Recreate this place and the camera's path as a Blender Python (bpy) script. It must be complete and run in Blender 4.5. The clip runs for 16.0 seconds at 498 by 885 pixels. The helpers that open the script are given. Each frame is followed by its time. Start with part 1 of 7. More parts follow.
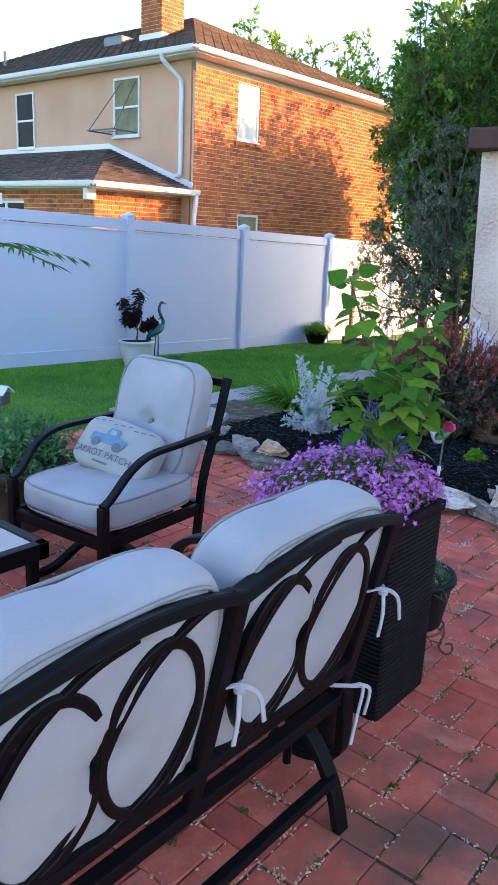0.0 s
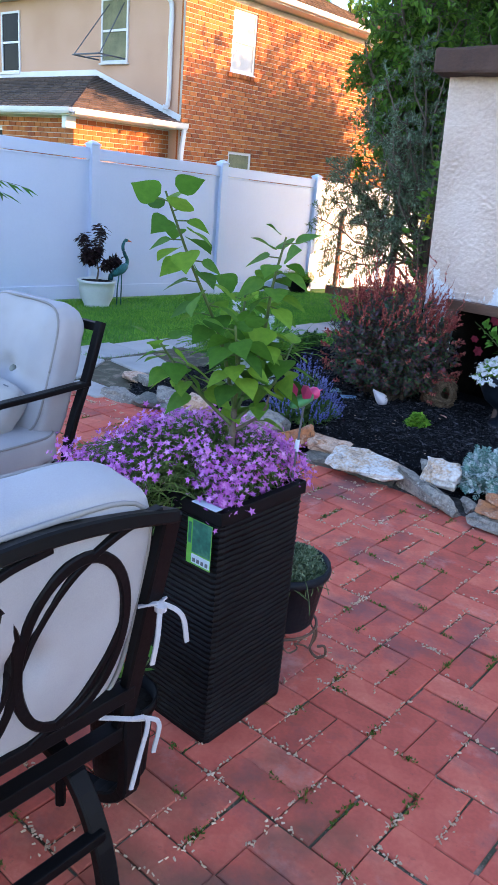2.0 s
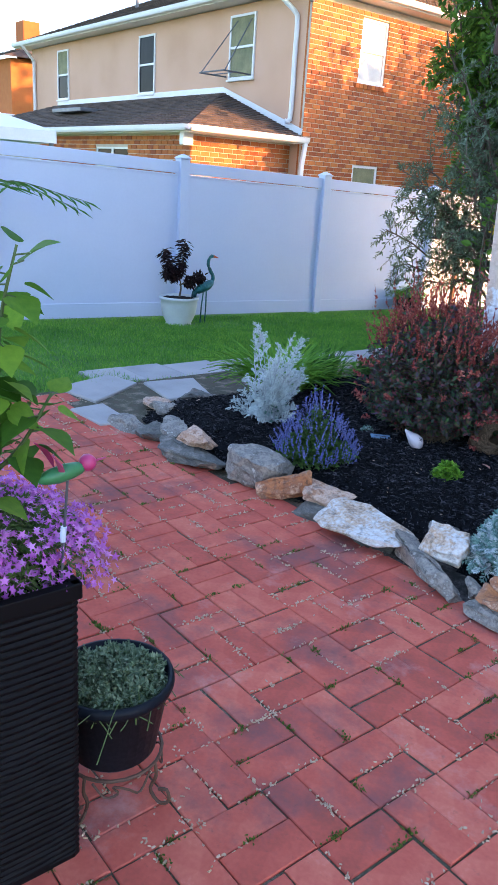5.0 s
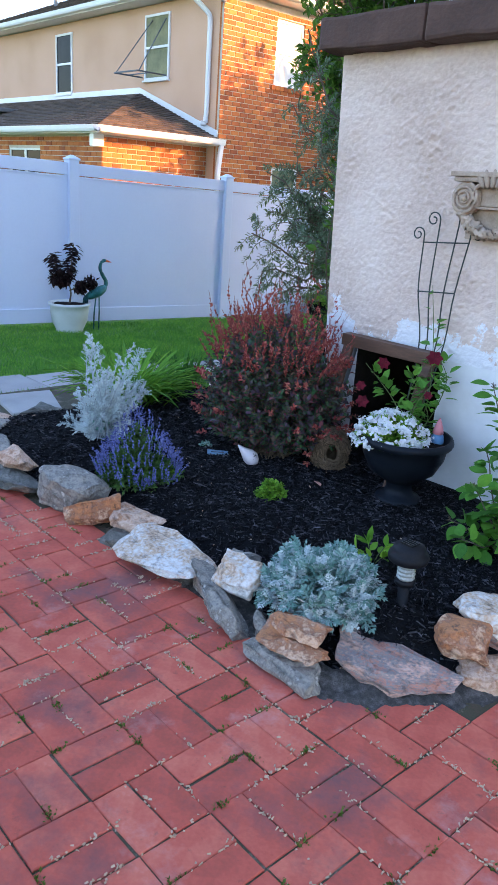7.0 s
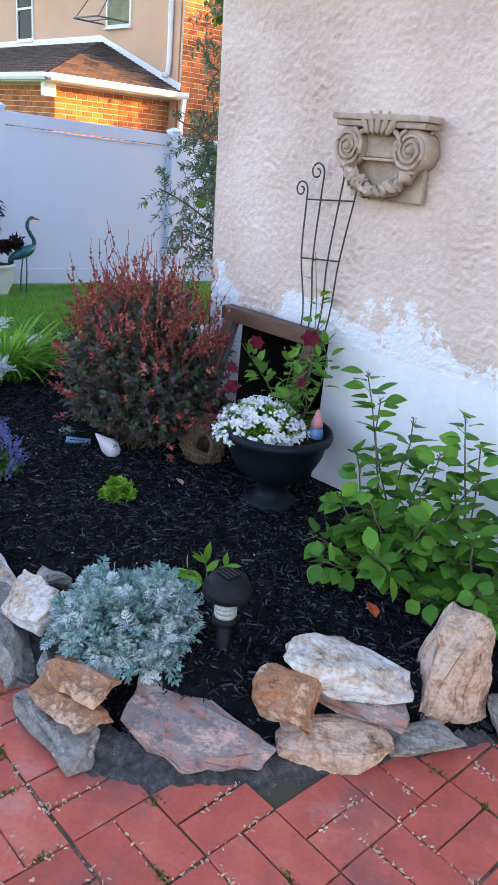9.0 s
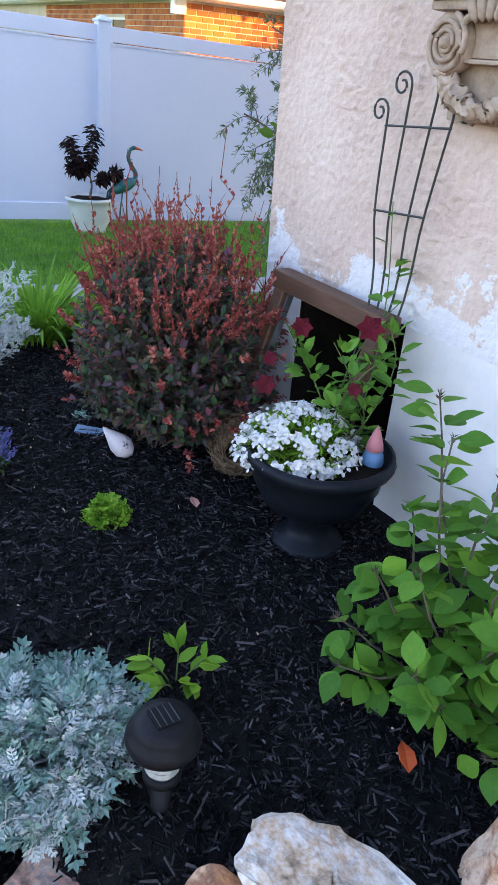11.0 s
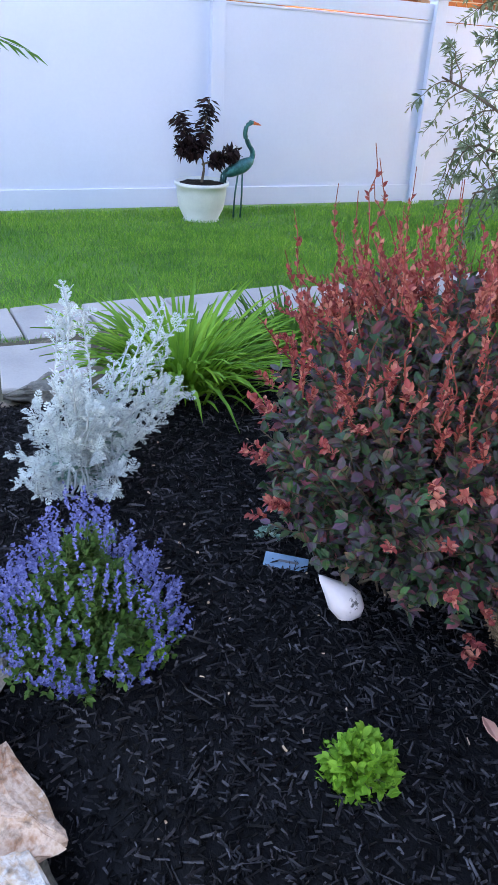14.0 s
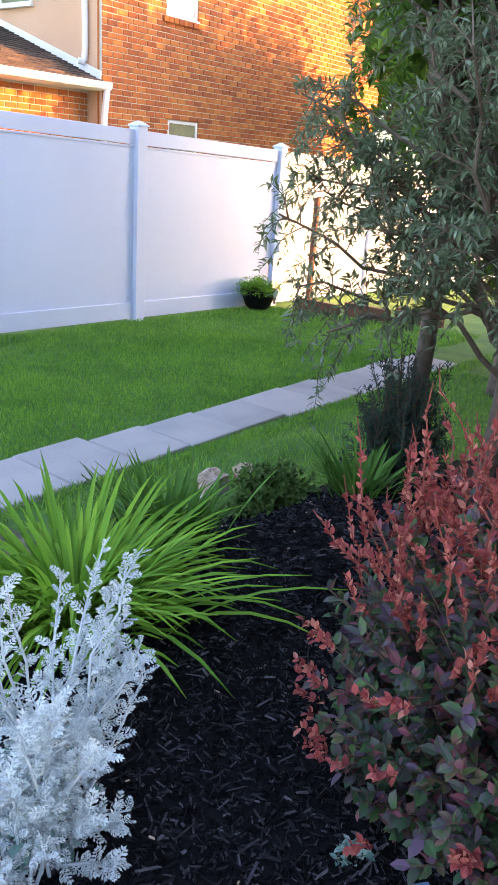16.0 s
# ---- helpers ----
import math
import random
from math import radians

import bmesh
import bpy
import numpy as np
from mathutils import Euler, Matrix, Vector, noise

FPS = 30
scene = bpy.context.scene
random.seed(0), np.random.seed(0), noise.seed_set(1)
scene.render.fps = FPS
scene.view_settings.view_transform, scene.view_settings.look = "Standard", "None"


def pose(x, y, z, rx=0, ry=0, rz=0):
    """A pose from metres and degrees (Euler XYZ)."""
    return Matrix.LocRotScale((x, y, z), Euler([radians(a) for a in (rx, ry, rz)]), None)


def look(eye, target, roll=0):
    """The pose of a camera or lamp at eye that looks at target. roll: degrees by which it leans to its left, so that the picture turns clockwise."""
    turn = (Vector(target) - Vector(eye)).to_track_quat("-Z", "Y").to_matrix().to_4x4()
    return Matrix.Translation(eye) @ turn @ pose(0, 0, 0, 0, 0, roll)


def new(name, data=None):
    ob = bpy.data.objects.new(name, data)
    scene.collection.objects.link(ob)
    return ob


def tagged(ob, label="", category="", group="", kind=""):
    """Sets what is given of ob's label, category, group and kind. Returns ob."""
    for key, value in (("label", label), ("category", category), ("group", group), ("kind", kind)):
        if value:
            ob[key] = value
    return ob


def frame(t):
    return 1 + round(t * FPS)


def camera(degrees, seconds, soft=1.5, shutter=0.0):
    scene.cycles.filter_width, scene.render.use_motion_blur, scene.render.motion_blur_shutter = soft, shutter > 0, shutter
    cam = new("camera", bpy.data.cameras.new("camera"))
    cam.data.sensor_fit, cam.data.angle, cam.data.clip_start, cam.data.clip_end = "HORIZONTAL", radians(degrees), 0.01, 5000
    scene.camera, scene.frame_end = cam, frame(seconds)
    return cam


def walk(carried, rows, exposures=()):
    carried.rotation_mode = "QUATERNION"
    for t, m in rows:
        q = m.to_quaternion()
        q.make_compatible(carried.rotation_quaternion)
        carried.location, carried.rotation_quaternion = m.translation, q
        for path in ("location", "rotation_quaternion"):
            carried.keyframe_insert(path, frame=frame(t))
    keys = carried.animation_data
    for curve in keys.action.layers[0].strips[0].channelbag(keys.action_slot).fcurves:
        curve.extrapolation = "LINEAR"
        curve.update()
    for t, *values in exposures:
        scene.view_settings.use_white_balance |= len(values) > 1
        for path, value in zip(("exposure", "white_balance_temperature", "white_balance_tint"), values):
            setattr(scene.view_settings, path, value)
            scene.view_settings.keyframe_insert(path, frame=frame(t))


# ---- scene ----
cam = camera(36.3, 16.0, soft=1.05)
EXPOSURE = 2.6
PATH = [
    (0, (-0.096, -0.031, 1.478), (-1.32, 1.46, 0.948), 2.5),
    (0.5, (-0.133, 0.118, 1.46), (-1.304, 1.645, 0.912), 2.6),
    (1, (-0.095, 0.339, 1.448), (-1.269, 1.849, 0.865), 3.5),
    (1.5, (-0.041, 0.494, 1.436), (-1.22, 1.985, 0.812), 4.5),
    (2, (-0.019, 0.638, 1.419), (-1.214, 2.1, 0.76), 4.9),
    (2.5, (-0.039, 0.818, 1.427), (-1.258, 2.247, 0.74), 5.0),
    (3, (-0.014, 0.97, 1.416), (-1.288, 2.346, 0.721), 4.4),
    (3.2, (0.006, 1.041, 1.415), (-1.301, 2.386, 0.72), 4.3),
    (5.3, (0.135, 1.735, 1.413), (-1.335, 2.928, 0.768), 3.8),
    (5.5, (0.167, 1.822, 1.413), (-1.294, 3.031, 0.779), 3.8),
    (6, (0.261, 1.997, 1.436), (-1.18, 3.238, 0.815), 4.0),
    (6.5, (0.311, 2.126, 1.437), (-1.108, 3.392, 0.815), 3.8),
    (7, (0.303, 2.266, 1.445), (-1.085, 3.56, 0.813), 4.0),
    (7.5, (0.273, 2.432, 1.435), (-1.082, 3.752, 0.786), 4.2),
    (8, (0.264, 2.589, 1.421), (-1.072, 3.92, 0.753), 4.7),
    (8.5, (0.293, 2.804, 1.439), (-1.038, 4.13, 0.753), 5.1),
    (8.7, (0.294, 2.891, 1.431), (-1.035, 4.214, 0.736), 5.4),
    (10.8, (-0.115, 3.745, 1.387), (-1.582, 4.777, 0.503), 5.5),
    (11, (-0.147, 3.79, 1.383), (-1.632, 4.792, 0.494), 5.5),
    (11.5, (-0.292, 3.846, 1.369), (-1.779, 4.85, 0.484), 4.9),
    (12, (-0.518, 3.855, 1.374), (-1.966, 4.916, 0.492), 4.7),
    (12.5, (-0.699, 3.858, 1.342), (-2.142, 4.916, 0.447), 4.6),
    (13, (-0.894, 3.908, 1.321), (-2.37, 4.903, 0.408), 4.1),
    (13.5, (-1.093, 3.925, 1.298), (-2.626, 4.804, 0.363), 4.4),
    (14, (-1.255, 3.901, 1.301), (-2.803, 4.717, 0.333), 3.0),
    (14.5, (-1.508, 3.813, 1.313), (-3.005, 4.734, 0.358), 1.5),
    (15, (-1.777, 3.744, 1.357), (-3.171, 4.872, 0.471), 2.6),
    (15.5, (-2.026, 3.761, 1.34), (-3.314, 5.077, 0.559), 4.0),
    (16, (-2.216, 3.724, 1.318), (-3.346, 5.221, 0.625), 4.1),
]
walk(cam, [(t, look(eye, target, roll)) for t, eye, target, roll in PATH], exposures=[(0.0, EXPOSURE - 0.25, 6300, 21), (1.5, EXPOSURE - 0.08, 6350, 22), (3.0, EXPOSURE + 0.03, 6450, 25), (5.5, EXPOSURE - 0.03, 6350, 22), (7.0, EXPOSURE - 0.03, 6450, 21), (8.5, EXPOSURE + 0.1, 7100, 25), (11.0, EXPOSURE + 0.22, 7450, 27), (13.0, EXPOSURE + 0.55, 7600, 28), (13.75, EXPOSURE + 0.66, 7650, 28), (14.75, EXPOSURE + 0.64, 7650, 29), (16.0, EXPOSURE + 0.5, 7600, 29)])

# ---- sky and sun ----
SUN_DIR = Vector((0.74, 0.62, 0.25)).normalized()
world = bpy.data.worlds.new("sky")
scene.world = world
world.use_nodes = True
wn = world.node_tree.nodes
sky = wn.new("ShaderNodeTexSky")
sky.sky_type, sky.sun_disc = "NISHITA", False
sky.sun_elevation = math.asin(SUN_DIR.z)
sky.sun_rotation = math.atan2(SUN_DIR.x, SUN_DIR.y)
sky.air_density, sky.dust_density, sky.ozone_density = 1.0, 0.8, 2.0
world.node_tree.links.new(sky.outputs[0], wn["Background"].inputs[0])
wn["Background"].inputs[1].default_value = 0.15
sun = new("sun", bpy.data.lights.new("sun", "SUN"))
sun.data.energy, sun.data.angle, sun.data.color = 3.2, radians(0.5), (1.0, 0.51, 0.17)
sun.matrix_world = look(SUN_DIR * 40, (0, 0, 0))

# ---- materials ----
def ramp_set(node, cols):
    el = node.color_ramp.elements
    while len(el) < len(cols):
        el.new(0.5)
    for i, c in enumerate(cols):
        el[i].position, el[i].color = i / max(1, len(cols) - 1), (*c, 1)


def mat(name, cols, rough=0.7, scale=6.0, fine=90.0, bump=0.25, depth=0.004, metal=0.0, random_by="", spread=0.5, trans=0.0, spec=0.5, stretch=(1, 1, 1), coords="Object", rough_var=0.15):
    """Colours run through cols by two noises, and by a random number per object or island."""
    m = bpy.data.materials.new(name)
    m.use_nodes = True
    nt = m.node_tree
    n, link = nt.nodes, nt.links.new
    b = n["Principled BSDF"]
    tc, mp = n.new("ShaderNodeTexCoord"), n.new("ShaderNodeMapping")
    mp.inputs["Scale"].default_value = stretch
    link(tc.outputs[coords], mp.inputs[0])
    big, small = n.new("ShaderNodeTexNoise"), n.new("ShaderNodeTexNoise")
    big.inputs["Scale"].default_value, big.inputs["Detail"].default_value = scale, 5
    small.inputs["Scale"].default_value, small.inputs["Detail"].default_value = fine, 4
    link(mp.outputs[0], big.inputs[0]), link(mp.outputs[0], small.inputs[0])
    mix = n.new("ShaderNodeMath")
    mix.operation, mix.inputs[1].default_value = "MULTIPLY_ADD", 0.35
    link(small.outputs[0], mix.inputs[0])
    half = n.new("ShaderNodeMath")
    half.operation, half.inputs[1].default_value = "MULTIPLY", 0.65
    link(big.outputs[0], half.inputs[0]), link(half.outputs[0], mix.inputs[2])
    widen = n.new("ShaderNodeMapRange")
    widen.inputs[1].default_value, widen.inputs[2].default_value = 0.3, 0.7
    link(mix.outputs[0], widen.inputs[0])
    value = widen.outputs[0]
    if random_by:
        src = n.new("ShaderNodeObjectInfo").outputs["Random"] if random_by == "object" else n.new("ShaderNodeNewGeometry").outputs["Random Per Island"]
        rmix = n.new("ShaderNodeMix")
        rmix.inputs[0].default_value = spread
        link(value, rmix.inputs[2]), link(src, rmix.inputs[3])
        value = rmix.outputs[0]
    cr = n.new("ShaderNodeValToRGB")
    ramp_set(cr, cols)
    link(value, cr.inputs[0]), link(cr.outputs[0], b.inputs["Base Color"])
    rr = n.new("ShaderNodeMapRange")
    rr.inputs[3].default_value, rr.inputs[4].default_value = max(0.05, rough - rough_var), min(1, rough + rough_var)
    link(small.outputs[0], rr.inputs[0]), link(rr.outputs[0], b.inputs["Roughness"])
    b.inputs["Metallic"].default_value, b.inputs["Specular IOR Level"].default_value = metal, spec
    if bump:
        bp = n.new("ShaderNodeBump")
        bp.inputs["Strength"].default_value, bp.inputs["Distance"].default_value = bump, depth
        link(mix.outputs[0], bp.inputs["Height"]), link(bp.outputs[0], b.inputs["Normal"])
    if trans:
        tr, ms = n.new("ShaderNodeBsdfTranslucent"), n.new("ShaderNodeMixShader")
        link(cr.outputs[0], tr.inputs[0])
        ms.inputs[0].default_value = trans
        link(b.outputs[0], ms.inputs[1]), link(tr.outputs[0], ms.inputs[2]), link(ms.outputs[0], n["Material Output"].inputs[0])
    return m


def leaf_mat(name, cols, trans=0.25, rough=0.55, spread=0.75, by="island"):
    return mat(name, cols, rough, 5, 60, 0, 0, 0, by, spread, trans, 0.15, coords="Generated")


PAVER = mat("red_paver", [(0.27, 0.085, 0.06), (0.42, 0.09, 0.06), (0.54, 0.105, 0.07), (0.60, 0.13, 0.085), (0.66, 0.17, 0.11), (0.72, 0.25, 0.19)], 0.85, 11, 70, 0.7, 0.006, 0, "object", 0.45, spec=0.25)
PAVER_FAR = mat("red_paver_far", [(0.27, 0.085, 0.06), (0.42, 0.09, 0.06), (0.54, 0.105, 0.07), (0.60, 0.13, 0.085), (0.66, 0.17, 0.11), (0.72, 0.25, 0.19)], 0.85, 11, 70, 0.7, 0.006, 0, "island", 0.45, spec=0.25)


def weather(m, scale, low, high, colour, amount):
    """Weathered blotches that run across neighbouring pieces."""
    nt = m.node_tree
    geo, noi, rng_, mx = [nt.nodes.new("ShaderNode" + k) for k in ("NewGeometry", "TexNoise", "MapRange", "Mix")]
    noi.inputs["Scale"].default_value, noi.inputs["Detail"].default_value, noi.inputs["Roughness"].default_value = scale, 9, 0.68
    rng_.inputs[1].default_value, rng_.inputs[2].default_value, rng_.inputs[4].default_value = low, high, amount
    nt.links.new(geo.outputs["Position"], noi.inputs[0]), nt.links.new(noi.outputs[0], rng_.inputs[0])
    mx.data_type = "RGBA"
    base = nt.nodes["Principled BSDF"].inputs["Base Color"]
    nt.links.new(rng_.outputs[0], mx.inputs[0]), nt.links.new(base.links[0].from_socket, mx.inputs[6])
    mx.inputs[7].default_value = (*colour, 1)
    nt.links.new(mx.outputs[2], base)


for m_ in (PAVER, PAVER_FAR):
    weather(m_, 2.3, 0.50, 0.66, (0.17, 0.085, 0.085), 0.8)
    weather(m_, 26, 0.60, 0.74, (0.12, 0.07, 0.06), 0.55)
    weather(m_, 3.7, 0.58, 0.72, (0.60, 0.36, 0.33), 0.45)


def brown_patch(m, place, reach, colour, amount):
    """Mixes colour into an area of ragged outline round place."""
    nt = m.node_tree
    geo, dist, noi, add, rng_, mx = [nt.nodes.new("ShaderNode" + k) for k in ("NewGeometry", "VectorMath", "TexNoise", "Math", "MapRange", "Mix")]
    dist.operation, dist.inputs[1].default_value = "DISTANCE", place
    noi.inputs["Scale"].default_value, noi.inputs["Detail"].default_value = 5.0, 8
    add.operation, add.inputs[1].default_value = "MULTIPLY_ADD", 1.6
    nt.links.new(geo.outputs["Position"], dist.inputs[0]), nt.links.new(geo.outputs["Position"], noi.inputs[0])
    nt.links.new(noi.outputs[0], add.inputs[0]), nt.links.new(dist.outputs["Value"], add.inputs[2])
    rng_.inputs[1].default_value, rng_.inputs[2].default_value, rng_.inputs[3].default_value, rng_.inputs[4].default_value = reach + 0.5, reach + 1.1, amount, 0.0
    nt.links.new(add.outputs[0], rng_.inputs[0])
    mx.data_type = "RGBA"
    base = nt.nodes["Principled BSDF"].inputs["Base Color"]
    nt.links.new(rng_.outputs[0], mx.inputs[0]), nt.links.new(base.links[0].from_socket, mx.inputs[6])
    mx.inputs[7].default_value = (*colour, 1)
    nt.links.new(mx.outputs[2], base)


for m_ in (PAVER, PAVER_FAR):
    brown_patch(m_, (-0.72, 1.45, 0), 0.22, (0.12, 0.075, 0.045), 0.8)
JOINT = mat("joint_sand", [(0.10, 0.06, 0.04), (0.06, 0.06, 0.03), (0.34, 0.24, 0.18)], 0.95, 12, 140, 0.6, 0.006)
MOSS = leaf_mat("joint_moss", [(0.06, 0.10, 0.015), (0.14, 0.20, 0.04)])
CRUMB = mat("pale_crumbs", [(0.40, 0.27, 0.17), (0.64, 0.46, 0.33)], 0.9, 8, 80, 0.2, 0.002, 0, "island")
# soil of the pots, and the painted dark within the wall opening
SOIL_AND_SHADE = mat("soil_and_shade", [(0.006, 0.005, 0.004), (0.022, 0.017, 0.014)], 0.95, 14, 120, 0.9, 0.01, spec=0.1)
# the palest tone paints bluish glints on a few shreds
MULCH = mat("black_mulch_with_glints", [(0.0008, 0.0008, 0.001), (0.0022, 0.0022, 0.0026), (0.006, 0.006, 0.007), (0.015, 0.0148, 0.017), (0.04, 0.039, 0.044), (0.15, 0.145, 0.16)], 0.75, 20, 160, 0.9, 0.01, 0, "island", 0.8, spec=0.12)
LAWN = mat("lawn_soil", [(0.03, 0.09, 0.012), (0.07, 0.18, 0.022), (0.13, 0.26, 0.035)], 0.95, 2.2, 60, 0.8, 0.02)
GRASS = mat("grass_blades", [(0.035, 0.14, 0.03), (0.10, 0.31, 0.045), (0.20, 0.46, 0.055), (0.42, 0.62, 0.09)], 0.55, 1.1, 9, 0, 0, 0, "island", 0.65, 0.3, 0.15)
FLAG = mat("bluestone_flag", [(0.26, 0.25, 0.24), (0.38, 0.36, 0.34), (0.48, 0.44, 0.40)], 0.8, 4, 90, 0.3, 0.004, 0, "object", 0.4)
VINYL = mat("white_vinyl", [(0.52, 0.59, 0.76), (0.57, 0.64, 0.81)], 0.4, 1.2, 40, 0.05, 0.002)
for m_ in (GRASS, LAWN):
    weather(m_, 3.2, 0.48, 0.68, (0.035, 0.16, 0.03), 0.75)
    weather(m_, 13, 0.55, 0.72, (0.20, 0.36, 0.07), 0.5)
STUCCO = mat("rough_stucco", [(0.46, 0.34, 0.28), (0.60, 0.46, 0.39), (0.69, 0.56, 0.49)], 0.95, 2.4, 40, 1.0, 0.03)
STUCCO_FACE = mat("stucco_with_whitewash", [(0.46, 0.34, 0.28), (0.60, 0.46, 0.39), (0.69, 0.56, 0.49)], 0.95, 2.4, 40, 1.0, 0.03)
nt = STUCCO_FACE.node_tree
tcn, sep, wob, lim, cov, wmix = [nt.nodes.new("ShaderNode" + k) for k in ("TexCoord", "SeparateXYZ", "TexNoise", "MapRange", "Math", "Mix")]
wob.inputs["Scale"].default_value, wob.inputs["Detail"].default_value, wob.inputs["Roughness"].default_value = 2.6, 12, 0.74
lim.inputs[1].default_value, lim.inputs[2].default_value, lim.inputs[3].default_value, lim.inputs[4].default_value = 0.36, 0.70, 0.66, 1.06
cov.operation = "LESS_THAN"
nt.links.new(tcn.outputs["Object"], sep.inputs[0]), nt.links.new(tcn.outputs["Object"], wob.inputs[0]), nt.links.new(wob.outputs[0], lim.inputs[0])
nt.links.new(sep.outputs[2], cov.inputs[0]), nt.links.new(lim.outputs[0], cov.inputs[1])
wmix.data_type = "RGBA"
bsdf = nt.nodes["Principled BSDF"]
nt.links.new(cov.outputs[0], wmix.inputs[0]), nt.links.new(bsdf.inputs["Base Color"].links[0].from_socket, wmix.inputs[6])
wmix.inputs[7].default_value = (0.68, 0.67, 0.69, 1)
nt.links.new(wmix.outputs[2], bsdf.inputs["Base Color"])
WHITEWASH = mat("whitewashed_stucco", [(0.66, 0.66, 0.66), (0.76, 0.76, 0.77)], 0.9, 3, 24, 0.7, 0.012)
COPING = mat("brown_coping", [(0.035, 0.018, 0.014), (0.075, 0.038, 0.028), (0.11, 0.06, 0.045)], 0.9, 6, 60, 0.9, 0.012, 0, "object", 0.3)
BRICK = mat("orange_brick", [(0.22, 0.043, 0.012), (0.41, 0.105, 0.021), (0.53, 0.175, 0.037)], 0.9, 5, 70, 0.3, 0.004, 0, "object", 0.7)
BRICK_FAR = mat("orange_brick_far", [(0.22, 0.043, 0.012), (0.41, 0.105, 0.021), (0.53, 0.175, 0.037)], 0.9, 5, 70, 0.3, 0.004, 0, "island", 0.7)
MORTAR = mat("mortar", [(0.46, 0.39, 0.30), (0.60, 0.52, 0.42)], 0.95, 5, 60, 0.4, 0.004)
CREAM = mat("cream_stucco", [(0.54, 0.31, 0.19), (0.62, 0.37, 0.24), (0.67, 0.41, 0.28)], 0.95, 0.8, 50, 0.3, 0.004)
SHINGLE = mat("asphalt_shingle", [(0.03, 0.022, 0.016), (0.075, 0.05, 0.036), (0.15, 0.10, 0.068)], 0.95, 3, 50, 0.6, 0.01, 0, "island", 0.6)
WHITE = mat("white_paint", [(0.70, 0.69, 0.67), (0.80, 0.79, 0.77)], 0.5, 3, 40, 0.1, 0.002)
GLASS = mat("window_pane", [(0.008, 0.009, 0.010), (0.018, 0.019, 0.019)], 0.12, 2, 20, 0, 0, 0, spec=0.04, rough_var=0.03)
BLIND = mat("pale_blind", [(0.55, 0.53, 0.48), (0.68, 0.66, 0.60)], 0.8, 1.5, 30, 0.1, 0.002)
CURTAIN = mat("green_curtain", [(0.12, 0.13, 0.07), (0.30, 0.28, 0.15)], 0.9, 3, 30, 0.2, 0.004)
GREYMETAL = mat("grey_metal", [(0.10, 0.11, 0.12), (0.18, 0.19, 0.2)], 0.5, 8, 60, 0.1, 0.001, 0.6)
FRAME = mat("black_aluminium", [(0.003, 0.003, 0.0035), (0.006, 0.006, 0.007)], 0.45, 10, 120, 0.15, 0.001, 0.0, spec=0.13)
FABRIC = mat("pale_woven_cushion", [(0.29, 0.29, 0.305), (0.345, 0.345, 0.36), (0.40, 0.40, 0.415)], 0.95, 4, 420, 0.35, 0.0015)
PIPING = mat("cushion_piping", [(0.22, 0.21, 0.20), (0.28, 0.27, 0.26)], 0.9, 10, 300, 0.2, 0.001)
WOOD = mat("brown_stained_wood", [(0.05, 0.022, 0.012), (0.10, 0.045, 0.025), (0.15, 0.075, 0.045)], 0.65, 6, 60, 0.3, 0.003, stretch=(1, 8, 8))
PLANTER = mat("black_ribbed_resin", [(0.003, 0.003, 0.0035), (0.008, 0.008, 0.009)], 0.5, 8, 90, 0.25, 0.002, spec=0.1)
POTBLUE = mat("dark_navy_plastic", [(0.004, 0.006, 0.010), (0.012, 0.016, 0.022)], 0.42, 8, 90, 0.1, 0.001, spec=0.13)
POTWHITE = mat("white_glazed_pot", [(0.55, 0.58, 0.56), (0.68, 0.70, 0.68)], 0.35, 6, 60, 0.05, 0.001)
IRON = mat("green_black_iron", [(0.012, 0.018, 0.016), (0.03, 0.04, 0.035)], 0.5, 20, 120, 0.3, 0.001)
RUST = mat("rusty_wire", [(0.06, 0.03, 0.018), (0.14, 0.07, 0.04)], 0.7, 30, 200, 0.3, 0.001)
BARK = mat("grey_bark", [(0.07, 0.05, 0.035), (0.16, 0.125, 0.095)], 0.9, 30, 160, 0.6, 0.003)
TWIG = mat("brown_twig", [(0.05, 0.035, 0.02), (0.12, 0.085, 0.05)], 0.85, 30, 160, 0.4, 0.002)

# ---- building helpers ----
def part(name, bm, material, parent=None, label="", smooth=False):
    """Links a bmesh as one mesh object, under parent where given."""
    me = bpy.data.meshes.new(name)
    bm.to_mesh(me)
    bm.free()
    me.materials.append(material)
    if smooth:
        me.polygons.foreach_set("use_smooth", [True] * len(me.polygons))
    ob = new(name, me)
    if parent:
        ob.parent = parent
    if label:
        tagged(ob, label)
    return ob


MASSES = ("foliage", "stalk_mass", "twig_mass", "blossom_mass", "shoot_mass", "crown", "fine_foliage", "limb_mass")


def part_np(name, v, f, material, parent=None, label="", smooth=False):
    me = bpy.data.meshes.new(name)
    me.from_pydata(np.asarray(v).tolist(), [], f if isinstance(f, list) else np.asarray(f).tolist())
    me.materials.append(material)
    if smooth:
        me.polygons.foreach_set("use_smooth", [True] * len(me.polygons))
    ob = new(name, me)
    if parent:
        ob.parent = parent
    if label:
        tagged(ob, label)
    if name in MASSES:
        tagged(ob, kind="stuff")
    return ob


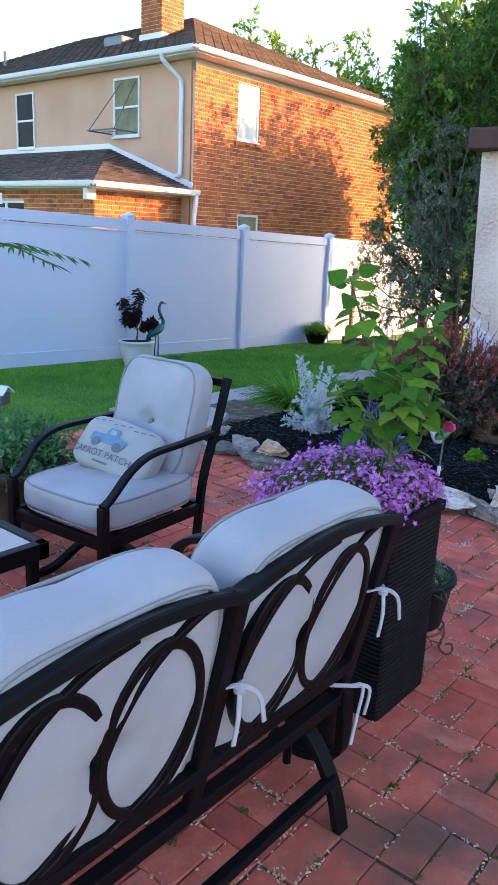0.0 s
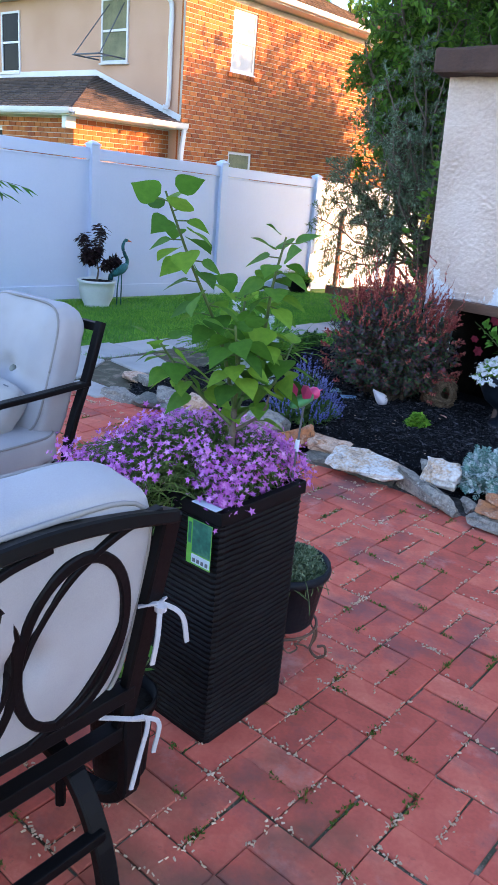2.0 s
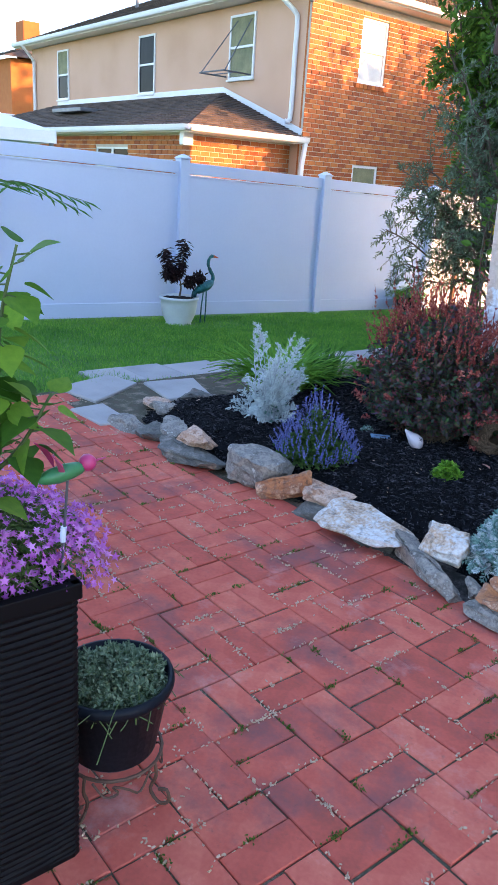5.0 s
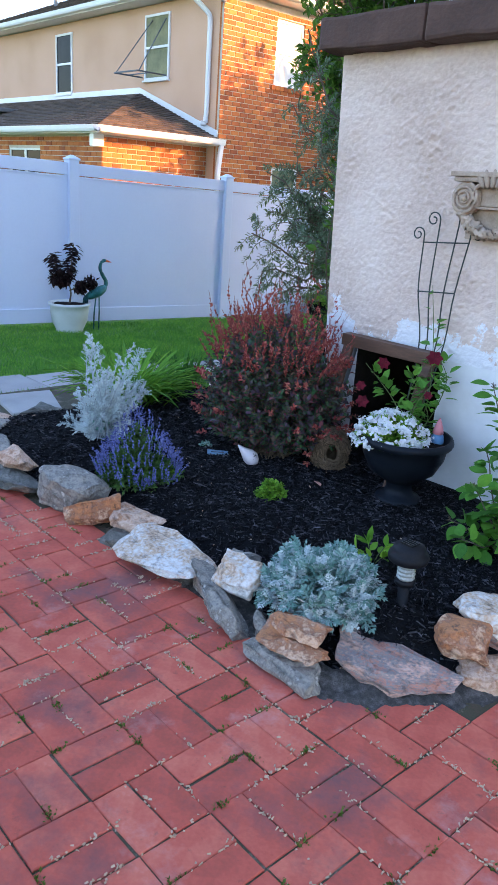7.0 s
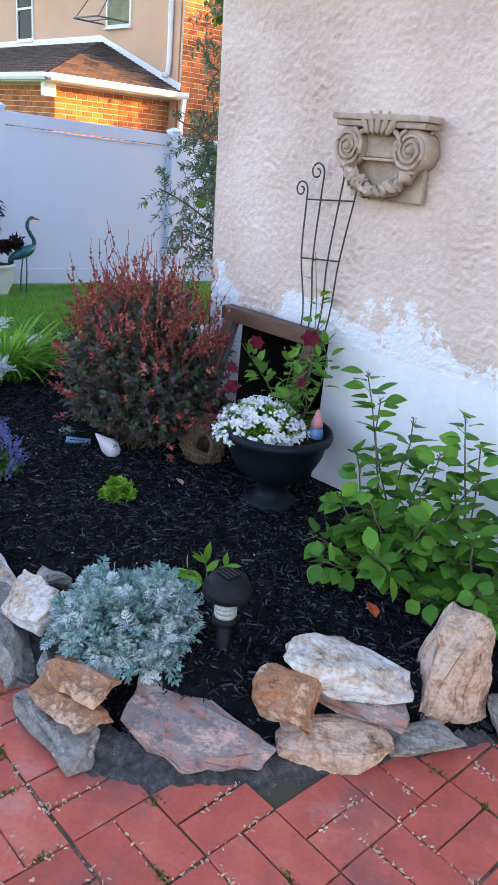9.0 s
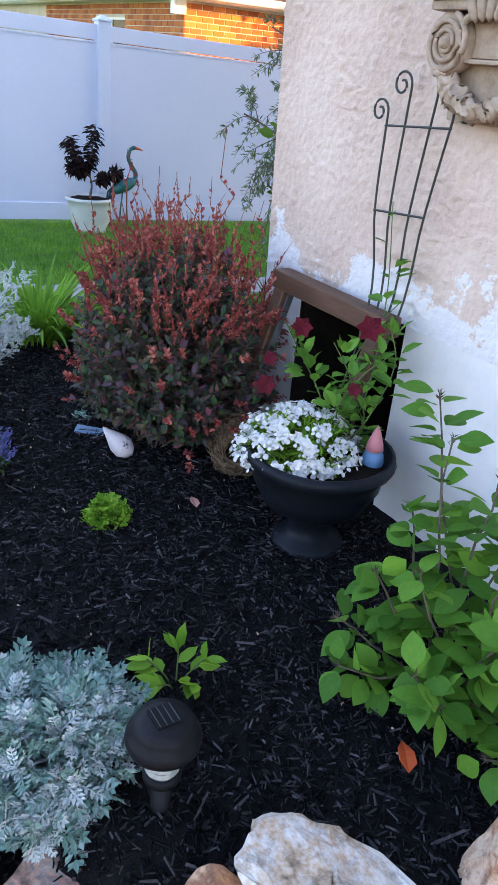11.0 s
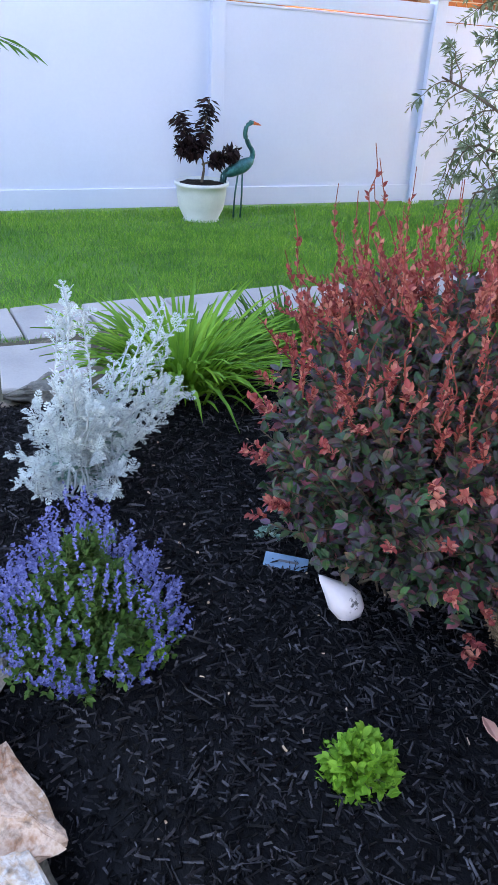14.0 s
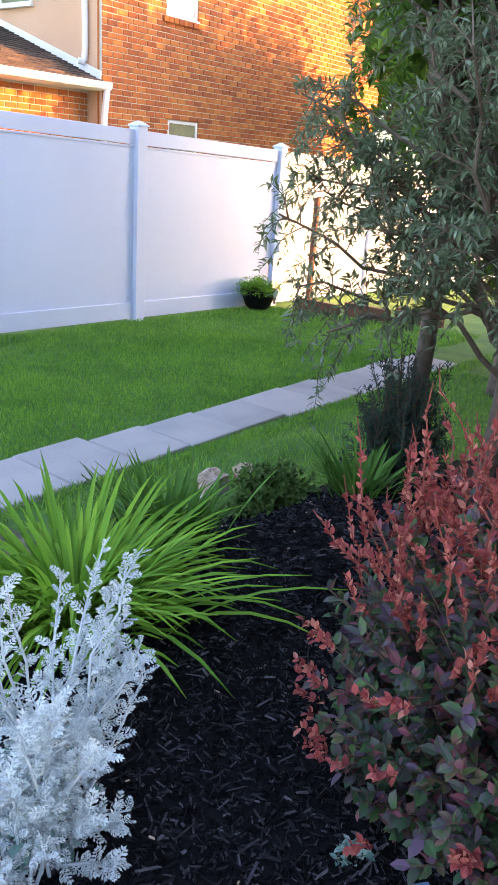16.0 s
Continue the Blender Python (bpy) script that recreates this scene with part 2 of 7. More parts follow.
def leaf_parts(name, template, p, d, n, s, material, parent):
    """Large leaves, each an object of its own on one shared mesh."""
    me = bpy.data.meshes.new(name)
    me.from_pydata(template[0].tolist(), [], template[1])
    me.polygons.foreach_set("use_smooth", [True] * len(me.polygons))
    me.materials.append(material)
    y, n = unit(d), np.asarray(n, float)
    x = unit(np.cross(y, n))
    z = np.cross(x, y)
    s = np.broadcast_to(np.asarray(s, float).reshape(len(y), -1), (len(y), 3))
    for k in range(len(y)):
        ob = new(name, me)
        ob.parent = parent
        ob.matrix_local = Matrix([[*(x[k][i] * s[k][0], y[k][i] * s[k][1], z[k][i] * s[k][2]), p[k][i]] for i in range(3)] + [[0, 0, 0, 1]])


def thing(name, m, label, category, group="", kind=""):
    ob = new(name)
    ob.matrix_world = m if isinstance(m, Matrix) else Matrix.Translation(m)
    return tagged(ob, label, category, group, kind)


def add_box(bm, lo, hi, bevel=0.0, m=None):
    r = bmesh.ops.create_cube(bm, size=1, matrix=Matrix.LocRotScale([(a + b) / 2 for a, b in zip(lo, hi)], None, [abs(b - a) for a, b in zip(lo, hi)]))
    vs = r["verts"]
    if bevel:
        es = list({e for v in vs for e in v.link_edges})
        out = bmesh.ops.bevel(bm, geom=es, offset=bevel, segments=2, profile=0.6, affect="EDGES")
        vs = list({v for f in out["faces"] for v in f.verts} | {v for v in vs if v.is_valid})
    if m is not None:
        bmesh.ops.transform(bm, matrix=m, verts=vs)
    return vs


def box(lo, hi, bevel=0.0, m=None):
    bm = bmesh.new()
    add_box(bm, lo, hi, bevel, m)
    return bm


def lathe(profile, seg=28):
    """A turned shape from (radius, height) pairs, round z."""
    bm = bmesh.new()
    rings = []
    for r, z in profile:
        if r < 1e-5:
            rings.append([bm.verts.new((0, 0, z))])
        else:
            rings.append([bm.verts.new((r * math.cos(2 * math.pi * k / seg), r * math.sin(2 * math.pi * k / seg), z)) for k in range(seg)])
    for a, b in zip(rings, rings[1:]):
        for k in range(seg):
            j = (k + 1) % seg
            if len(a) == 1 and len(b) > 1:
                bm.faces.new((a[0], b[j], b[k]))
            elif len(b) == 1 and len(a) > 1:
                bm.faces.new((a[k], a[j], b[0]))
            elif len(a) > 1:
                bm.faces.new((a[k], a[j], b[j], b[k]))
    bmesh.ops.recalc_face_normals(bm, faces=bm.faces)
    return bm


def tube_np(lines, r0, r1, sides=5):
    """Tapered tubes along polylines (k, m, 3); returns vertices and faces."""
    L = np.asarray(lines, float)
    k, m, _ = L.shape
    t = np.gradient(L, axis=1)
    t /= np.linalg.norm(t, axis=2, keepdims=True) + 1e-9
    ref = np.where(np.abs(t[..., 2:3]) > 0.9, np.array([1.0, 0, 0]), np.array([0, 0, 1.0]))
    a = np.cross(t, ref)
    a /= np.linalg.norm(a, axis=2, keepdims=True) + 1e-9
    b = np.cross(t, a)
    rad = (np.linspace(1, 0, m)[None, :] * np.reshape(r0, (-1, 1)) + np.linspace(0, 1, m)[None, :] * np.reshape(r1, (-1, 1)))
    ang = np.arange(sides) * 2 * np.pi / sides
    v = L[:, :, None, :] + rad[..., None, None] * (a[:, :, None, :] * np.cos(ang)[None, None, :, None] + b[:, :, None, :] * np.sin(ang)[None, None, :, None])
    idx = np.arange(k * m * sides).reshape(k, m, sides)
    f = np.stack([idx[:, :-1], np.roll(idx, -1, 2)[:, :-1], np.roll(idx, -1, 2)[:, 1:], idx[:, 1:]], -1).reshape(-1, 4)
    faces = f.tolist() + idx[:, 0, ::-1].tolist() + idx[:, -1].tolist()
    return v.reshape(-1, 3), faces


def bar(points, r, sides=8, r1=None):
    """One round bar through points, as a bmesh."""
    v, f = tube_np([points], r, r if r1 is None else r1, sides)
    bm = bmesh.new()
    vs = [bm.verts.new(p) for p in v]
    for q in f:
        bm.faces.new([vs[i] for i in q])
    return bm


def flat_bar(points, half_w, half_t, side):
    """A flat strip of rectangular section through points; side is the direction of its width."""
    bm = bmesh.new()
    pts = [Vector(p) for p in points]
    rings = []
    s = Vector(side).normalized()
    for i, p in enumerate(pts):
        t = (pts[min(i + 1, len(pts) - 1)] - pts[max(i - 1, 0)]).normalized()
        n = t.cross(s).normalized()
        w = n.cross(t).normalized()
        rings.append([bm.verts.new(p + w * half_w * a + n * half_t * b) for a, b in ((1, 0.7), (0.8, 1), (-0.8, 1), (-1, 0.7), (-1, -0.7), (-0.8, -1), (0.8, -1), (1, -0.7))])
    for a, b in zip(rings, rings[1:]):
        for k in range(8):
            bm.faces.new((a[k], a[(k + 1) % 8], b[(k + 1) % 8], b[k]))
    bm.faces.new(rings[0][::-1])
    bm.faces.new(rings[-1])
    bmesh.ops.recalc_face_normals(bm, faces=bm.faces)
    return bm


def smooth_curve(points, n=24):
    """Catmull-Rom through points."""
    p = [Vector(q) for q in points]
    p = [p[0] * 2 - p[1]] + p + [p[-1] * 2 - p[-2]]
    out = []
    for i in range(n):
        u = i / (n - 1) * (len(p) - 3)
        k = min(int(u), len(p) - 4)
        t = u - k
        a, b, c, d = p[k:k + 4]
        out.append(0.5 * (2 * b + (c - a) * t + (2 * a - 5 * b + 4 * c - d) * t * t + (3 * b - a - 3 * c + d) * t ** 3))
    return out


def unit(a):
    a = np.asarray(a, float)
    return a / (np.linalg.norm(a, axis=-1, keepdims=True) + 1e-9)


OVAL = (np.array([(0, 0, 0), (0.27, 0.3, 0.07), (0, 0.34, 0), (-0.27, 0.3, 0.07), (0.25, 0.66, 0.05), (0, 0.68, -0.02), (-0.25, 0.66, 0.05), (0, 1, -0.09)]),
        [(0, 1, 2), (0, 2, 3), (1, 4, 5), (1, 5, 2), (2, 5, 6), (2, 6, 3), (4, 7, 5), (5, 7, 6)])


def leaf_shape(widths, fold=0.16, bow=0.16):
    """A leaf of length 1: rows of left edge, rib and right edge."""
    n = len(widths)
    v, f = [], []
    for k, w in enumerate(widths):
        t = k / (n - 1)
        z = -bow * t * t + 0.04 * t
        v += [(-w, t - 0.05 * w, z + fold * w), (0, t, z), (w, t - 0.05 * w, z + fold * w)]
    for k in range(n - 1):
        for c in (0, 1):
            a = 3 * k + c
            f += [(a, a + 1, a + 4), (a, a + 4, a + 3)]
    return np.array(v), f


HEART = leaf_shape((0.18, 0.40, 0.46, 0.42, 0.33, 0.22, 0.10, 0.0))
BROAD = leaf_shape((0.02, 0.17, 0.27, 0.31, 0.30, 0.24, 0.13, 0.0))
KITE = (np.array([(0, 0, 0), (0.26, 0.5, 0.08), (0, 1, -0.03), (-0.26, 0.5, 0.08)]), [(0, 1, 2), (0, 2, 3)])
NARROW = (np.array([(0, 0, 0), (0.1, 0.5, 0.03), (0, 1, -0.08), (-0.1, 0.5, 0.03)]), [(0, 1, 2), (0, 2, 3)])


def lacy_leaf():
    """A leaf cut into thin lobes on a narrow rib, length 1."""
    v, f = [(-0.03, 0, 0), (0.03, 0, 0), (0.02, 0.8, 0.0), (-0.02, 0.8, 0.0)], [(0, 1, 2), (0, 2, 3)]
    for t, ln in ((0.22, 0.26), (0.42, 0.34), (0.62, 0.32), (0.8, 0.24)):
        for sx in (-1, 1):
            d, w = (sx * 0.77, 0.64), 0.065
            i = len(v)
            v += [(0, t, 0), (d[0] * ln * 0.6 - d[1] * w * sx, t + d[1] * ln * 0.6 + d[0] * w * sx, 0.03), (d[0] * ln, t + d[1] * ln, -0.02), (d[0] * ln * 0.6 + d[1] * w * sx, t + d[1] * ln * 0.6 - d[0] * w * sx, 0.03)]
            f += [(i, i + 1, i + 2), (i, i + 2, i + 3)]
    i = len(v)
    v += [(0, 0.75, 0), (0.08, 0.9, 0.02), (0, 1.05, -0.04), (-0.08, 0.9, 0.02)]
    f += [(i, i + 1, i + 2), (i, i + 2, i + 3)]
    return np.array(v), f


FERNY = lacy_leaf()
STAR = (np.array([(0, 0, 0)] + [(math.cos(a * math.pi / 5) * (1 if a % 2 == 0 else 0.42), math.sin(a * math.pi / 5) * (1 if a % 2 == 0 else 0.42), 0.12 if a % 2 == 0 else 0.05) for a in range(10)]),
        [(0, 1 + a, 1 + (a + 1) % 10) for a in range(10)])
DISC = (np.array([(0, 0, 0.15)] + [(math.cos(a * math.pi / 3), math.sin(a * math.pi / 3), 0) for a in range(6)]), [(0, 1 + a, 1 + (a + 1) % 6) for a in range(6)])


def strewn(template, p, d, n, s):
    """Copies of a template at p, its y along d, its z near n, scaled by s: vertices and triangles of one mesh."""
    tv, tf = template
    p, y, n = np.asarray(p, float), unit(d), np.asarray(n, float)
    x = unit(np.cross(y, n))
    z = np.cross(x, y)
    s = np.broadcast_to(np.asarray(s, float).reshape(len(p), -1) if np.ndim(s) else np.full((len(p), 1), s), (len(p), 3))
    v = p[:, None] + (s[:, None, 0:1] * tv[None, :, 0:1] * x[:, None] + s[:, None, 1:2] * tv[None, :, 1:2] * y[:, None] + s[:, None, 2:3] * tv[None, :, 2:3] * z[:, None])
    f = (np.arange(len(p)) * len(tv))[:, None, None] + np.array(tf)[None]
    return v.reshape(-1, 3), f.reshape(-1, 3)


def stems(rng, bases, ends, sag=0.0, n=7, wobble=0.02):
    """Bent polylines from bases to ends; sag lifts the middle."""
    t = np.linspace(0, 1, n)[None, :, None]
    line = bases[:, None] * (1 - t) + ends[:, None] * t
    length = np.linalg.norm(ends - bases, axis=1)[:, None, None]
    line[..., 2:3] += sag * length * 4 * t * (1 - t)
    line += rng.normal(0, wobble, line.shape) * length * np.sin(np.pi * t)
    return line


def along(rng, lines, count, t0=0.3, t1=1.0, out=0.9, lift=0.2):
    """Places on the lines with leaf directions that leave them sideways: p, d, n."""
    k, m, _ = lines.shape
    u = rng.uniform(t0, t1, (k, count)) * (m - 1)
    i = np.minimum(u.astype(int), m - 2)
    w = (u - i)[..., None]
    rows = np.arange(k)[:, None]
    a, b = lines[rows, i], lines[rows, i + 1]
    p = a * (1 - w) + b * w
    tang = unit(b - a)
    side = unit(np.cross(tang, rng.normal(size=tang.shape)))
    d = unit(tang * (1 - out * 0.6) + side * out + np.array([0, 0, lift]))
    nn = unit(np.array([0, 0, 1.0]) + rng.normal(0, 0.35, d.shape))
    return p.reshape(-1, 3), d.reshape(-1, 3), nn.reshape(-1, 3)


def dome(rng, k, radii, low=0.0):
    """Random places on the upper shell of an ellipsoid round the origin."""
    v = unit(rng.normal(size=(k * 12 + 60, 3)))
    v = v[v[:, 2] > low][:k]
    return v * np.array(radii)


def uneven(v, amp, scale, seed=0):
    """Pushes vertices by noise."""
    return np.array([Vector(q) + noise.noise_vector(Vector(q) * scale + Vector((seed, seed * 1.7, 0))) * amp for q in v])


# ---- ground ----
def lawn_z(x, y):
    return -0.03 + 0.047 * (x + 4) - 0.028 * (y - 5)


def bed_front(x):
    """The y of the bed's front edge, where the border stones stand."""
    pts = ((-4.2, 4.35), (-3.75, 3.86), (-3.2, 3.76), (-2.7, 3.84), (-2.1, 3.92), (-1.6, 3.96), (-1.25, 3.88), (-1.0, 3.86), (-0.75, 4.12), (-0.55, 4.42), (-0.38, 4.75), (-0.2, 5.4))
    if x <= pts[0][0]:
        return 9.0
    for (x0, y0), (x1, y1) in zip(pts, pts[1:]):
        if x <= x1:
            return y0 + (y1 - y0) * (x - x0) / (x1 - x0)
    return 9.0


def mulch_z(x, y):
    near = max(0.0, min(1.0, (y - bed_front(x)) / 0.28))
    left = max(0.0, min(1.0, (x - bed_left(y)) / 0.35))
    back = max(0.0, min(1.0, (7.2 - y) / 1.2))
    return -0.03 + 0.16 * min(near, left) * (0.35 + 0.65 * back) + 0.012 * noise.noise(Vector((x * 3, y * 3, 0)))


def bed_left(y):
    return -4.05 + 0.12 * math.sin(y * 1.7) + (0.3 * (y - 5.2) if y > 5.2 else 0)


def grid_sheet(name, xs, ys, zf, material, keep=None):
    v, f, idx = [], [], {}
    for i, x in enumerate(xs):
        for j, y in enumerate(ys):
            idx[i, j] = len(v)
            v.append((x, y, zf(x, y)))
    for i in range(len(xs) - 1):
        for j in range(len(ys) - 1):
            if keep is None or keep((xs[i] + xs[i + 1]) / 2, (ys[j] + ys[j + 1]) / 2):
                f.append((idx[i, j], idx[i + 1, j], idx[i + 1, j + 1], idx[i, j + 1]))
    return part_np(name, v, f, material, smooth=True)


def far_axis(a, b, n, reach):
    return [a - reach, a - 200, a - 40, a - 10] + list(np.linspace(a, b, n)) + [b + 10, b + 40, b + 200, b + reach]


def ground_z(x, y):
    cx, cy = min(max(x, -14), 8), min(max(y, -8), 20)
    z = lawn_z(cx, cy)
    if x > -4.75:
        z = min(z, -0.10)
    return z


ground = tagged(grid_sheet("ground", far_axis(-14, 8, 89, 1500), far_axis(-8, 20, 57, 1500), ground_z, LAWN), "green mown lawn sloping gently to the fence", "lawn", kind="structure")

PATIO_X0, PATIO_X1, PATIO_Y0, PATIO_Y1 = -4.56, 2.6, -2.4, 5.2


def dirt_width(x):
    """Bare dirt between the pavers and the border stones."""
    return 0.02 + 0.11 * math.exp(-((x + 0.80) / 0.24) ** 2) + 0.05 * math.exp(-((x + 1.65) / 0.3) ** 2)


def on_patio(x, y):
    return PATIO_X0 <= x <= PATIO_X1 and PATIO_Y0 <= y <= PATIO_Y1 and y < bed_front(x) - dirt_width(x) and not (x < -3.55 and y > 3.70 + 0.1 * (x + 4.5))


patio = tagged(part("patio", box((PATIO_X0 - 0.02, PATIO_Y0, -0.2), (PATIO_X1, 5.2, -0.0065)), JOINT), "red clay brick patio in basketweave with mossy joints", "patio", kind="structure")

rng = np.random.default_rng(4)
bx = np.concatenate([rng.uniform(-8.0, -4.5, 120000), rng.uniform(-7.0, -3.6, 30000)])
by = np.concatenate([rng.uniform(1.2, 11.5, 120000), rng.uniform(5.5, 9.5, 30000)])
ok = np.array([not (-5.12 < x < -4.66 and y > 4.4) and not (x > bed_left(y) - 0.02 and 3.9 < y < 7.4) and not (x > -4.6 and y < 4.4) for x, y in zip(bx, by)])
bx, by = bx[ok], by[ok]
bz = np.array([max(lawn_z(x, y), -0.4) for x, y in zip(bx, by)])
bd = np.stack([rng.normal(0, 0.45, len(bx)), rng.normal(0, 0.45, len(bx)), np.ones(len(bx))], 1)
patch = np.array([0.75 + 0.5 * noise.noise(Vector((x * 0.9, y * 0.9, 3))) for x, y in zip(bx, by)])
gs = np.stack([np.full(len(bx), 0.022), (0.045 * patch + 0.012) * rng.uniform(0.6, 1.3, len(bx)), np.full(len(bx), 0.02)], 1)
gv, gf = strewn(NARROW, np.stack([bx, by, bz - 0.004], 1), bd, rng.normal(size=(len(bx), 3)), gs)
tagged(part_np("grass", gv, gf, GRASS), "short green lawn grass blades", "grass", kind="stuff")

# bare dirt at the foot of the border stones
DIRT = mat("grey_dirt", [(0.02, 0.018, 0.016), (0.065, 0.058, 0.053), (0.17, 0.155, 0.145)], 0.95, 45, 260, 1.0, 0.015)


def dirt_z(x, y):
    """Heaped at the stones, running out under the pavers' tops."""
    d = y - (bed_front(x) - dirt_width(x) - 0.12)
    return min(0.02, -0.014 + 0.15 * d) + 0.009 * noise.noise(Vector((x * 17, y * 17, 2))) + 0.004 * noise.noise(Vector((x * 60, y * 60, 2)))



tagged(grid_sheet("ground_dirt", list(np.linspace(-2.2, -0.3, 160)), list(np.linspace(3.55, 4.7, 100)), dirt_z, DIRT,
                  lambda x, y: bed_front(x) - dirt_width(x) - 0.16 < y < bed_front(x) + 0.05), "grey bare dirt along the border stones", "dirt", kind="structure")

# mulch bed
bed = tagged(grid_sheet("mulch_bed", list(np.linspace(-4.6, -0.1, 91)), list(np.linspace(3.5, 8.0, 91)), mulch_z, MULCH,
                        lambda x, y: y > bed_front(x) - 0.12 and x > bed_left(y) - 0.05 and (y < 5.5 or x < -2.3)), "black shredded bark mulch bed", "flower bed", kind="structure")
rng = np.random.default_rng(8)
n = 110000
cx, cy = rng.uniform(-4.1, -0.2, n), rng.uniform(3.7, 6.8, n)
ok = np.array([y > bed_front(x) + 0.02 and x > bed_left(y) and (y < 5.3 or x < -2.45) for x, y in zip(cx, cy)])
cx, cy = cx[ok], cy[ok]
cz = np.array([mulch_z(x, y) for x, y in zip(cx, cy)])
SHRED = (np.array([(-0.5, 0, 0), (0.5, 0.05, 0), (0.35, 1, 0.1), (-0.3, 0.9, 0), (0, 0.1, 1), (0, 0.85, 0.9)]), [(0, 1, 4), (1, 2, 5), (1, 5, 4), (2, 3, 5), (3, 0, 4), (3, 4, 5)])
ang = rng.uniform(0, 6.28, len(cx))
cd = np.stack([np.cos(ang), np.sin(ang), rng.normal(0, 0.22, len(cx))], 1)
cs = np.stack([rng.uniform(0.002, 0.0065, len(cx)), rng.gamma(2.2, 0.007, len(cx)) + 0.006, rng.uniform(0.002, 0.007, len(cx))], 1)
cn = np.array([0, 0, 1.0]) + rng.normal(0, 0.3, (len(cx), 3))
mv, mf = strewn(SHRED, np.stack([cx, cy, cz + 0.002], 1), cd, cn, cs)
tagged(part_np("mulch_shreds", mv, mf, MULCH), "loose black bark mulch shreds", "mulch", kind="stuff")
pick = rng.choice(len(cx), 150, False)
v, f = strewn(SHRED, np.stack([cx, cy, cz + 0.008], 1)[pick], cd[pick], cn[pick], cs[pick] * np.array([0.9, 0.4, 1.0]))
tagged(part_np("pale_chips", v, f, CRUMB), "pale fallen petals and wood chips on the mulch", "debris", kind="stuff")

# ---- fence ----
FENCE_X, PITCH = -8.05, 2.36


def fence_top(y):
    return 1.595 - 0.028 * (y - 6.95)


fence = thing("fence", (0, 0, 0), "tall white vinyl privacy fence on the lawn's edge", "fence", kind="structure")
for k in range(-4, 7):
    y0 = 6.95 + PITCH * k
    zt, zb = fence_top(y0), lawn_z(FENCE_X, y0)
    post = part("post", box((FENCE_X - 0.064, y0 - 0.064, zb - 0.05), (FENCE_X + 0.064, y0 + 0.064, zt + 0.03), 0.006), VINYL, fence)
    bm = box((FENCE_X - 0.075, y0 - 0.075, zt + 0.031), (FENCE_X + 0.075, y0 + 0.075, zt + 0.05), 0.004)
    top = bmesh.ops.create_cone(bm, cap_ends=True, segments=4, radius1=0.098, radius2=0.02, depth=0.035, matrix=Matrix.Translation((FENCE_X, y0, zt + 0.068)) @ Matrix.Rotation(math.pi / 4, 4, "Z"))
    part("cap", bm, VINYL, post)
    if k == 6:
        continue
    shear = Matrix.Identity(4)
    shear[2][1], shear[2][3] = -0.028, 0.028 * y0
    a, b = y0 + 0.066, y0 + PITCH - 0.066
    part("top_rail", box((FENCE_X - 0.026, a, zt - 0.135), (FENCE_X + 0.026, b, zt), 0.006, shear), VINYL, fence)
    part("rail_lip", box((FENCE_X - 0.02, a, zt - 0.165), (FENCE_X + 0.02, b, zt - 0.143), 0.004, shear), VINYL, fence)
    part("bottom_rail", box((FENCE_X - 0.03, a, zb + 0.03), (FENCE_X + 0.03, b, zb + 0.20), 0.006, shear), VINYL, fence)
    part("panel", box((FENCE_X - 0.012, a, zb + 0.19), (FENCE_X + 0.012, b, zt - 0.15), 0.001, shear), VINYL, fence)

# ---- stucco wall of the house ----
WALL_Y, WALL_X = 5.35, -2.465


def batter(z):
    """The corner leans outwards towards the coping."""
    return -0.046 * (z - 1.0)


north = thing("wall_north", (0, 0, 0), "rough pale stucco house wall with whitewashed foot", "wall", kind="structure")


def stucco_panel(name, x0, x1, z0, z1, material, amp, step):
    nx, nz = max(2, int((x1 - x0) / step)), max(2, int((z1 - z0) / step))
    v, f = [], []
    for i in range(nx + 1):
        for j in range(nz + 1):
            z = z0 + (z1 - z0) * j / nz
            x = x0 + (x1 - x0) * i / nx + (batter(z) if x0 == WALL_X else 0) * (1 - i / nx)
            ridge = max(0.0, 1 - 8.0 * abs(noise.noise(Vector((x * 15 + 3 * z, z * 27, 1))))) * max(0.0, 0.5 + noise.noise(Vector((x * 5, z * 6, 4))))
            h = 0.8 * ridge + 0.3 * noise.noise(Vector((x * 9, z * 13, 8))) + 0.35 * noise.noise(Vector((x * 70, z * 90, 2)))
            edge = min(1, i, nx - i)
            v.append((x, WALL_Y - max(0, h) * amp * edge, z))
    for i in range(nx):
        for j in range(nz):
            a = i * (nz + 1) + j
            f.append((a, a + nz + 1, a + nz + 2, a + 1))
    return part_np(name, v, f, material, north, smooth=True)


OP_X0, OP_X1, OP_Z = -2.22, -1.70, 0.72
stucco_panel("stucco_face", WALL_X, 1.2, 0.74, 2.1, STUCCO_FACE, 0.014, 0.0075)
stucco_panel("foot_left", WALL_X, OP_X0, -0.1, 0.74, WHITEWASH, 0.004, 0.03)
stucco_panel("foot_right", OP_X1, 1.2, -0.1, 0.74, WHITEWASH, 0.004, 0.03)
bm = box((WALL_X + 0.004, WALL_Y + 0.004, 0.74), (17, WALL_Y + 0.3, 2.1))
for vtx in bm.verts:
    vtx.co.x += batter(vtx.co.z)
part("wall_core", bm, STUCCO, north)
# dark jamb and added lining put the opening's shade into the colour
part("wall_core_low_left", box((WALL_X + 0.004, WALL_Y + 0.004, -0.3), (OP_X0, WALL_Y + 0.3, 0.738)), SOIL_AND_SHADE, north)
part("shade_lining", box((-2.298, WALL_Y + 0.302, -0.4), (-2.28, 7.29, 1.97)), SOIL_AND_SHADE, north)
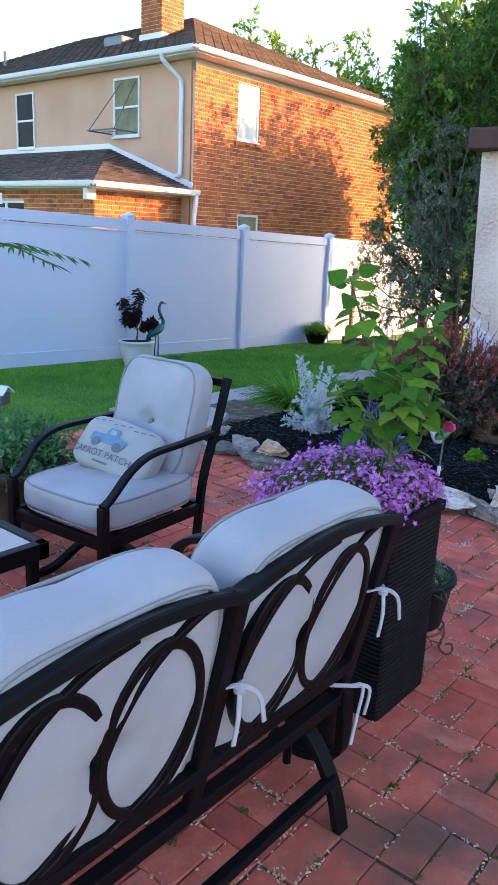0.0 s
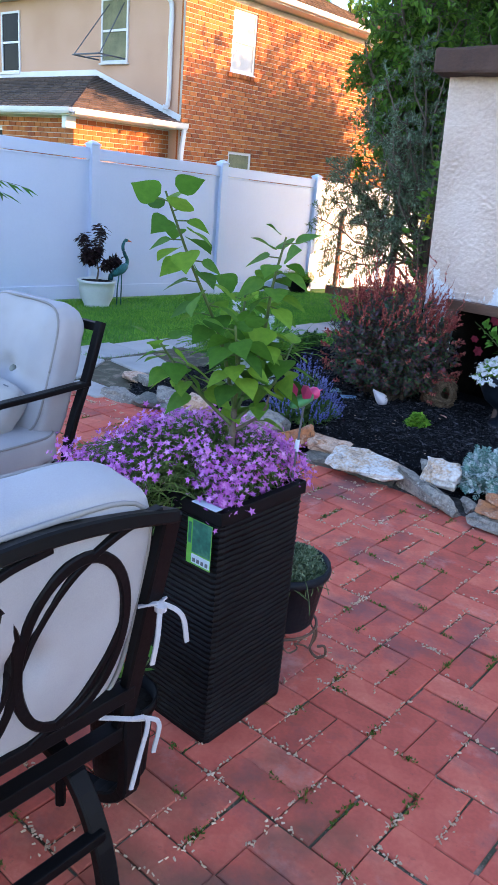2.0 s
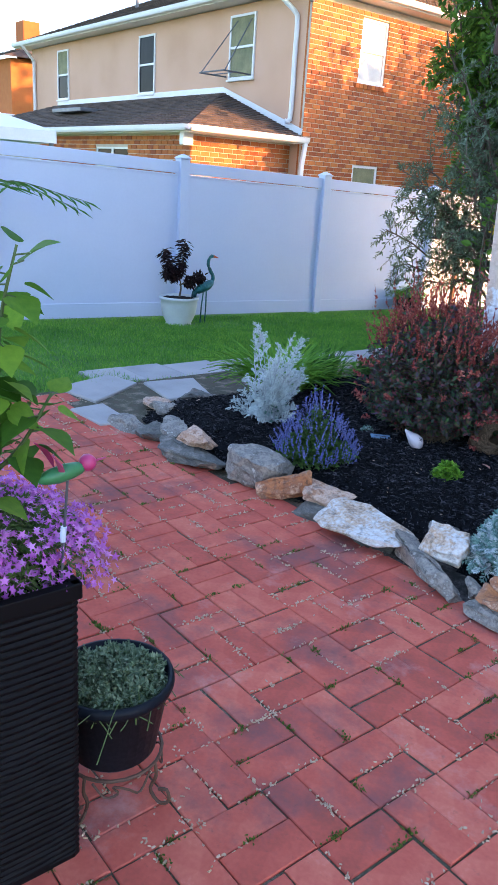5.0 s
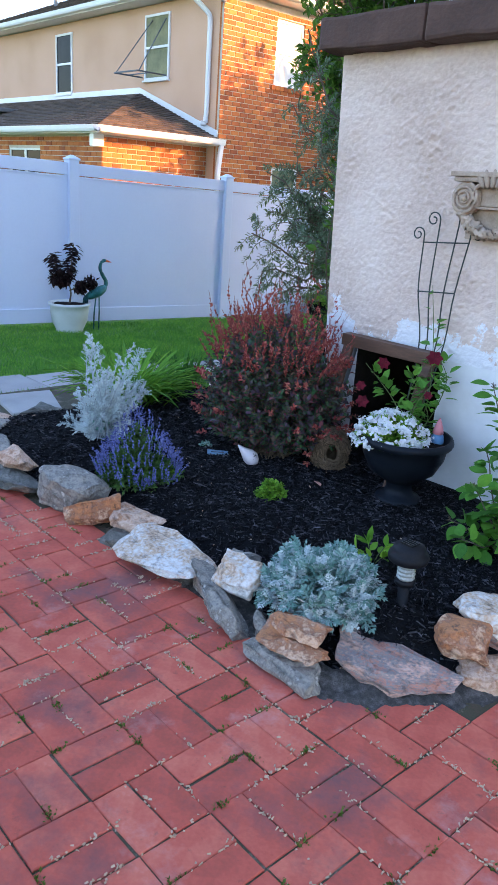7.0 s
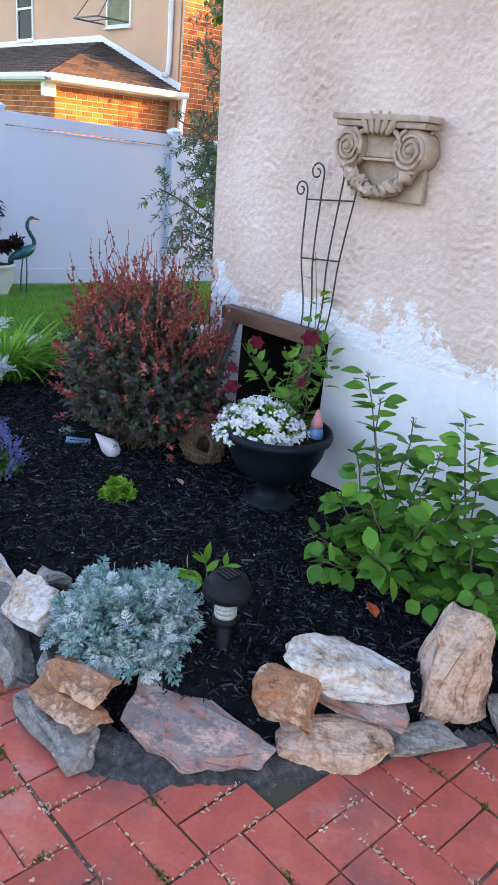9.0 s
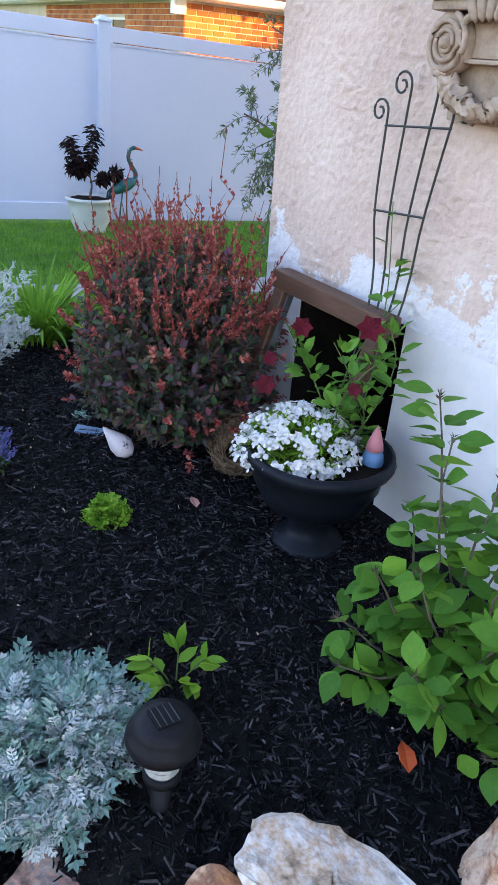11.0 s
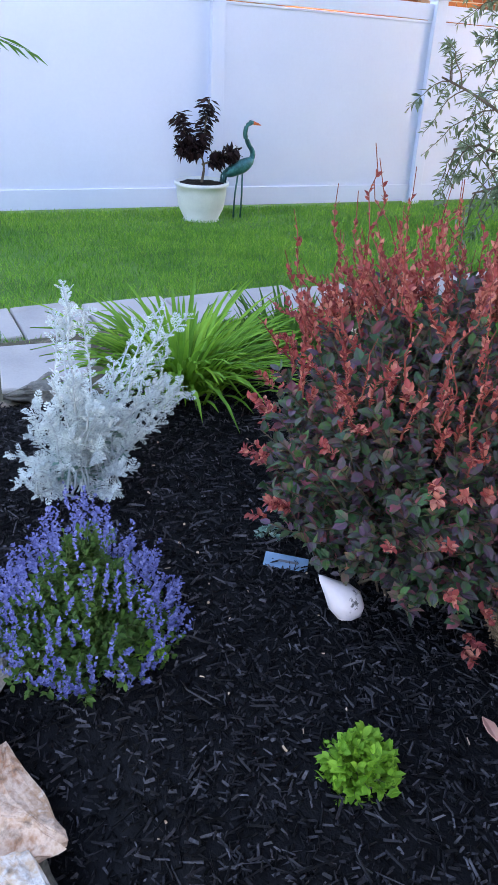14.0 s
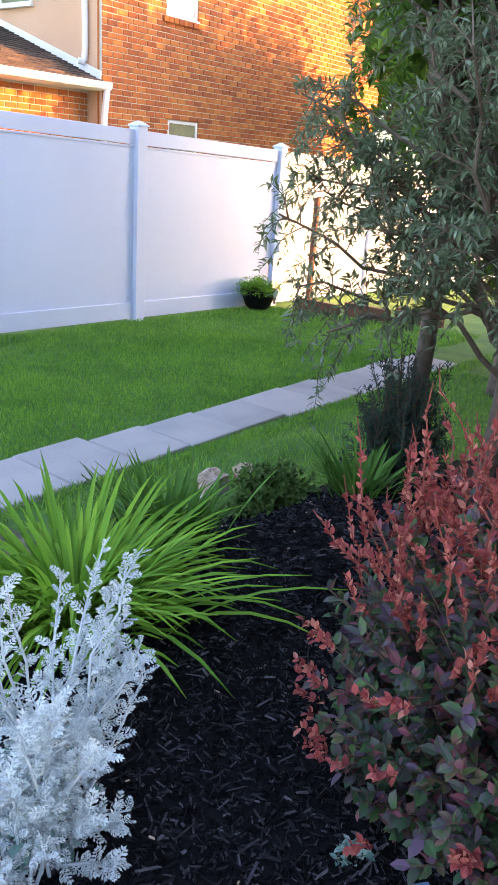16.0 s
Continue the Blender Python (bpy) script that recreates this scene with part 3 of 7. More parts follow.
part("shade_lining", box((-2.279, 7.27, -0.4), (3, 7.298, 1.97)), SOIL_AND_SHADE, north)
part("wall_core_low_right", box((OP_X1, WALL_Y + 0.004, -0.3), (17, WALL_Y + 0.3, 0.738)), WHITEWASH, north)
# coping
coping_x = WALL_X - 0.105
for k in range(9):
    w = (0.62, 0.74, 0.8, 0.7, 0.76)[k % 5]
    bm = box((coping_x, WALL_Y - 0.13, 2.1), (coping_x + w - 0.008, WALL_Y + 0.42, 2.245), 0.018)
    bmesh.ops.subdivide_edges(bm, edges=[e for e in bm.edges if e.calc_length() > 0.2], cuts=6, use_grid_fill=True)
    for vtx in bm.verts:
        vtx.co += noise.noise_vector(vtx.co * 9) * 0.012 + noise.noise_vector(vtx.co * 30) * 0.004
    part("coping_stone", bm, COPING, north, smooth=False)
    coping_x += w
# the house that stands behind the terrace wall and shades the garden
own = thing("house", (0, 0, 0), "white house wall above the stucco terrace", "house")
part("wall", box((-2.55, 6.2, 2.1), (17, 16.3, 6.4)), WHITE, own)
part("side_wall", box((-2.40, 7.3, -0.4), (17, 16.3, 2.095)), STUCCO, own)
part("side_wall", box((-2.42, WALL_Y + 0.301, -0.4), (-2.3, 7.299, 1.98)), STUCCO, own)
part("terrace", box((-2.42, WALL_Y + 0.301, 1.982), (17, 7.299, 2.095)), STUCCO, own)
part("roof", box((-2.9, 5.8, 6.4), (17.4, 16.7, 6.6), 0.02), SHINGLE, own)
w_frame = part("window", box((-2.15, 6.16, 2.55), (-1.15, 6.198, 3.9), 0.006), WHITE, own)
part("pane", box((-2.08, 6.15, 2.62), (-1.22, 6.158, 3.83)), GLASS, w_frame)

# ---- neighbouring brick house ----
HX, HY, EAVE, HIP = -12.6, 12.66, 5.22, 0.44
nb_house = thing("brick_house", (0, 0, 0), "two-storey orange brick house with cream stucco back wall", "house")
part("core", box((-26.3, HY + 0.06, -0.5), (HX - 0.06, 21.6, EAVE - 0.05)), MORTAR, nb_house)
# openings on the brick side: y0, y1, z0, z1
SIDE_WINDOWS = ((14.11, 14.91, 3.68, 4.92), (14.22, 15.02, 0.9, 2.02))


def brick_mesh(l, h, d):
    """A brick with a bevelled front; its back lies at x = 0 and it looks to +x."""
    bm = bmesh.new()
    b = 0.004
    back = [bm.verts.new(p) for p in ((0, -l / 2, -h / 2), (0, l / 2, -h / 2), (0, l / 2, h / 2), (0, -l / 2, h / 2))]
    front = [bm.verts.new(p) for p in ((d, -l / 2 + b, -h / 2 + b), (d, l / 2 - b, -h / 2 + b), (d, l / 2 - b, h / 2 - b), (d, -l / 2 + b, h / 2 - b))]
    bm.faces.new(front)
    for k in range(4):
        bm.faces.new((back[k], back[(k + 1) % 4], front[(k + 1) % 4], front[k]))
    me = bpy.data.meshes.new("brick")
    bm.to_mesh(me)
    bm.free()
    return me


BL, BH, CP, BP = 0.208, 0.079, 0.0915, 0.222


def lay(a0, a1, z0, z1, holes, put):
    row = 0
    z = z0
    while z + BH < z1:
        a = a0 + (BP / 2 if row % 2 else 0)
        if row % 2 and BP / 2 > 0.06:
            put(a0, a0 + BP / 2 - (BP - BL), z)
        while a < a1 - 0.03:
            b = min(a + BL, a1)
            spans = [(a, b)]
            for h0, h1, g0, g1 in holes:
                if g0 - BH < z < g1:
                    out = []
                    for s, e in spans:
                        if e <= h0 or s >= h1:
                            out.append((s, e))
                        else:
                            if h0 - s > 0.03:
                                out.append((s, h0))
                            if e - h1 > 0.03:
                                out.append((h1, e))
                    spans = out
            for s, e in spans:
                put(s, e, z)
            a += BP
        z += CP
        row += 1


side_bricks, front_bricks, annex_side = [], [], []
lay(HY, 21.6, 1.2, EAVE - 0.1, SIDE_WINDOWS, lambda s, e, z: side_bricks.append((s, e, z)))
lay(10.15, HY - 0.02, 1.2, 2.3, (), lambda s, e, z: annex_side.append((s, e, z)))
lay(-20.0, -12.95, 1.2, 2.3, ((-16.9, -15.4, 0.8, 2.06),), lambda s, e, z: front_bricks.append((s, e, z)))
part("brick_side_mortar", box((HX - 0.061, HY, -0.5), (HX, SIDE_WINDOWS[0][0], EAVE - 0.06)), MORTAR, nb_house)
part("brick_side_mortar", box((HX - 0.061, SIDE_WINDOWS[1][1], -0.5), (HX, 21.6, EAVE - 0.06)), MORTAR, nb_house)
part("brick_side_mortar", box((HX - 0.061, SIDE_WINDOWS[0][0], 2.05), (HX, SIDE_WINDOWS[1][1], 3.66)), MORTAR, nb_house)
part("brick_side_mortar", box((HX - 0.061, SIDE_WINDOWS[0][0], 4.93), (HX, SIDE_WINDOWS[1][1], EAVE - 0.06)), MORTAR, nb_house)
part("brick_side_mortar", box((HX - 0.061, 14.92, 3.66), (HX, 15.02, 4.93)), MORTAR, nb_house)
part("brick_side_mortar", box((HX - 0.061, 14.11, -0.5), (HX, 14.21, 2.05)), MORTAR, nb_house)
# cream stucco back wall, facing the garden
part("stucco_wall", box((-26.3, HY, -0.5), (HX - 0.11, HY + 0.058, EAVE - 0.06)), CREAM, nb_house)
part("brick_quoin", box((HX - 0.109, HY - 0.004, -0.5), (HX - 0.062, HY + 0.058, EAVE - 0.06)), BRICK, nb_house)


def sash_window(name, m, w, h, upper, lower, label=""):
    """A double-hung window that looks to local -y; its lower left corner is at the origin."""
    win = part(name, box((-0.05, -0.03, -0.05), (0, 0.02, h + 0.05), 0.004), WHITE, nb_house, label)
    win.matrix_world = m
    part("casing", box((w, -0.03, -0.05), (w + 0.05, 0.02, h + 0.05), 0.004), WHITE, win)
    part("head", box((0.0, -0.03, h), (w, 0.02, h + 0.05), 0.004), WHITE, win)
    part("sill", box((-0.07, -0.07, -0.09), (w + 0.07, 0.02, -0.052), 0.006), WHITE, win)
    part("bottom_rail", box((0.0, -0.028, -0.05), (w, 0.02, 0.0), 0.004), WHITE, win)
    part("meeting_rail", box((0.0, -0.025, h / 2 - 0.025), (w, 0.01, h / 2 + 0.025), 0.004), WHITE, win)
    part("upper_pane", box((0, -0.012, h / 2 + 0.026), (w, -0.006, h)), upper, win)
    part("lower_pane", box((0, 0.0, 0), (w, 0.006, h / 2 - 0.026)), lower, win)
    return win


sash_window("window", pose(-15.22, HY - 0.005, 3.72), 0.82, 1.2, CURTAIN, CURTAIN, "white sash window with green curtain")
sash_window("window", pose(-19.25, HY - 0.005, 3.58), 0.72, 1.3, GLASS, GLASS, "dark sash window")
sash_window("window", pose(-24.25, HY - 0.005, 3.62), 0.68, 1.3, CURTAIN, GLASS, "white sash window")
sash_window("window", pose(HX - 0.045, 14.16, 3.74, 0, 0, 90), 0.70, 1.12, BLIND, BLIND, "bright sash window with lowered blinds")
sash_window("window", pose(HX - 0.045, 14.27, 0.96, 0, 0, 90), 0.70, 1.0, CURTAIN, GLASS, "small ground floor sash window")
bm = bmesh.new()
for k in range(8):
    add_box(bm, (HX - 0.05, 14.02 + k * 0.122, 3.56), (HX + 0.05, 14.13 + k * 0.122, 3.65), 0.006)
part("brick_sill", bm, BRICK_FAR, nb_house)
# clothes line bracket at the stucco window
rack = part("line_bracket", bar([(-15.35, HY - 0.02, 3.74), (-15.35, HY - 0.75, 3.74), (-14.45, HY - 0.75, 3.74), (-14.45, HY - 0.02, 3.74)], 0.018, 6), GREYMETAL, nb_house, "grey metal clothes line bracket")
part("stay", bar([(-15.35, HY - 0.72, 3.74), (-15.0, HY - 0.02, 4.85)], 0.012, 6), GREYMETAL, rack)
part("stay", bar([(-14.45, HY - 0.72, 3.74), (-14.5, HY - 0.02, 4.85)], 0.012, 6), GREYMETAL, rack)
part("rod", bar([(-15.35, HY - 0.4, 3.745), (-14.45, HY - 0.4, 3.745)], 0.012, 6), GREYMETAL, rack)


def shingled(name, corners, parent, course=0.16):
    """A roof slope in overlapping courses; corners run eave left, eave right, ridge right, ridge left."""
    a, b, c, d = [Vector(p) for p in corners]
    up = ((d + c) / 2 - (a + b) / 2).length
    nrm = (b - a).cross(d - a).normalized()
    n = max(3, int(up / course))
    v, f = [], []
    r = random.Random(len(name) + n)
    for k in range(n):
        l0, r0, l1, r1 = a.lerp(d, k / n), b.lerp(c, k / n), a.lerp(d, min(1, (k + 1.15) / n)), b.lerp(c, min(1, (k + 1.15) / n))
        w = (r0 - l0).length
        m = max(1, int(w / 0.3))
        for q in range(m):
            s, e = q / m, (q + 1) / m - 0.004
            lift = nrm * (0.016 + r.uniform(0, 0.004))
            p = [l0.lerp(r0, s) + lift, l0.lerp(r0, e) + lift, l1.lerp(r1, e) + nrm * 0.002, l1.lerp(r1, s) + nrm * 0.002, l0.lerp(r0, s), l0.lerp(r0, e)]
            i = len(v)
            v += [tuple(x) for x in p]
            f += [(i, i + 1, i + 2, i + 3), (i + 4, i + 5, i + 1, i)]
    part_np(name, v, f, SHINGLE, parent)
    bm = bmesh.new()
    bm.faces.new([bm.verts.new(p) for p in (a, b, c, d)])
    part(name + "_deck", bm, SHINGLE, parent)


E0x, E0y, E1x, E1y = -12.18, 12.24, -26.75, 22.0
zr = EAVE + 0.1 + HIP * (E1y - E0y) / 2
rx, ry = E0x - (E1y - E0y) / 2, (E0y + E1y) / 2
shingled("roof", ((E1x, E0y, EAVE + 0.1), (E0x, E0y, EAVE + 0.1), (rx, ry, zr), (E1x + 4.88, ry, zr)), nb_house)
shingled("roof", ((E0x, E0y, EAVE + 0.1), (E0x, E1y, EAVE + 0.1), (rx, ry, zr), (rx, ry - 0.01, zr)), nb_house)
shingled("roof", ((E0x, E1y, EAVE + 0.1), (E1x, E1y, EAVE + 0.1), (E1x + 4.88, ry, zr), (rx, ry, zr)), nb_house, 0.5)
part("soffit", box((E1x + 0.02, E0y + 0.02, EAVE - 0.045), (E0x - 0.02, E1y - 0.02, EAVE + 0.0)), WHITE, nb_house)


def gutter(p, q, parent, out):
    """A box gutter with a rolled lip from p to q, which leans to out."""
    prof = [(0, 0.0), (0.075, 0.015), (0.095, 0.055), (0.105, 0.12), (0.085, 0.125), (0.075, 0.06), (0.0, 0.03), (-0.01, 0.13), (-0.03, 0.13), (-0.03, 0.0)]
    bm = bmesh.new()
    o = Vector(out)
    rings = [[bm.verts.new(Vector(e) + o * a + Vector((0, 0, b))) for a, b in prof] for e in (p, q)]
    for k in range(len(prof)):
        bm.faces.new((rings[0][k], rings[0][(k + 1) % len(prof)], rings[1][(k + 1) % len(prof)], rings[1][k]))
    bmesh.ops.recalc_face_normals(bm, faces=bm.faces)
    part("gutter", bm, WHITE, parent)


gutter((E1x, E0y, EAVE - 0.03), (E0x, E0y, EAVE - 0.03), nb_house, (0, -1, 0))
gutter((E0x, E0y, EAVE - 0.03), (E0x, E1y, EAVE - 0.03), nb_house, (1, 0, 0))
part("downspout", bar(smooth_curve([(-13.15, E0y - 0.05, EAVE), (-13.15, E0y + 0.0, EAVE - 0.14), (-12.98, HY - 0.12, EAVE - 0.42), (-12.95, HY - 0.06, EAVE - 0.6), (-12.95, HY - 0.06, 4.0), (-12.95, HY - 0.06, 2.85), (-13.0, HY - 0.16, 2.76)], 22), 0.05, 8), WHITE, nb_house)
part("downspout", bar(smooth_curve([(-26.0, E0y - 0.05, EAVE), (-26.0, HY - 0.1, EAVE - 0.4), (-26.0, HY - 0.06, EAVE - 0.6), (-26.0, HY - 0.06, 3.3)], 14), 0.05, 8), WHITE, nb_house)
part("floodlight", lathe([(0.0, 0.0), (0.05, 0.02), (0.06, 0.1), (0.03, 0.2), (0.0, 0.21)], 10), GREYMETAL, nb_house).location = (-12.5, HY - 0.1, 4.9)
# chimney
chim = part("chimney", box((-15.95, 14.13, 5.6), (-15.21, 14.89, 9.2)), MORTAR, nb_house, "tall brick chimney with white flashing")
part("flashing", box((-15.99, 14.09, 5.9), (-15.17, 14.93, 6.28), 0.01), WHITE, chim)
chim_bricks = []
lay(14.13, 14.89, 6.1, 9.1, (), lambda s, e, z: chim_bricks.append(((-15.21, (s + e) / 2, z + BH / 2), 0.0, e - s)))
lay(-15.95, -15.21, 6.1, 9.1, (), lambda s, e, z: chim_bricks.append((((s + e) / 2, 14.13, z + BH / 2), -math.pi / 2, e - s)))
part("vent_pipe", bar([(-21.8, 14.0, 5.9), (-21.8, 14.0, 6.5)], 0.05, 8), GREYMETAL, nb_house)
vent = part("roof_vent", box((-17.5, 14.2, 6.15), (-16.8, 14.8, 6.42), 0.05), GREYMETAL, nb_house)

# single-storey annex
AX, AY = -12.95, 10.15
part("annex_core", box((-25.8, AY + 0.062, -0.5), (AX - 0.062, HY - 0.002, 2.32)), MORTAR, nb_house)
part("annex_mortar", box((AX - 0.061, AY, -0.5), (AX, HY - 0.002, 2.32)), MORTAR, nb_house)
part("annex_mortar", box((-15.4, AY, -0.5), (AX - 0.063, AY + 0.06, 2.32)), MORTAR, nb_house)
part("annex_mortar", box((-25.8, AY, -0.5), (-16.9, AY + 0.06, 2.32)), MORTAR, nb_house)
part("annex_mortar", box((-16.9, AY, 2.06), (-15.4, AY + 0.06, 2.32)), MORTAR, nb_house)
sash_window("window", pose(-16.85, AY + 0.05, 1.3), 0.66, 0.72, GLASS, GLASS, "low window under the annex eave")
sash_window("window", pose(-16.1, AY + 0.05, 1.3), 0.66, 0.72, GLASS, GLASS, "low window under the annex eave")
ex, ey, ez = -12.55, 9.82, 2.36
part("annex_soffit", box((-26.2, ey + 0.02, ez - 0.04), (ex - 0.02, HY - 0.003, ez)), WHITE, nb_house)
shingled("annex_roof", ((-26.2, ey, ez + 0.1), (ex, ey, ez + 0.1), (-15.45, HY - 0.01, 3.42), (-24.3, HY - 0.01, 3.42)), nb_house)
shingled("annex_roof", ((ex, ey, ez + 0.1), (ex, HY - 0.01, ez + 0.1), (-15.43, HY - 0.008, 3.42), (-15.45, HY - 0.01, 3.42)), nb_house)
gutter((-26.2, ey, ez - 0.03), (ex, ey, ez - 0.03), nb_house, (0, -1, 0))
gutter((ex, ey, ez - 0.03), (ex, HY + 0.1, ez - 0.03), nb_house, (1, 0, 0))
part("wall_flashing", flat_bar([(-24.3, HY - 0.03, 3.45), (-15.45, HY - 0.03, 3.45), (-12.6, HY - 0.03, ez + 0.16)], 0.09, 0.012, (0, 0, 1)), WHITE, nb_house)
part("annex_downspout", flat_bar([(-12.5, HY + 0.02, ez - 0.02), (-12.52, HY - 0.02, 1.9), (-12.56, HY - 0.06, -0.3)], 0.05, 0.035, (0, 1, 0)), WHITE, nb_house)
part("eave_return", box((AX - 0.05, AY - 0.25, 2.1), (AX + 0.1, AY - 0.02, 2.33), 0.02), WHITE, nb_house)
part("skylight", box((-20.9, 10.9, 2.95), (-19.2, 11.6, 3.05), 0.02, None), GREYMETAL, nb_house)

# further house and a white tent roof beyond the fence
far_house = thing("far_house", (0, 0, 0), "sunlit tan brick house beyond the neighbour", "house")
part("wall", box((-40, 14.2, -0.5), (-31.5, 24, 5.4)), BRICK_FAR, far_house)
shingled("roof", ((-40.4, 13.8, 5.4), (-31.1, 13.8, 5.4), (-34.0, 19, 7.3), (-37.5, 19, 7.3)), far_house, 0.4)
shingled("roof", ((-31.1, 13.8, 5.4), (-31.1, 24.4, 5.4), (-34.0, 19.1, 7.3), (-34.0, 19, 7.3)), far_house, 0.4)
part("chimney", box((-33.6, 15.3, 5.4), (-32.8, 16.0, 7.0), 0.02), BRICK_FAR, far_house)
part("trim", box((-40.3, 13.75, 3.1), (-31.2, 14.19, 3.35), 0.02), WHITE, far_house)
tent = thing("garden_canopy", (0, 0, 0), "white canopy roof behind the fence", "canopy")
bm = bmesh.new()
apex = bm.verts.new((-10.8, 4.6, 2.35))
ring = [bm.verts.new(p) for p in ((-9.5, 3.2, 1.86), (-9.5, 6.0, 1.86), (-12.1, 6.0, 1.86), (-12.1, 3.2, 1.86))]
low = [bm.verts.new(p.co - Vector((0, 0, 0.14))) for p in ring]
for k in range(4):
    bm.faces.new((ring[k], ring[(k + 1) % 4], apex))
    bm.faces.new((low[k], low[(k + 1) % 4], ring[(k + 1) % 4], ring[k]))
part("roof", bm, WHITE, tent)
for px, py in ((-9.55, 3.25), (-9.55, 5.95), (-12.05, 5.95), (-12.05, 3.25)):
    part("leg", bar([(px, py, -0.45), (px, py, 1.85)], 0.03, 8), GREYMETAL, tent)

# flagstone path
path = thing("flagstone_path", (0, 0, 0), "grey bluestone slabs laid in the lawn", "path", kind="structure")
rs = random.Random(3)
y = 4.12
while y < 9.5:
    ln = rs.uniform(0.36, 0.46)
    bm = bmesh.new()
    z = lawn_z(-4.9, y)
    w0, w1 = -5.10 + rs.uniform(-0.03, 0.03), -4.68 + rs.uniform(-0.03, 0.03)
    c = [(w0, y + 0.01), (w1, y + 0.01 + rs.uniform(-0.02, 0.02)), (w1, y + ln - 0.01), (w0, y + ln - 0.01 + rs.uniform(-0.02, 0.02))]
    lowv = [bm.verts.new((a, b, z - 0.03)) for a, b in c]
    top = [bm.verts.new((a, b, z + 0.022)) for a, b in c]
    bm.faces.new(top)
    for k in range(4):
        bm.faces.new((lowv[k], lowv[(k + 1) % 4], top[(k + 1) % 4], top[k]))
    bmesh.ops.bevel(bm, geom=list(bm.edges), offset=0.006, segments=1, affect="EDGES")
    part("slab", bm, FLAG, path)
    y += ln
for c in (((-4.63, 3.74), (-4.2, 3.82), (-4.5, 4.3), (-4.78, 4.22)), ((-4.12, 3.60), (-3.76, 3.62), (-3.70, 3.82), (-4.14, 3.84)), ((-4.5, 4.35), (-4.05, 4.28), (-4.0, 4.6), (-4.45, 4.75))):
    bm = bmesh.new()
    lowv = [bm.verts.new((a, b, -0.06)) for a, b in c]
    top = [bm.verts.new((a, b, 0.012)) for a, b in c]
    bm.faces.new(top)
    for k in range(4):
        bm.faces.new((lowv[k], lowv[(k + 1) % 4], top[(k + 1) % 4], top[k]))
    bmesh.ops.bevel(bm, geom=list(bm.edges), offset=0.006, segments=1, affect="EDGES")
    part("slab", bm, FLAG, path)

# ---- furniture ----
def cushion(w, d, h, puff=0.25, cuts=10, buttons=(), k=5.0, seed=0, wrinkle=0.006):
    """A stuffed cushion, w by d by h, centred; buttons are dents at (u, v) on its upper side."""
    bm = bmesh.new()
    bmesh.ops.create_cube(bm, size=2)
    bmesh.ops.subdivide_edges(bm, edges=list(bm.edges), cuts=cuts, use_grid_fill=True)
    for v in bm.verts:
        p = v.co
        r = (abs(p.x) ** k + abs(p.y) ** k + abs(p.z) ** k) ** (1 / k)
        q = p / r
        z = q.z * (1 + puff * (1 - q.x ** 2) * (1 - q.y ** 2))
        for u, w_ in buttons:
            e = (q.x - u) ** 2 * (w / d) + (q.y - w_) ** 2
            z -= (0.45 * math.exp(-e / 0.02) + 0.20 * math.exp(-abs(q.y - w_ + 0.12 * q.x * q.x) / 0.05 - abs(q.x - u) / 0.7)) * (1 if q.z > 0 else -1) * 0.9 * abs(q.z)
        c = Vector((q.x * w / 2, q.y * d / 2, z * h / 2))
        v.co = c + noise.noise_vector(c * 7 + Vector((seed, 0, 0))) * wrinkle + noise.noise_vector(c * 22 + Vector((seed, 3, 0))) * wrinkle * 0.35
    return bm


def piping(w, d, z, r=0.005, k=5.0, n=72):
    pts = []
    for i in range(n + 1):
        a = 2 * math.pi * i / n
        c, s = math.cos(a), math.sin(a)
        q = (abs(c) ** k + abs(s) ** k) ** (1 / k)
        pts.append((c / q * w / 2, s / q * d / 2, z))
    return bar(pts, r, 6)


def put(ob, m):
    ob.matrix_local = m
    return ob


def ribbon(points, parent, w=0.005):
    part("tie", flat_bar(smooth_curve(points, 16), w, 0.0025, (0.3, 1, 0.2)), RIBBON, parent, "white fabric tie")


RIBBON = mat("white_ribbon", [(0.38, 0.37, 0.39), (0.48, 0.47, 0.49)], 0.9, 20, 300, 0.2, 0.001)
SEAT_BUTTON = mat("grey_button", [(0.16, 0.17, 0.15), (0.25, 0.26, 0.23)], 0.8, 20, 200, 0.2, 0.001)

# loveseat; its back runs along y and it looks to -x
Y0, Y1, YC = 0.372, 1.507, 0.94


def back_at(y, z, off=0.0):
    return (-0.957 + (z - 0.34) * 0.213 + off, y, z)


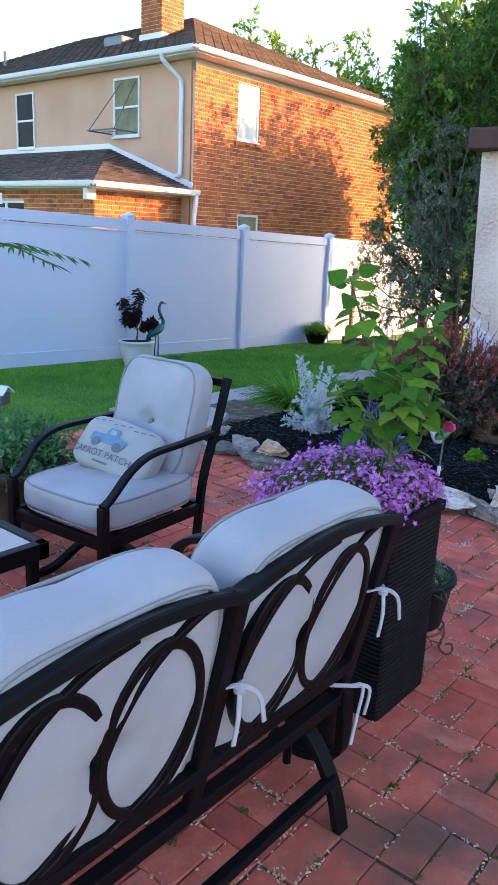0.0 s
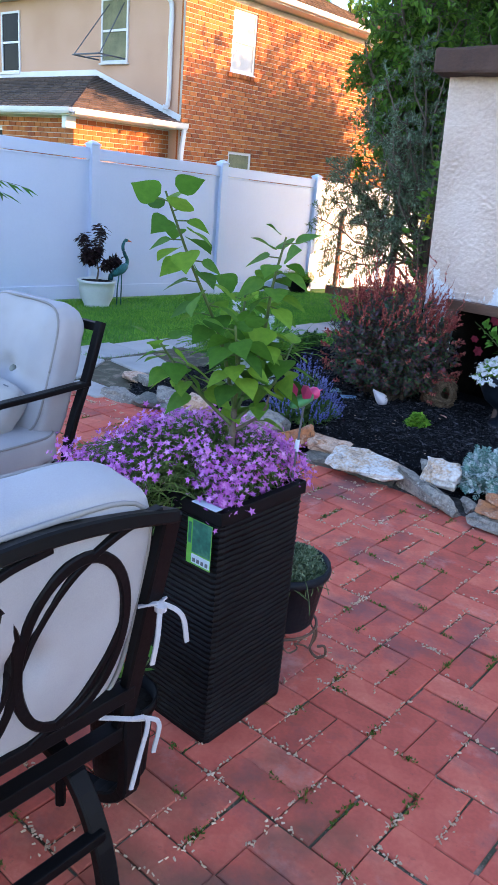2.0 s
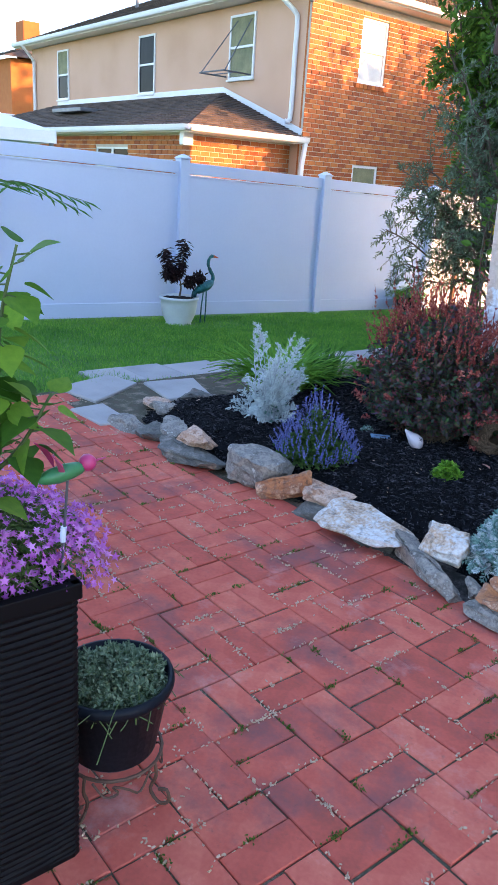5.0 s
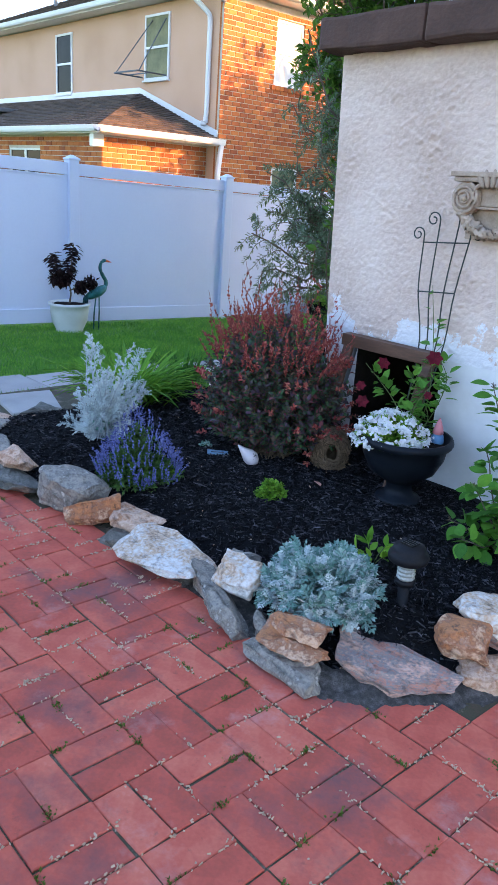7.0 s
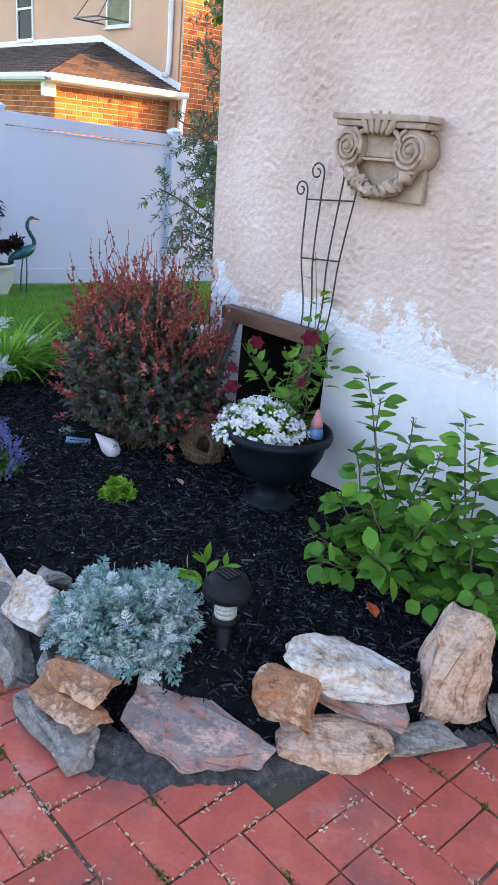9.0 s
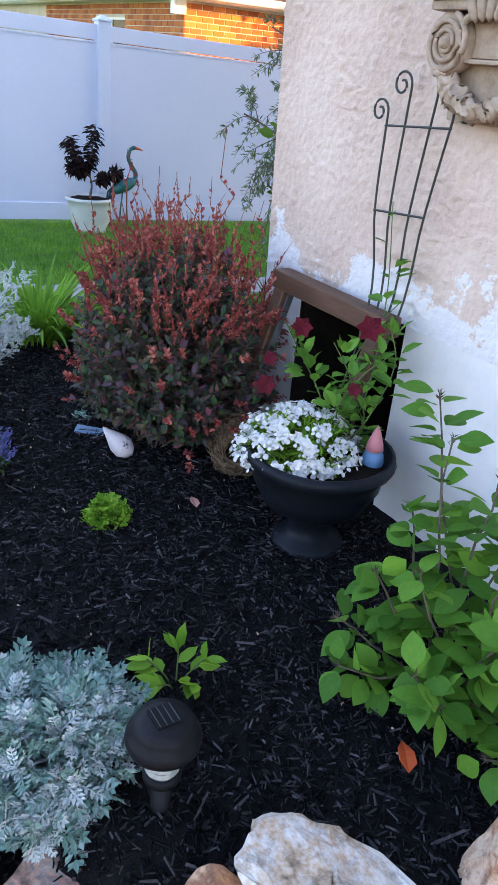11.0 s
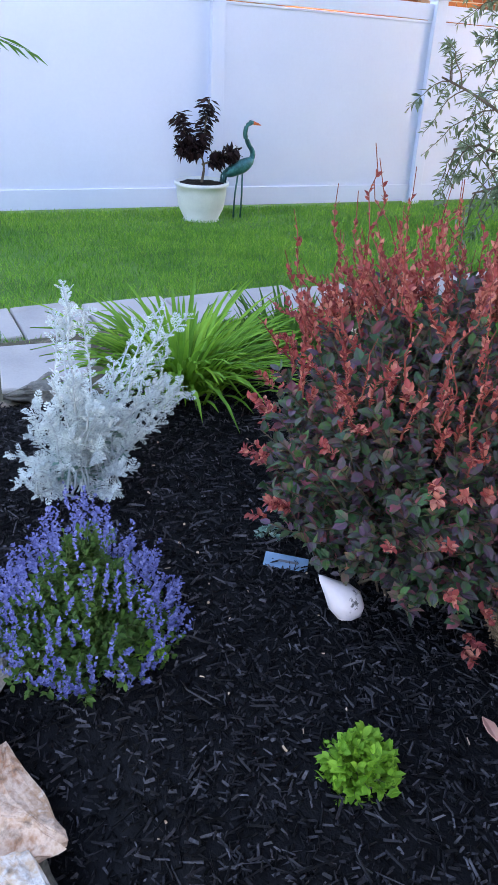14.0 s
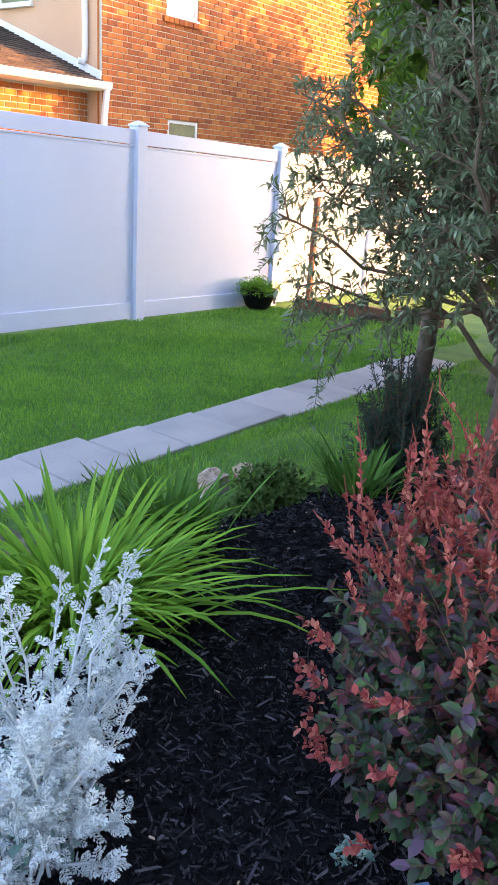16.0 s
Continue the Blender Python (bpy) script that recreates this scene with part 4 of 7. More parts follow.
sofa = thing("loveseat", (-0.053, 0.008, 0), "black metal glider loveseat with pale cushions on the brick patio", "sofa")
for h0, h1 in ((Y0, YC), (YC, Y1)):
    mid = (h0 + h1) / 2
    outer, inner = (h0, h1) if h0 == Y0 else (h1, h0)
    part("top_rail", flat_bar(smooth_curve([back_at(outer, 0.838), back_at(outer + (mid - outer) * 0.5, 0.868), back_at(mid, 0.882), back_at(mid + (inner - mid) * 0.5, 0.872), back_at(inner, 0.838)], 24), 0.024, 0.013, (1, 0, 0.2)), FRAME, sofa)
    for cy in (mid - 0.128, mid + 0.098):
        ring = []
        for q in range(49):
            a = 2 * math.pi * q / 48
            ey, ezz = 0.113 * math.cos(a), 0.188 * math.sin(a)
            ring.append(back_at(cy + ey - 0.05 * ezz, 0.632 + ezz, 0.003))
        part("oval", flat_bar(ring, 0.014, 0.011, (1, 0, 0)), FRAME, sofa)
        part("sweep", flat_bar(smooth_curve([back_at(cy - 0.112, 0.61, 0.004), back_at(cy - 0.085, 0.70, 0.006), back_at(cy - 0.03, 0.79, 0.008), back_at(cy + 0.06, 0.845, 0.006), back_at(cy + 0.15, 0.862, 0.004)], 20), 0.010, 0.007, (1, 0, 0)), FRAME, sofa)
        part("sweep", flat_bar(smooth_curve([back_at(cy + 0.113, 0.65, 0.004), back_at(cy + 0.085, 0.56, 0.006), back_at(cy + 0.03, 0.48, 0.008), back_at(cy - 0.06, 0.425, 0.004)], 18), 0.010, 0.007, (1, 0, 0)), FRAME, sofa)
for yy in (Y0, YC, Y1):
    part("back_post", flat_bar([back_at(yy, 0.29), back_at(yy, 0.6), back_at(yy, 0.84)], 0.022, 0.013, (0, 1, 0)), FRAME, sofa)
for zz, t in ((0.415, 0.016), (0.30, 0.018)):
    part("lower_rail", box((-0.018, Y0, -t), (0.018, Y1, t), 0.004, Matrix.Translation((back_at(0, zz)[0], 0, zz))), FRAME, sofa)
for xx in (-1.60, -1.28):
    part("seat_rail", box((xx - 0.018, Y0, 0.285), (xx + 0.018, Y1, 0.32), 0.004), FRAME, sofa)
for yy, s in ((Y0 - 0.015, -1), (Y1 + 0.015, 1)):
    part("seat_side", box((-1.62, yy - 0.014, 0.282), (-0.96, yy + 0.014, 0.322), 0.004), FRAME, sofa)
    part("arm", flat_bar(smooth_curve([(-0.905, yy, 0.60), (-1.15, yy, 0.615), (-1.45, yy, 0.60), (-1.58, yy, 0.54), (-1.62, yy, 0.45), (-1.61, yy, 0.30)], 22), 0.026, 0.012, (0, 1, 0)), FRAME, sofa)
    part("leg", flat_bar(smooth_curve([(-0.955, yy, 0.33), (-0.95, yy, 0.2), (-0.965, yy, 0.12), (-1.05, yy - 0.02 * s, 0.085), (-1.16, yy - 0.04 * s, 0.10)], 16), 0.024, 0.014, (0, 1, 0)), FRAME, sofa)
    fy = yy - 0.12 * s
    part("foot", flat_bar(smooth_curve([(-0.865, fy, 0.0), (-0.90, fy, 0.12), (-0.985, fy, 0.235), (-1.12, fy, 0.265), (-1.34, fy, 0.265), (-1.48, fy, 0.235), (-1.58, fy, 0.12), (-1.61, fy, 0.0)], 26), 0.022, 0.014, (0, 1, 0)), FRAME, sofa)
    part("hanger", bar([(-1.06, fy + 0.02 * s, 0.09), (-1.06, fy + 0.02 * s, 0.26)], 0.012, 8), FRAME, sofa)
part("brace", box((-0.915, Y0 + 0.1, 0.125), (-0.885, Y1 - 0.1, 0.15), 0.004), FRAME, sofa)
part("brace", box((-1.59, Y0 + 0.1, 0.125), (-1.56, Y1 - 0.1, 0.15), 0.004), FRAME, sofa)
tilt = math.degrees(math.atan(0.213))
for cy, sd in (((Y0 + YC) / 2, 1), ((YC + Y1) / 2, 2)):
    m = pose(-0.975, cy, 0.655, 0, 90 + tilt, 0) @ pose(0, 0, 0, 0, 0, 0)
    c = put(part("back_cushion", cushion(0.56, 0.555, 0.17, 0.22, 24, ((0.0, 0.0),), 5, sd), FABRIC, sofa, "pale buttoned back cushion", True), m)
    put(part("piping", piping(0.525, 0.52, 0.07), PIPING, c, "", True), Matrix.Identity(4))
    put(part("piping", piping(0.525, 0.52, -0.07), PIPING, c, "", True), Matrix.Identity(4))
    put(part("button", lathe([(0, 0.012), (0.014, 0.010), (0.02, 0.0), (0.0, -0.004)], 14), SEAT_BUTTON, c, "", True), pose(0, 0, -0.055, 180))
    s = put(part("seat_cushion", cushion(0.62, 0.555, 0.12, 0.15, 10, (), 6, sd + 4), FABRIC, sofa, "", True), pose(-1.31, cy, 0.385))
    put(part("piping", piping(0.61, 0.545, 0.046), PIPING, s, "", True), Matrix.Identity(4))
for yy, zz in ((Y1 + 0.0, 0.64), (YC + 0.03, 0.62)):
    x = back_at(0, zz)[0] + 0.03
    ribbon([(x - 0.03, yy - 0.03, zz), (x, yy, zz + 0.008), (x + 0.022, yy + 0.035, zz - 0.02), (x + 0.026, yy + 0.05, zz - 0.085)], sofa)
    ribbon([(x - 0.02, yy + 0.03, zz), (x, yy, zz + 0.006), (x + 0.014, yy - 0.018, zz - 0.05), (x + 0.01, yy - 0.025, zz - 0.11)], sofa)
    part("knot", lathe([(0, -0.012), (0.012, -0.006), (0.013, 0.005), (0, 0.012)], 10), RIBBON, sofa).location = (x, yy, zz)
x = -0.935
ribbon([(x - 0.03, Y1 - 0.06, 0.36), (x + 0.01, Y1 - 0.01, 0.352), (x + 0.03, Y1 + 0.02, 0.345), (x + 0.03, Y1 + 0.0, 0.26), (x + 0.03, Y1 - 0.02, 0.19)], sofa)
ribbon([(x + 0.01, Y1 - 0.01, 0.352), (x + 0.035, Y1 + 0.045, 0.33), (x + 0.03, Y1 + 0.04, 0.25)], sofa)

# armchair
CHAIR = pose(-2.525, 2.026, 0, 0, 0, 4)
chair = thing("armchair", CHAIR @ Matrix.Diagonal((0.9, 0.9, 0.95, 1)), "black metal spring armchair with pale tufted cushions", "chair")
W = 0.30
for s in (-1, 1):
    part("back_post", flat_bar(smooth_curve([(s * W, 0.26, 0.18), (s * W, 0.30, 0.45), (s * W, 0.40, 0.70), (s * W, 0.47, 0.90)], 12), 0.020, 0.016, (1, 0, 0)), FRAME, chair)
    part("arm", flat_bar(smooth_curve([(s * W, 0.40, 0.66), (s * (W + 0.02), 0.10, 0.655), (s * (W + 0.02), -0.10, 0.645), (s * (W + 0.015), -0.22, 0.595), (s * W, -0.32, 0.50), (s * W, -0.37, 0.475)], 24), 0.020, 0.011, (1, 0, 0)), FRAME, chair)
    part("front_leg", box((s * W - 0.02, -0.385, 0.15), (s * W + 0.02, -0.345, 0.475), 0.004), FRAME, chair)
    part("seat_side", box((s * W - 0.014, -0.35, 0.285), (s * W + 0.014, 0.3, 0.335), 0.004), FRAME, chair)
    part("base_runner", flat_bar(smooth_curve([(s * 0.22, -0.36, 0.016), (s * 0.22, -0.2, 0.02), (s * 0.22, 0.0, 0.085), (s * 0.22, 0.2, 0.02), (s * 0.22, 0.34, 0.016)], 20), 0.022, 0.014, (1, 0, 0)), FRAME, chair)
part("back_rail", box((-W, 0.455, 0.86), (W, 0.485, 0.895), 0.004), FRAME, chair)
part("front_rail", box((-W, -0.375, 0.285), (W, -0.345, 0.335), 0.004), FRAME, chair)
part("rear_rail", box((-W, 0.27, 0.285), (W, 0.30, 0.335), 0.004), FRAME, chair)
part("base_cross", flat_bar(smooth_curve([(-0.22, 0.02, 0.085), (0, 0.02, 0.12), (0.22, 0.02, 0.085)], 9), 0.03, 0.014, (0, 1, 0)), FRAME, chair)
part("swivel", lathe([(0, 0.1), (0.05, 0.1), (0.05, 0.14), (0.035, 0.15), (0.035, 0.286), (0, 0.286)], 16), FRAME, chair, "", True)
part("seat_plate", box((-0.2, -0.2, 0.287), (0.2, 0.2, 0.312), 0.004), FRAME, chair)
s = put(part("seat_cushion", cushion(0.60, 0.66, 0.145, 0.14, 12, (), 6, 9), FABRIC, chair, "", True), pose(0, -0.035, 0.41))
put(part("piping", piping(0.59, 0.65, 0.056), PIPING, s, "", True), Matrix.Identity(4))
put(part("piping", piping(0.59, 0.65, -0.056), PIPING, s, "", True), Matrix.Identity(4))
b = put(part("back_cushion", cushion(0.52, 0.57, 0.17, 0.2, 28, ((0.0, -0.1),), 5, 12, 0.012), FABRIC, chair, "pale tufted back cushion", True), pose(0, 0.31, 0.69, 73, 0, 0))
put(part("piping", piping(0.485, 0.535, 0.07), PIPING, b, "", True), Matrix.Identity(4))
put(part("button", lathe([(0, 0.012), (0.014, 0.010), (0.02, 0.0), (0.0, -0.004)], 14), SEAT_BUTTON, b, "grey green button", True), pose(0, -0.028, 0.056))

# printed pillow
PILLOW = mat("printed_canvas", [(0.32, 0.315, 0.30), (0.40, 0.39, 0.375)], 0.95, 8, 300, 0.3, 0.001)
INK = mat("blue_ink", [(0.10, 0.20, 0.30), (0.16, 0.27, 0.37)], 0.9, 20, 200, 0.1, 0.001)
GREYINK = mat("grey_ink", [(0.10, 0.11, 0.13), (0.17, 0.18, 0.2)], 0.9, 20, 200, 0.1, 0.001)
pillow = part("throw_pillow", cushion(0.40, 0.25, 0.11, 0.5, 16, (), 5.5, 15, 0.007), PILLOW, None, "", True)
tagged(pillow, "white lumbar pillow printed with a blue truck, on the armchair", "pillow")
PM = CHAIR @ pose(-0.03, 0.06, 0.535, 46, 8, 8)
pillow.matrix_world = PM


def pillow_z(u, v):
    q = 1 + 0.5 * (1 - (u / 0.20) ** 2) * (1 - (v / 0.125) ** 2)
    return 0.055 * q * max(0.05, 1 - abs(u / 0.203) ** 5.5 - abs(v / 0.127) ** 5.5) ** (1 / 5.5) + 0.006


def print_patch(name, outline, material):
    bm = bmesh.new()
    vs = [bm.verts.new((u, v, pillow_z(u, v))) for u, v in outline]
    c = bm.verts.new((sum(u for u, v in outline) / len(outline), sum(v for u, v in outline) / len(outline), pillow_z(sum(u for u, v in outline) / len(outline), sum(v for u, v in outline) / len(outline))))
    for k in range(len(vs)):
        bm.faces.new((vs[k], vs[(k + 1) % len(vs)], c))
    return part(name, bm, material, pillow)


print_patch("print_truck", [(-0.12, -0.02), (0.06, -0.02), (0.065, 0.015), (0.015, 0.025), (0.005, 0.06), (-0.045, 0.06), (-0.055, 0.02), (-0.12, 0.02)], INK)
for cu in (-0.085, 0.03):
    print_patch("print_wheel", [(cu + 0.022 * math.cos(a * 0.63), -0.022 + 0.022 * math.sin(a * 0.63)) for a in range(10)], GREYINK)
print_patch("print_window", [(-0.035, 0.028), (-0.003, 0.028), (-0.008, 0.05), (-0.035, 0.05)], PILLOW)
for k in range(9):
    u = -0.16 + k * 0.036
    print_patch("print_bar", [(u, 0.078 + 0.006 * (k % 3)), (u + 0.022, 0.08 + 0.006 * (k % 3)), (u + 0.022, 0.085 + 0.006 * (k % 3)), (u, 0.084 + 0.006 * (k % 3))], GREYINK)
print_patch("print_bar", [(-0.06, -0.105), (0.02, -0.105), (0.02, -0.098), (-0.06, -0.098)], GREYINK)


def lettering(text, size, material, parent, m, bend=None):
    """Flat letters as a mesh under parent."""
    cu = bpy.data.curves.new("lettering", "FONT")
    cu.body, cu.size, cu.align_x, cu.extrude = text, size, "CENTER", 0.0006
    tmp = bpy.data.objects.new("lettering", cu)
    me = bpy.data.meshes.new_from_object(tmp)
    bpy.data.objects.remove(tmp)
    if bend:
        for v in me.vertices:
            p = m @ v.co
            v.co = (p.x, p.y, bend(p.x, p.y) + v.co.z)
    me.materials.clear()
    me.materials.append(material)
    ob = new("lettering", me)
    ob.parent = parent
    if not bend:
        ob.matrix_local = m
    return ob


lettering("CARROT PATCH", 0.042, GREYINK, pillow, pose(-0.03, -0.082, 0), pillow_z)

# low table
TILE = mat("pale_table_tile", [(0.42, 0.36, 0.33), (0.54, 0.47, 0.43)], 0.5, 5, 60, 0.1, 0.001)
table = thing("coffee_table", pose(-2.56, 1.02, 0), "low black metal patio table with pale tiled top", "table")
part("tabletop", box((-0.36, -0.36, 0.405), (0.36, 0.36, 0.42), 0.003), TILE, table)
for k in range(4):
    part("edge", box((-0.40, 0.36, 0.365), (0.40, 0.40, 0.425), 0.004, Matrix.Rotation(k * math.pi / 2, 4, "Z")), FRAME, table)
    part("leg", box((0.34, 0.34, 0.0), (0.375, 0.375, 0.364), 0.004, Matrix.Rotation(k * math.pi / 2, 4, "Z")), FRAME, table)

# ---- pots ----
def pot(name, m, profile, material, label, soil_r, soil_z, seg=32):
    p = thing(name, m, label, "planter")
    part("body", lathe(profile, seg), material, p, "", True)
    bm = lathe([(0, soil_z + 0.012), (soil_r * 0.6, soil_z + 0.008), (soil_r, soil_z)], 24)
    for v in bm.verts:
        v.co.z += 0.008 * noise.noise(v.co * 30)
    part("soil", bm, SOIL_AND_SHADE, p)
    return p


# tall ribbed planter
planter = thing("tall_planter", pose(-1.245, 2.024, 0), "tall square black planter with wavy ribs", "planter")
TOPW, BASEW, PH = 0.160, 0.158, 0.668
v, f = [], []
rows = 230
per = 24
for j in range(rows + 1):
    z = PH * j / rows
    w = BASEW + (TOPW - BASEW) * j / rows
    for s4 in range(4):
        for q in range(per):
            u = -1 + 2 * q / per
            x0, y0 = ((u, -1), (1, u), (-u, 1), (-1, -u))[s4]
            ph = z * 2 * math.pi / 0.0155 + 1.4 * noise.noise(Vector((x0 * 2.2, y0 * 2.2, z * 7))) + 0.5 * math.sin(u * 3 + s4)
            rib = (0.5 + 0.5 * math.sin(ph)) ** 0.6 * 0.0045 if 0.012 < z < PH - 0.035 else 0.004
            k = 1 - 0.02 * abs(u) ** 24
            v.append((x0 * w * k + (rib if abs(x0) == 1 and abs(u) < 1 else 0) * (1 if x0 > 0 else -1), y0 * w * k + (rib if abs(y0) == 1 else 0) * (1 if y0 > 0 else -1), z))
n4 = per * 4
for j in range(rows):
    for q in range(n4):
        a, b2 = j * n4 + q, j * n4 + (q + 1) % n4
        f.append((a, b2, b2 + n4, a + n4))
part_np("body", v, f, PLANTER, planter, "", False)
bm = bmesh.new()
for k in range(4):
    add_box(bm, (-TOPW - 0.006, TOPW - 0.014, PH - 0.03), (TOPW + 0.006, TOPW + 0.007, PH + 0.004), 0.003, Matrix.Rotation(k * math.pi / 2, 4, "Z"))
part("rim", bm, PLANTER, planter)
part("soil", box((-TOPW + 0.012, -TOPW + 0.012, 0.58), (TOPW - 0.012, TOPW - 0.012, 0.635), 0.01), SOIL_AND_SHADE, planter)
LABELG = mat("label_green", [(0.10, 0.42, 0.05), (0.16, 0.52, 0.08)], 0.4, 20, 90, 0.05, 0.001)
LABELD = mat("label_picture", [(0.01, 0.06, 0.05), (0.02, 0.16, 0.11), (0.10, 0.30, 0.2)], 0.4, 30, 90, 0.0, 0.001)
LABELW = mat("label_white", [(0.5, 0.6, 0.7), (0.62, 0.7, 0.78)], 0.4, 20, 90, 0.05, 0.001)
lab = part("label", box((0.066, -TOPW - 0.0135, PH - 0.155), (0.146, -TOPW - 0.012, PH - 0.035)), LABELG, planter, "green and dark product label with bars of print")
part("label_picture", box((0.084, -TOPW - 0.0145, PH - 0.122), (0.145, -TOPW - 0.0137, PH - 0.036)), LABELD, lab)
part("label_strip", box((0.084, -TOPW - 0.0145, PH - 0.15), (0.145, -TOPW - 0.0137, PH - 0.126)), LABELW, lab)
for k in range(4):
    part("label_mark", box((0.089 + k * 0.014, -TOPW - 0.0154, PH - 0.146), (0.098 + k * 0.014, -TOPW - 0.0147, PH - 0.136)), GREYINK, lab)
part("label_bar", box((0.070, -TOPW - 0.0145, PH - 0.10), (0.079, -TOPW - 0.0137, PH - 0.045)), LABELD, lab)
part("label_fold", box((0.07, -TOPW - 0.010, PH + 0.005), (0.15, -TOPW + 0.014, PH + 0.0065)), LABELW, lab)

nursery = pot("nursery_pot", pose(-1.178, 1.655, 0), [(0, 0), (0.062, 0), (0.066, 0.01), (0.078, 0.2), (0.086, 0.2), (0.087, 0.225), (0.08, 0.225), (0.076, 0.19), (0.0, 0.18)], PLANTER, "black plastic nursery pot behind the loveseat", 0.076, 0.195)

stand = thing("wire_plant_stand", pose(-1.222, 2.335, 0), "rusty wire plant stand with curled feet", "plant stand")
for k in range(4):
    a = k * math.pi / 2 + 0.5
    c, s = math.cos(a), math.sin(a)
    part("leg", bar(smooth_curve([(c * r, s * r, z) for r, z in ((0.115, 0.12), (0.12, 0.08), (0.105, 0.035), (0.13, 0.006), (0.155, 0.02), (0.15, 0.05), (0.128, 0.045))], 20), 0.0045, 6), RUST, stand)
    part("scroll", bar(smooth_curve([(math.cos(a + 0.78 + d) * 0.118, math.sin(a + 0.78 + d) * 0.118, z) for d, z in ((-0.6, 0.11), (-0.35, 0.075), (-0.1, 0.085), (-0.2, 0.105), (0.1, 0.09), (0.35, 0.07), (0.6, 0.11))], 20), 0.003, 5), RUST, stand)
part("ring", bar([(0.117 * math.cos(a * 0.2618), 0.117 * math.sin(a * 0.2618), 0.12) for a in range(25)], 0.0045, 6), RUST, stand)
dark_pot = pot("round_pot", pose(-1.222, 2.335, 0.125), [(0, 0), (0.095, 0), (0.103, 0.01), (0.13, 0.17), (0.139, 0.172), (0.143, 0.185), (0.139, 0.2), (0.13, 0.2), (0.125, 0.16), (0, 0.15)], POTBLUE, "dark navy round pot on a wire stand", 0.125, 0.165)

white_pot = pot("white_pot", pose(-7.5, 6.60, lawn_z(-7.5, 6.60) - 0.01), [(0, 0), (0.15, 0), (0.16, 0.015), (0.15, 0.03), (0.195, 0.12), (0.215, 0.24), (0.215, 0.30), (0.235, 0.31), (0.235, 0.335), (0.222, 0.34), (0.205, 0.30), (0.0, 0.28)], POTWHITE, "white glazed pot with a small dark maple by the fence", 0.2, 0.315)
back_bowl = pot("bowl_planter", pose(-7.8, 11.1, lawn_z(-7.8, 11.1)), [(0, 0), (0.09, 0), (0.15, 0.06), (0.19, 0.16), (0.2, 0.24), (0.21, 0.245), (0.21, 0.26), (0.195, 0.26), (0.18, 0.2), (0, 0.19)], PLANTER, "black bowl planter standing at the fence", 0.185, 0.22)
part("tag", box((0.13, 0.13, 0.09), (0.16, 0.16, 0.2), 0.003), LABELW, back_bowl)
TERRA = mat("dark_terracotta", [(0.035, 0.022, 0.018), (0.07, 0.045, 0.036)], 0.85, 8, 80, 0.5, 0.004)
herb_pot = pot("large_pot", pose(-3.30, 2.03, 0), [(0, 0), (0.16, 0), (0.17, 0.02), (0.2, 0.16), (0.235, 0.28), (0.25, 0.285), (0.255, 0.34), (0.24, 0.345), (0.225, 0.3), (0, 0.29)], TERRA, "large dark brown pot with herbs beside the armchair", 0.225, 0.31)
tall_pot = pot("tall_urn", pose(-5.25, 3.0, lawn_z(-5.25, 3.0)), [(0, 0), (0.13, 0), (0.13, 0.02), (0.07, 0.06), (0.06, 0.3), (0.09, 0.36), (0.16, 0.52), (0.17, 0.55), (0.155, 0.55), (0.14, 0.5), (0, 0.5)], PLANTER, "dark pedestal planter with orange flowers on the lawn", 0.145, 0.52)
palm_pot = pot("palm_pot", pose(-7.25, 3.75, lawn_z(-7.25, 3.75)), [(0, 0), (0.15, 0), (0.2, 0.3), (0.215, 0.31), (0.215, 0.34), (0.2, 0.34), (0.19, 0.3), (0, 0.28)], TERRA, "brown pot with a potted palm by the fence", 0.19, 0.31)

# pedestal urn with flowers, by the wall
UX, UY = -1.625, 5.03
urn = pot("pedestal_urn", pose(UX, UY, 0.115), [(0, 0), (0.105, 0), (0.11, 0.012), (0.1, 0.03), (0.07, 0.04), (0.06, 0.07), (0.062, 0.1), (0.09, 0.115), (0.15, 0.16), (0.185, 0.23), (0.195, 0.285), (0.212, 0.29), (0.218, 0.305), (0.212, 0.325), (0.198, 0.325), (0.185, 0.26), (0, 0.25)], POTBLUE, "dark plastic pedestal urn on the mulch", 0.185, 0.285)

# trellis in the urn
trellis = thing("trellis", pose(0, 0, 0), "slender green-black iron fan trellis leaning on the wall", "trellis")
TY = 5.295


def curl(cx, cz, r, side, n=26):
    """A scroll that starts at the top of a bar and winds inwards."""
    out = []
    for k in range(n):
        a = math.pi * (0.0 + 2.6 * k / (n - 1))
        q = r * (1 - 0.75 * k / (n - 1))
        out.append((cx - side * r + side * q * math.cos(a), TY, cz + q * math.sin(a)))
    return out


for xb, xm, xt, zt, r, side in ((-1.74, -1.853, -1.858, 1.30, 0.034, 1), (-1.72, -1.790, -1.782, 1.37, 0.036, 1), (-1.695, -1.712, -1.682, 1.37, 0.036, -1), (-1.67, -1.655, -1.616, 1.32, 0.036, -1)):
    part("bar", bar(smooth_curve([(xb, UY + 0.10, 0.38), (xb + (xm - xb) * 0.45, TY - 0.02, 0.78), (xm, TY, 1.05), (xt, TY, zt - 0.02)], 14) + [Vector(p) for p in curl(xt, zt, r, side)], 0.0034, 6), IRON, trellis)
part("cross_bar", bar([(-1.862, TY, 1.265), (-1.615, TY, 1.282)], 0.0034, 6), IRON, trellis)
part("cross_bar", bar([(-1.854, TY - 0.002, 1.042), (-1.652, TY - 0.002, 1.058)], 0.0034, 6), IRON, trellis)

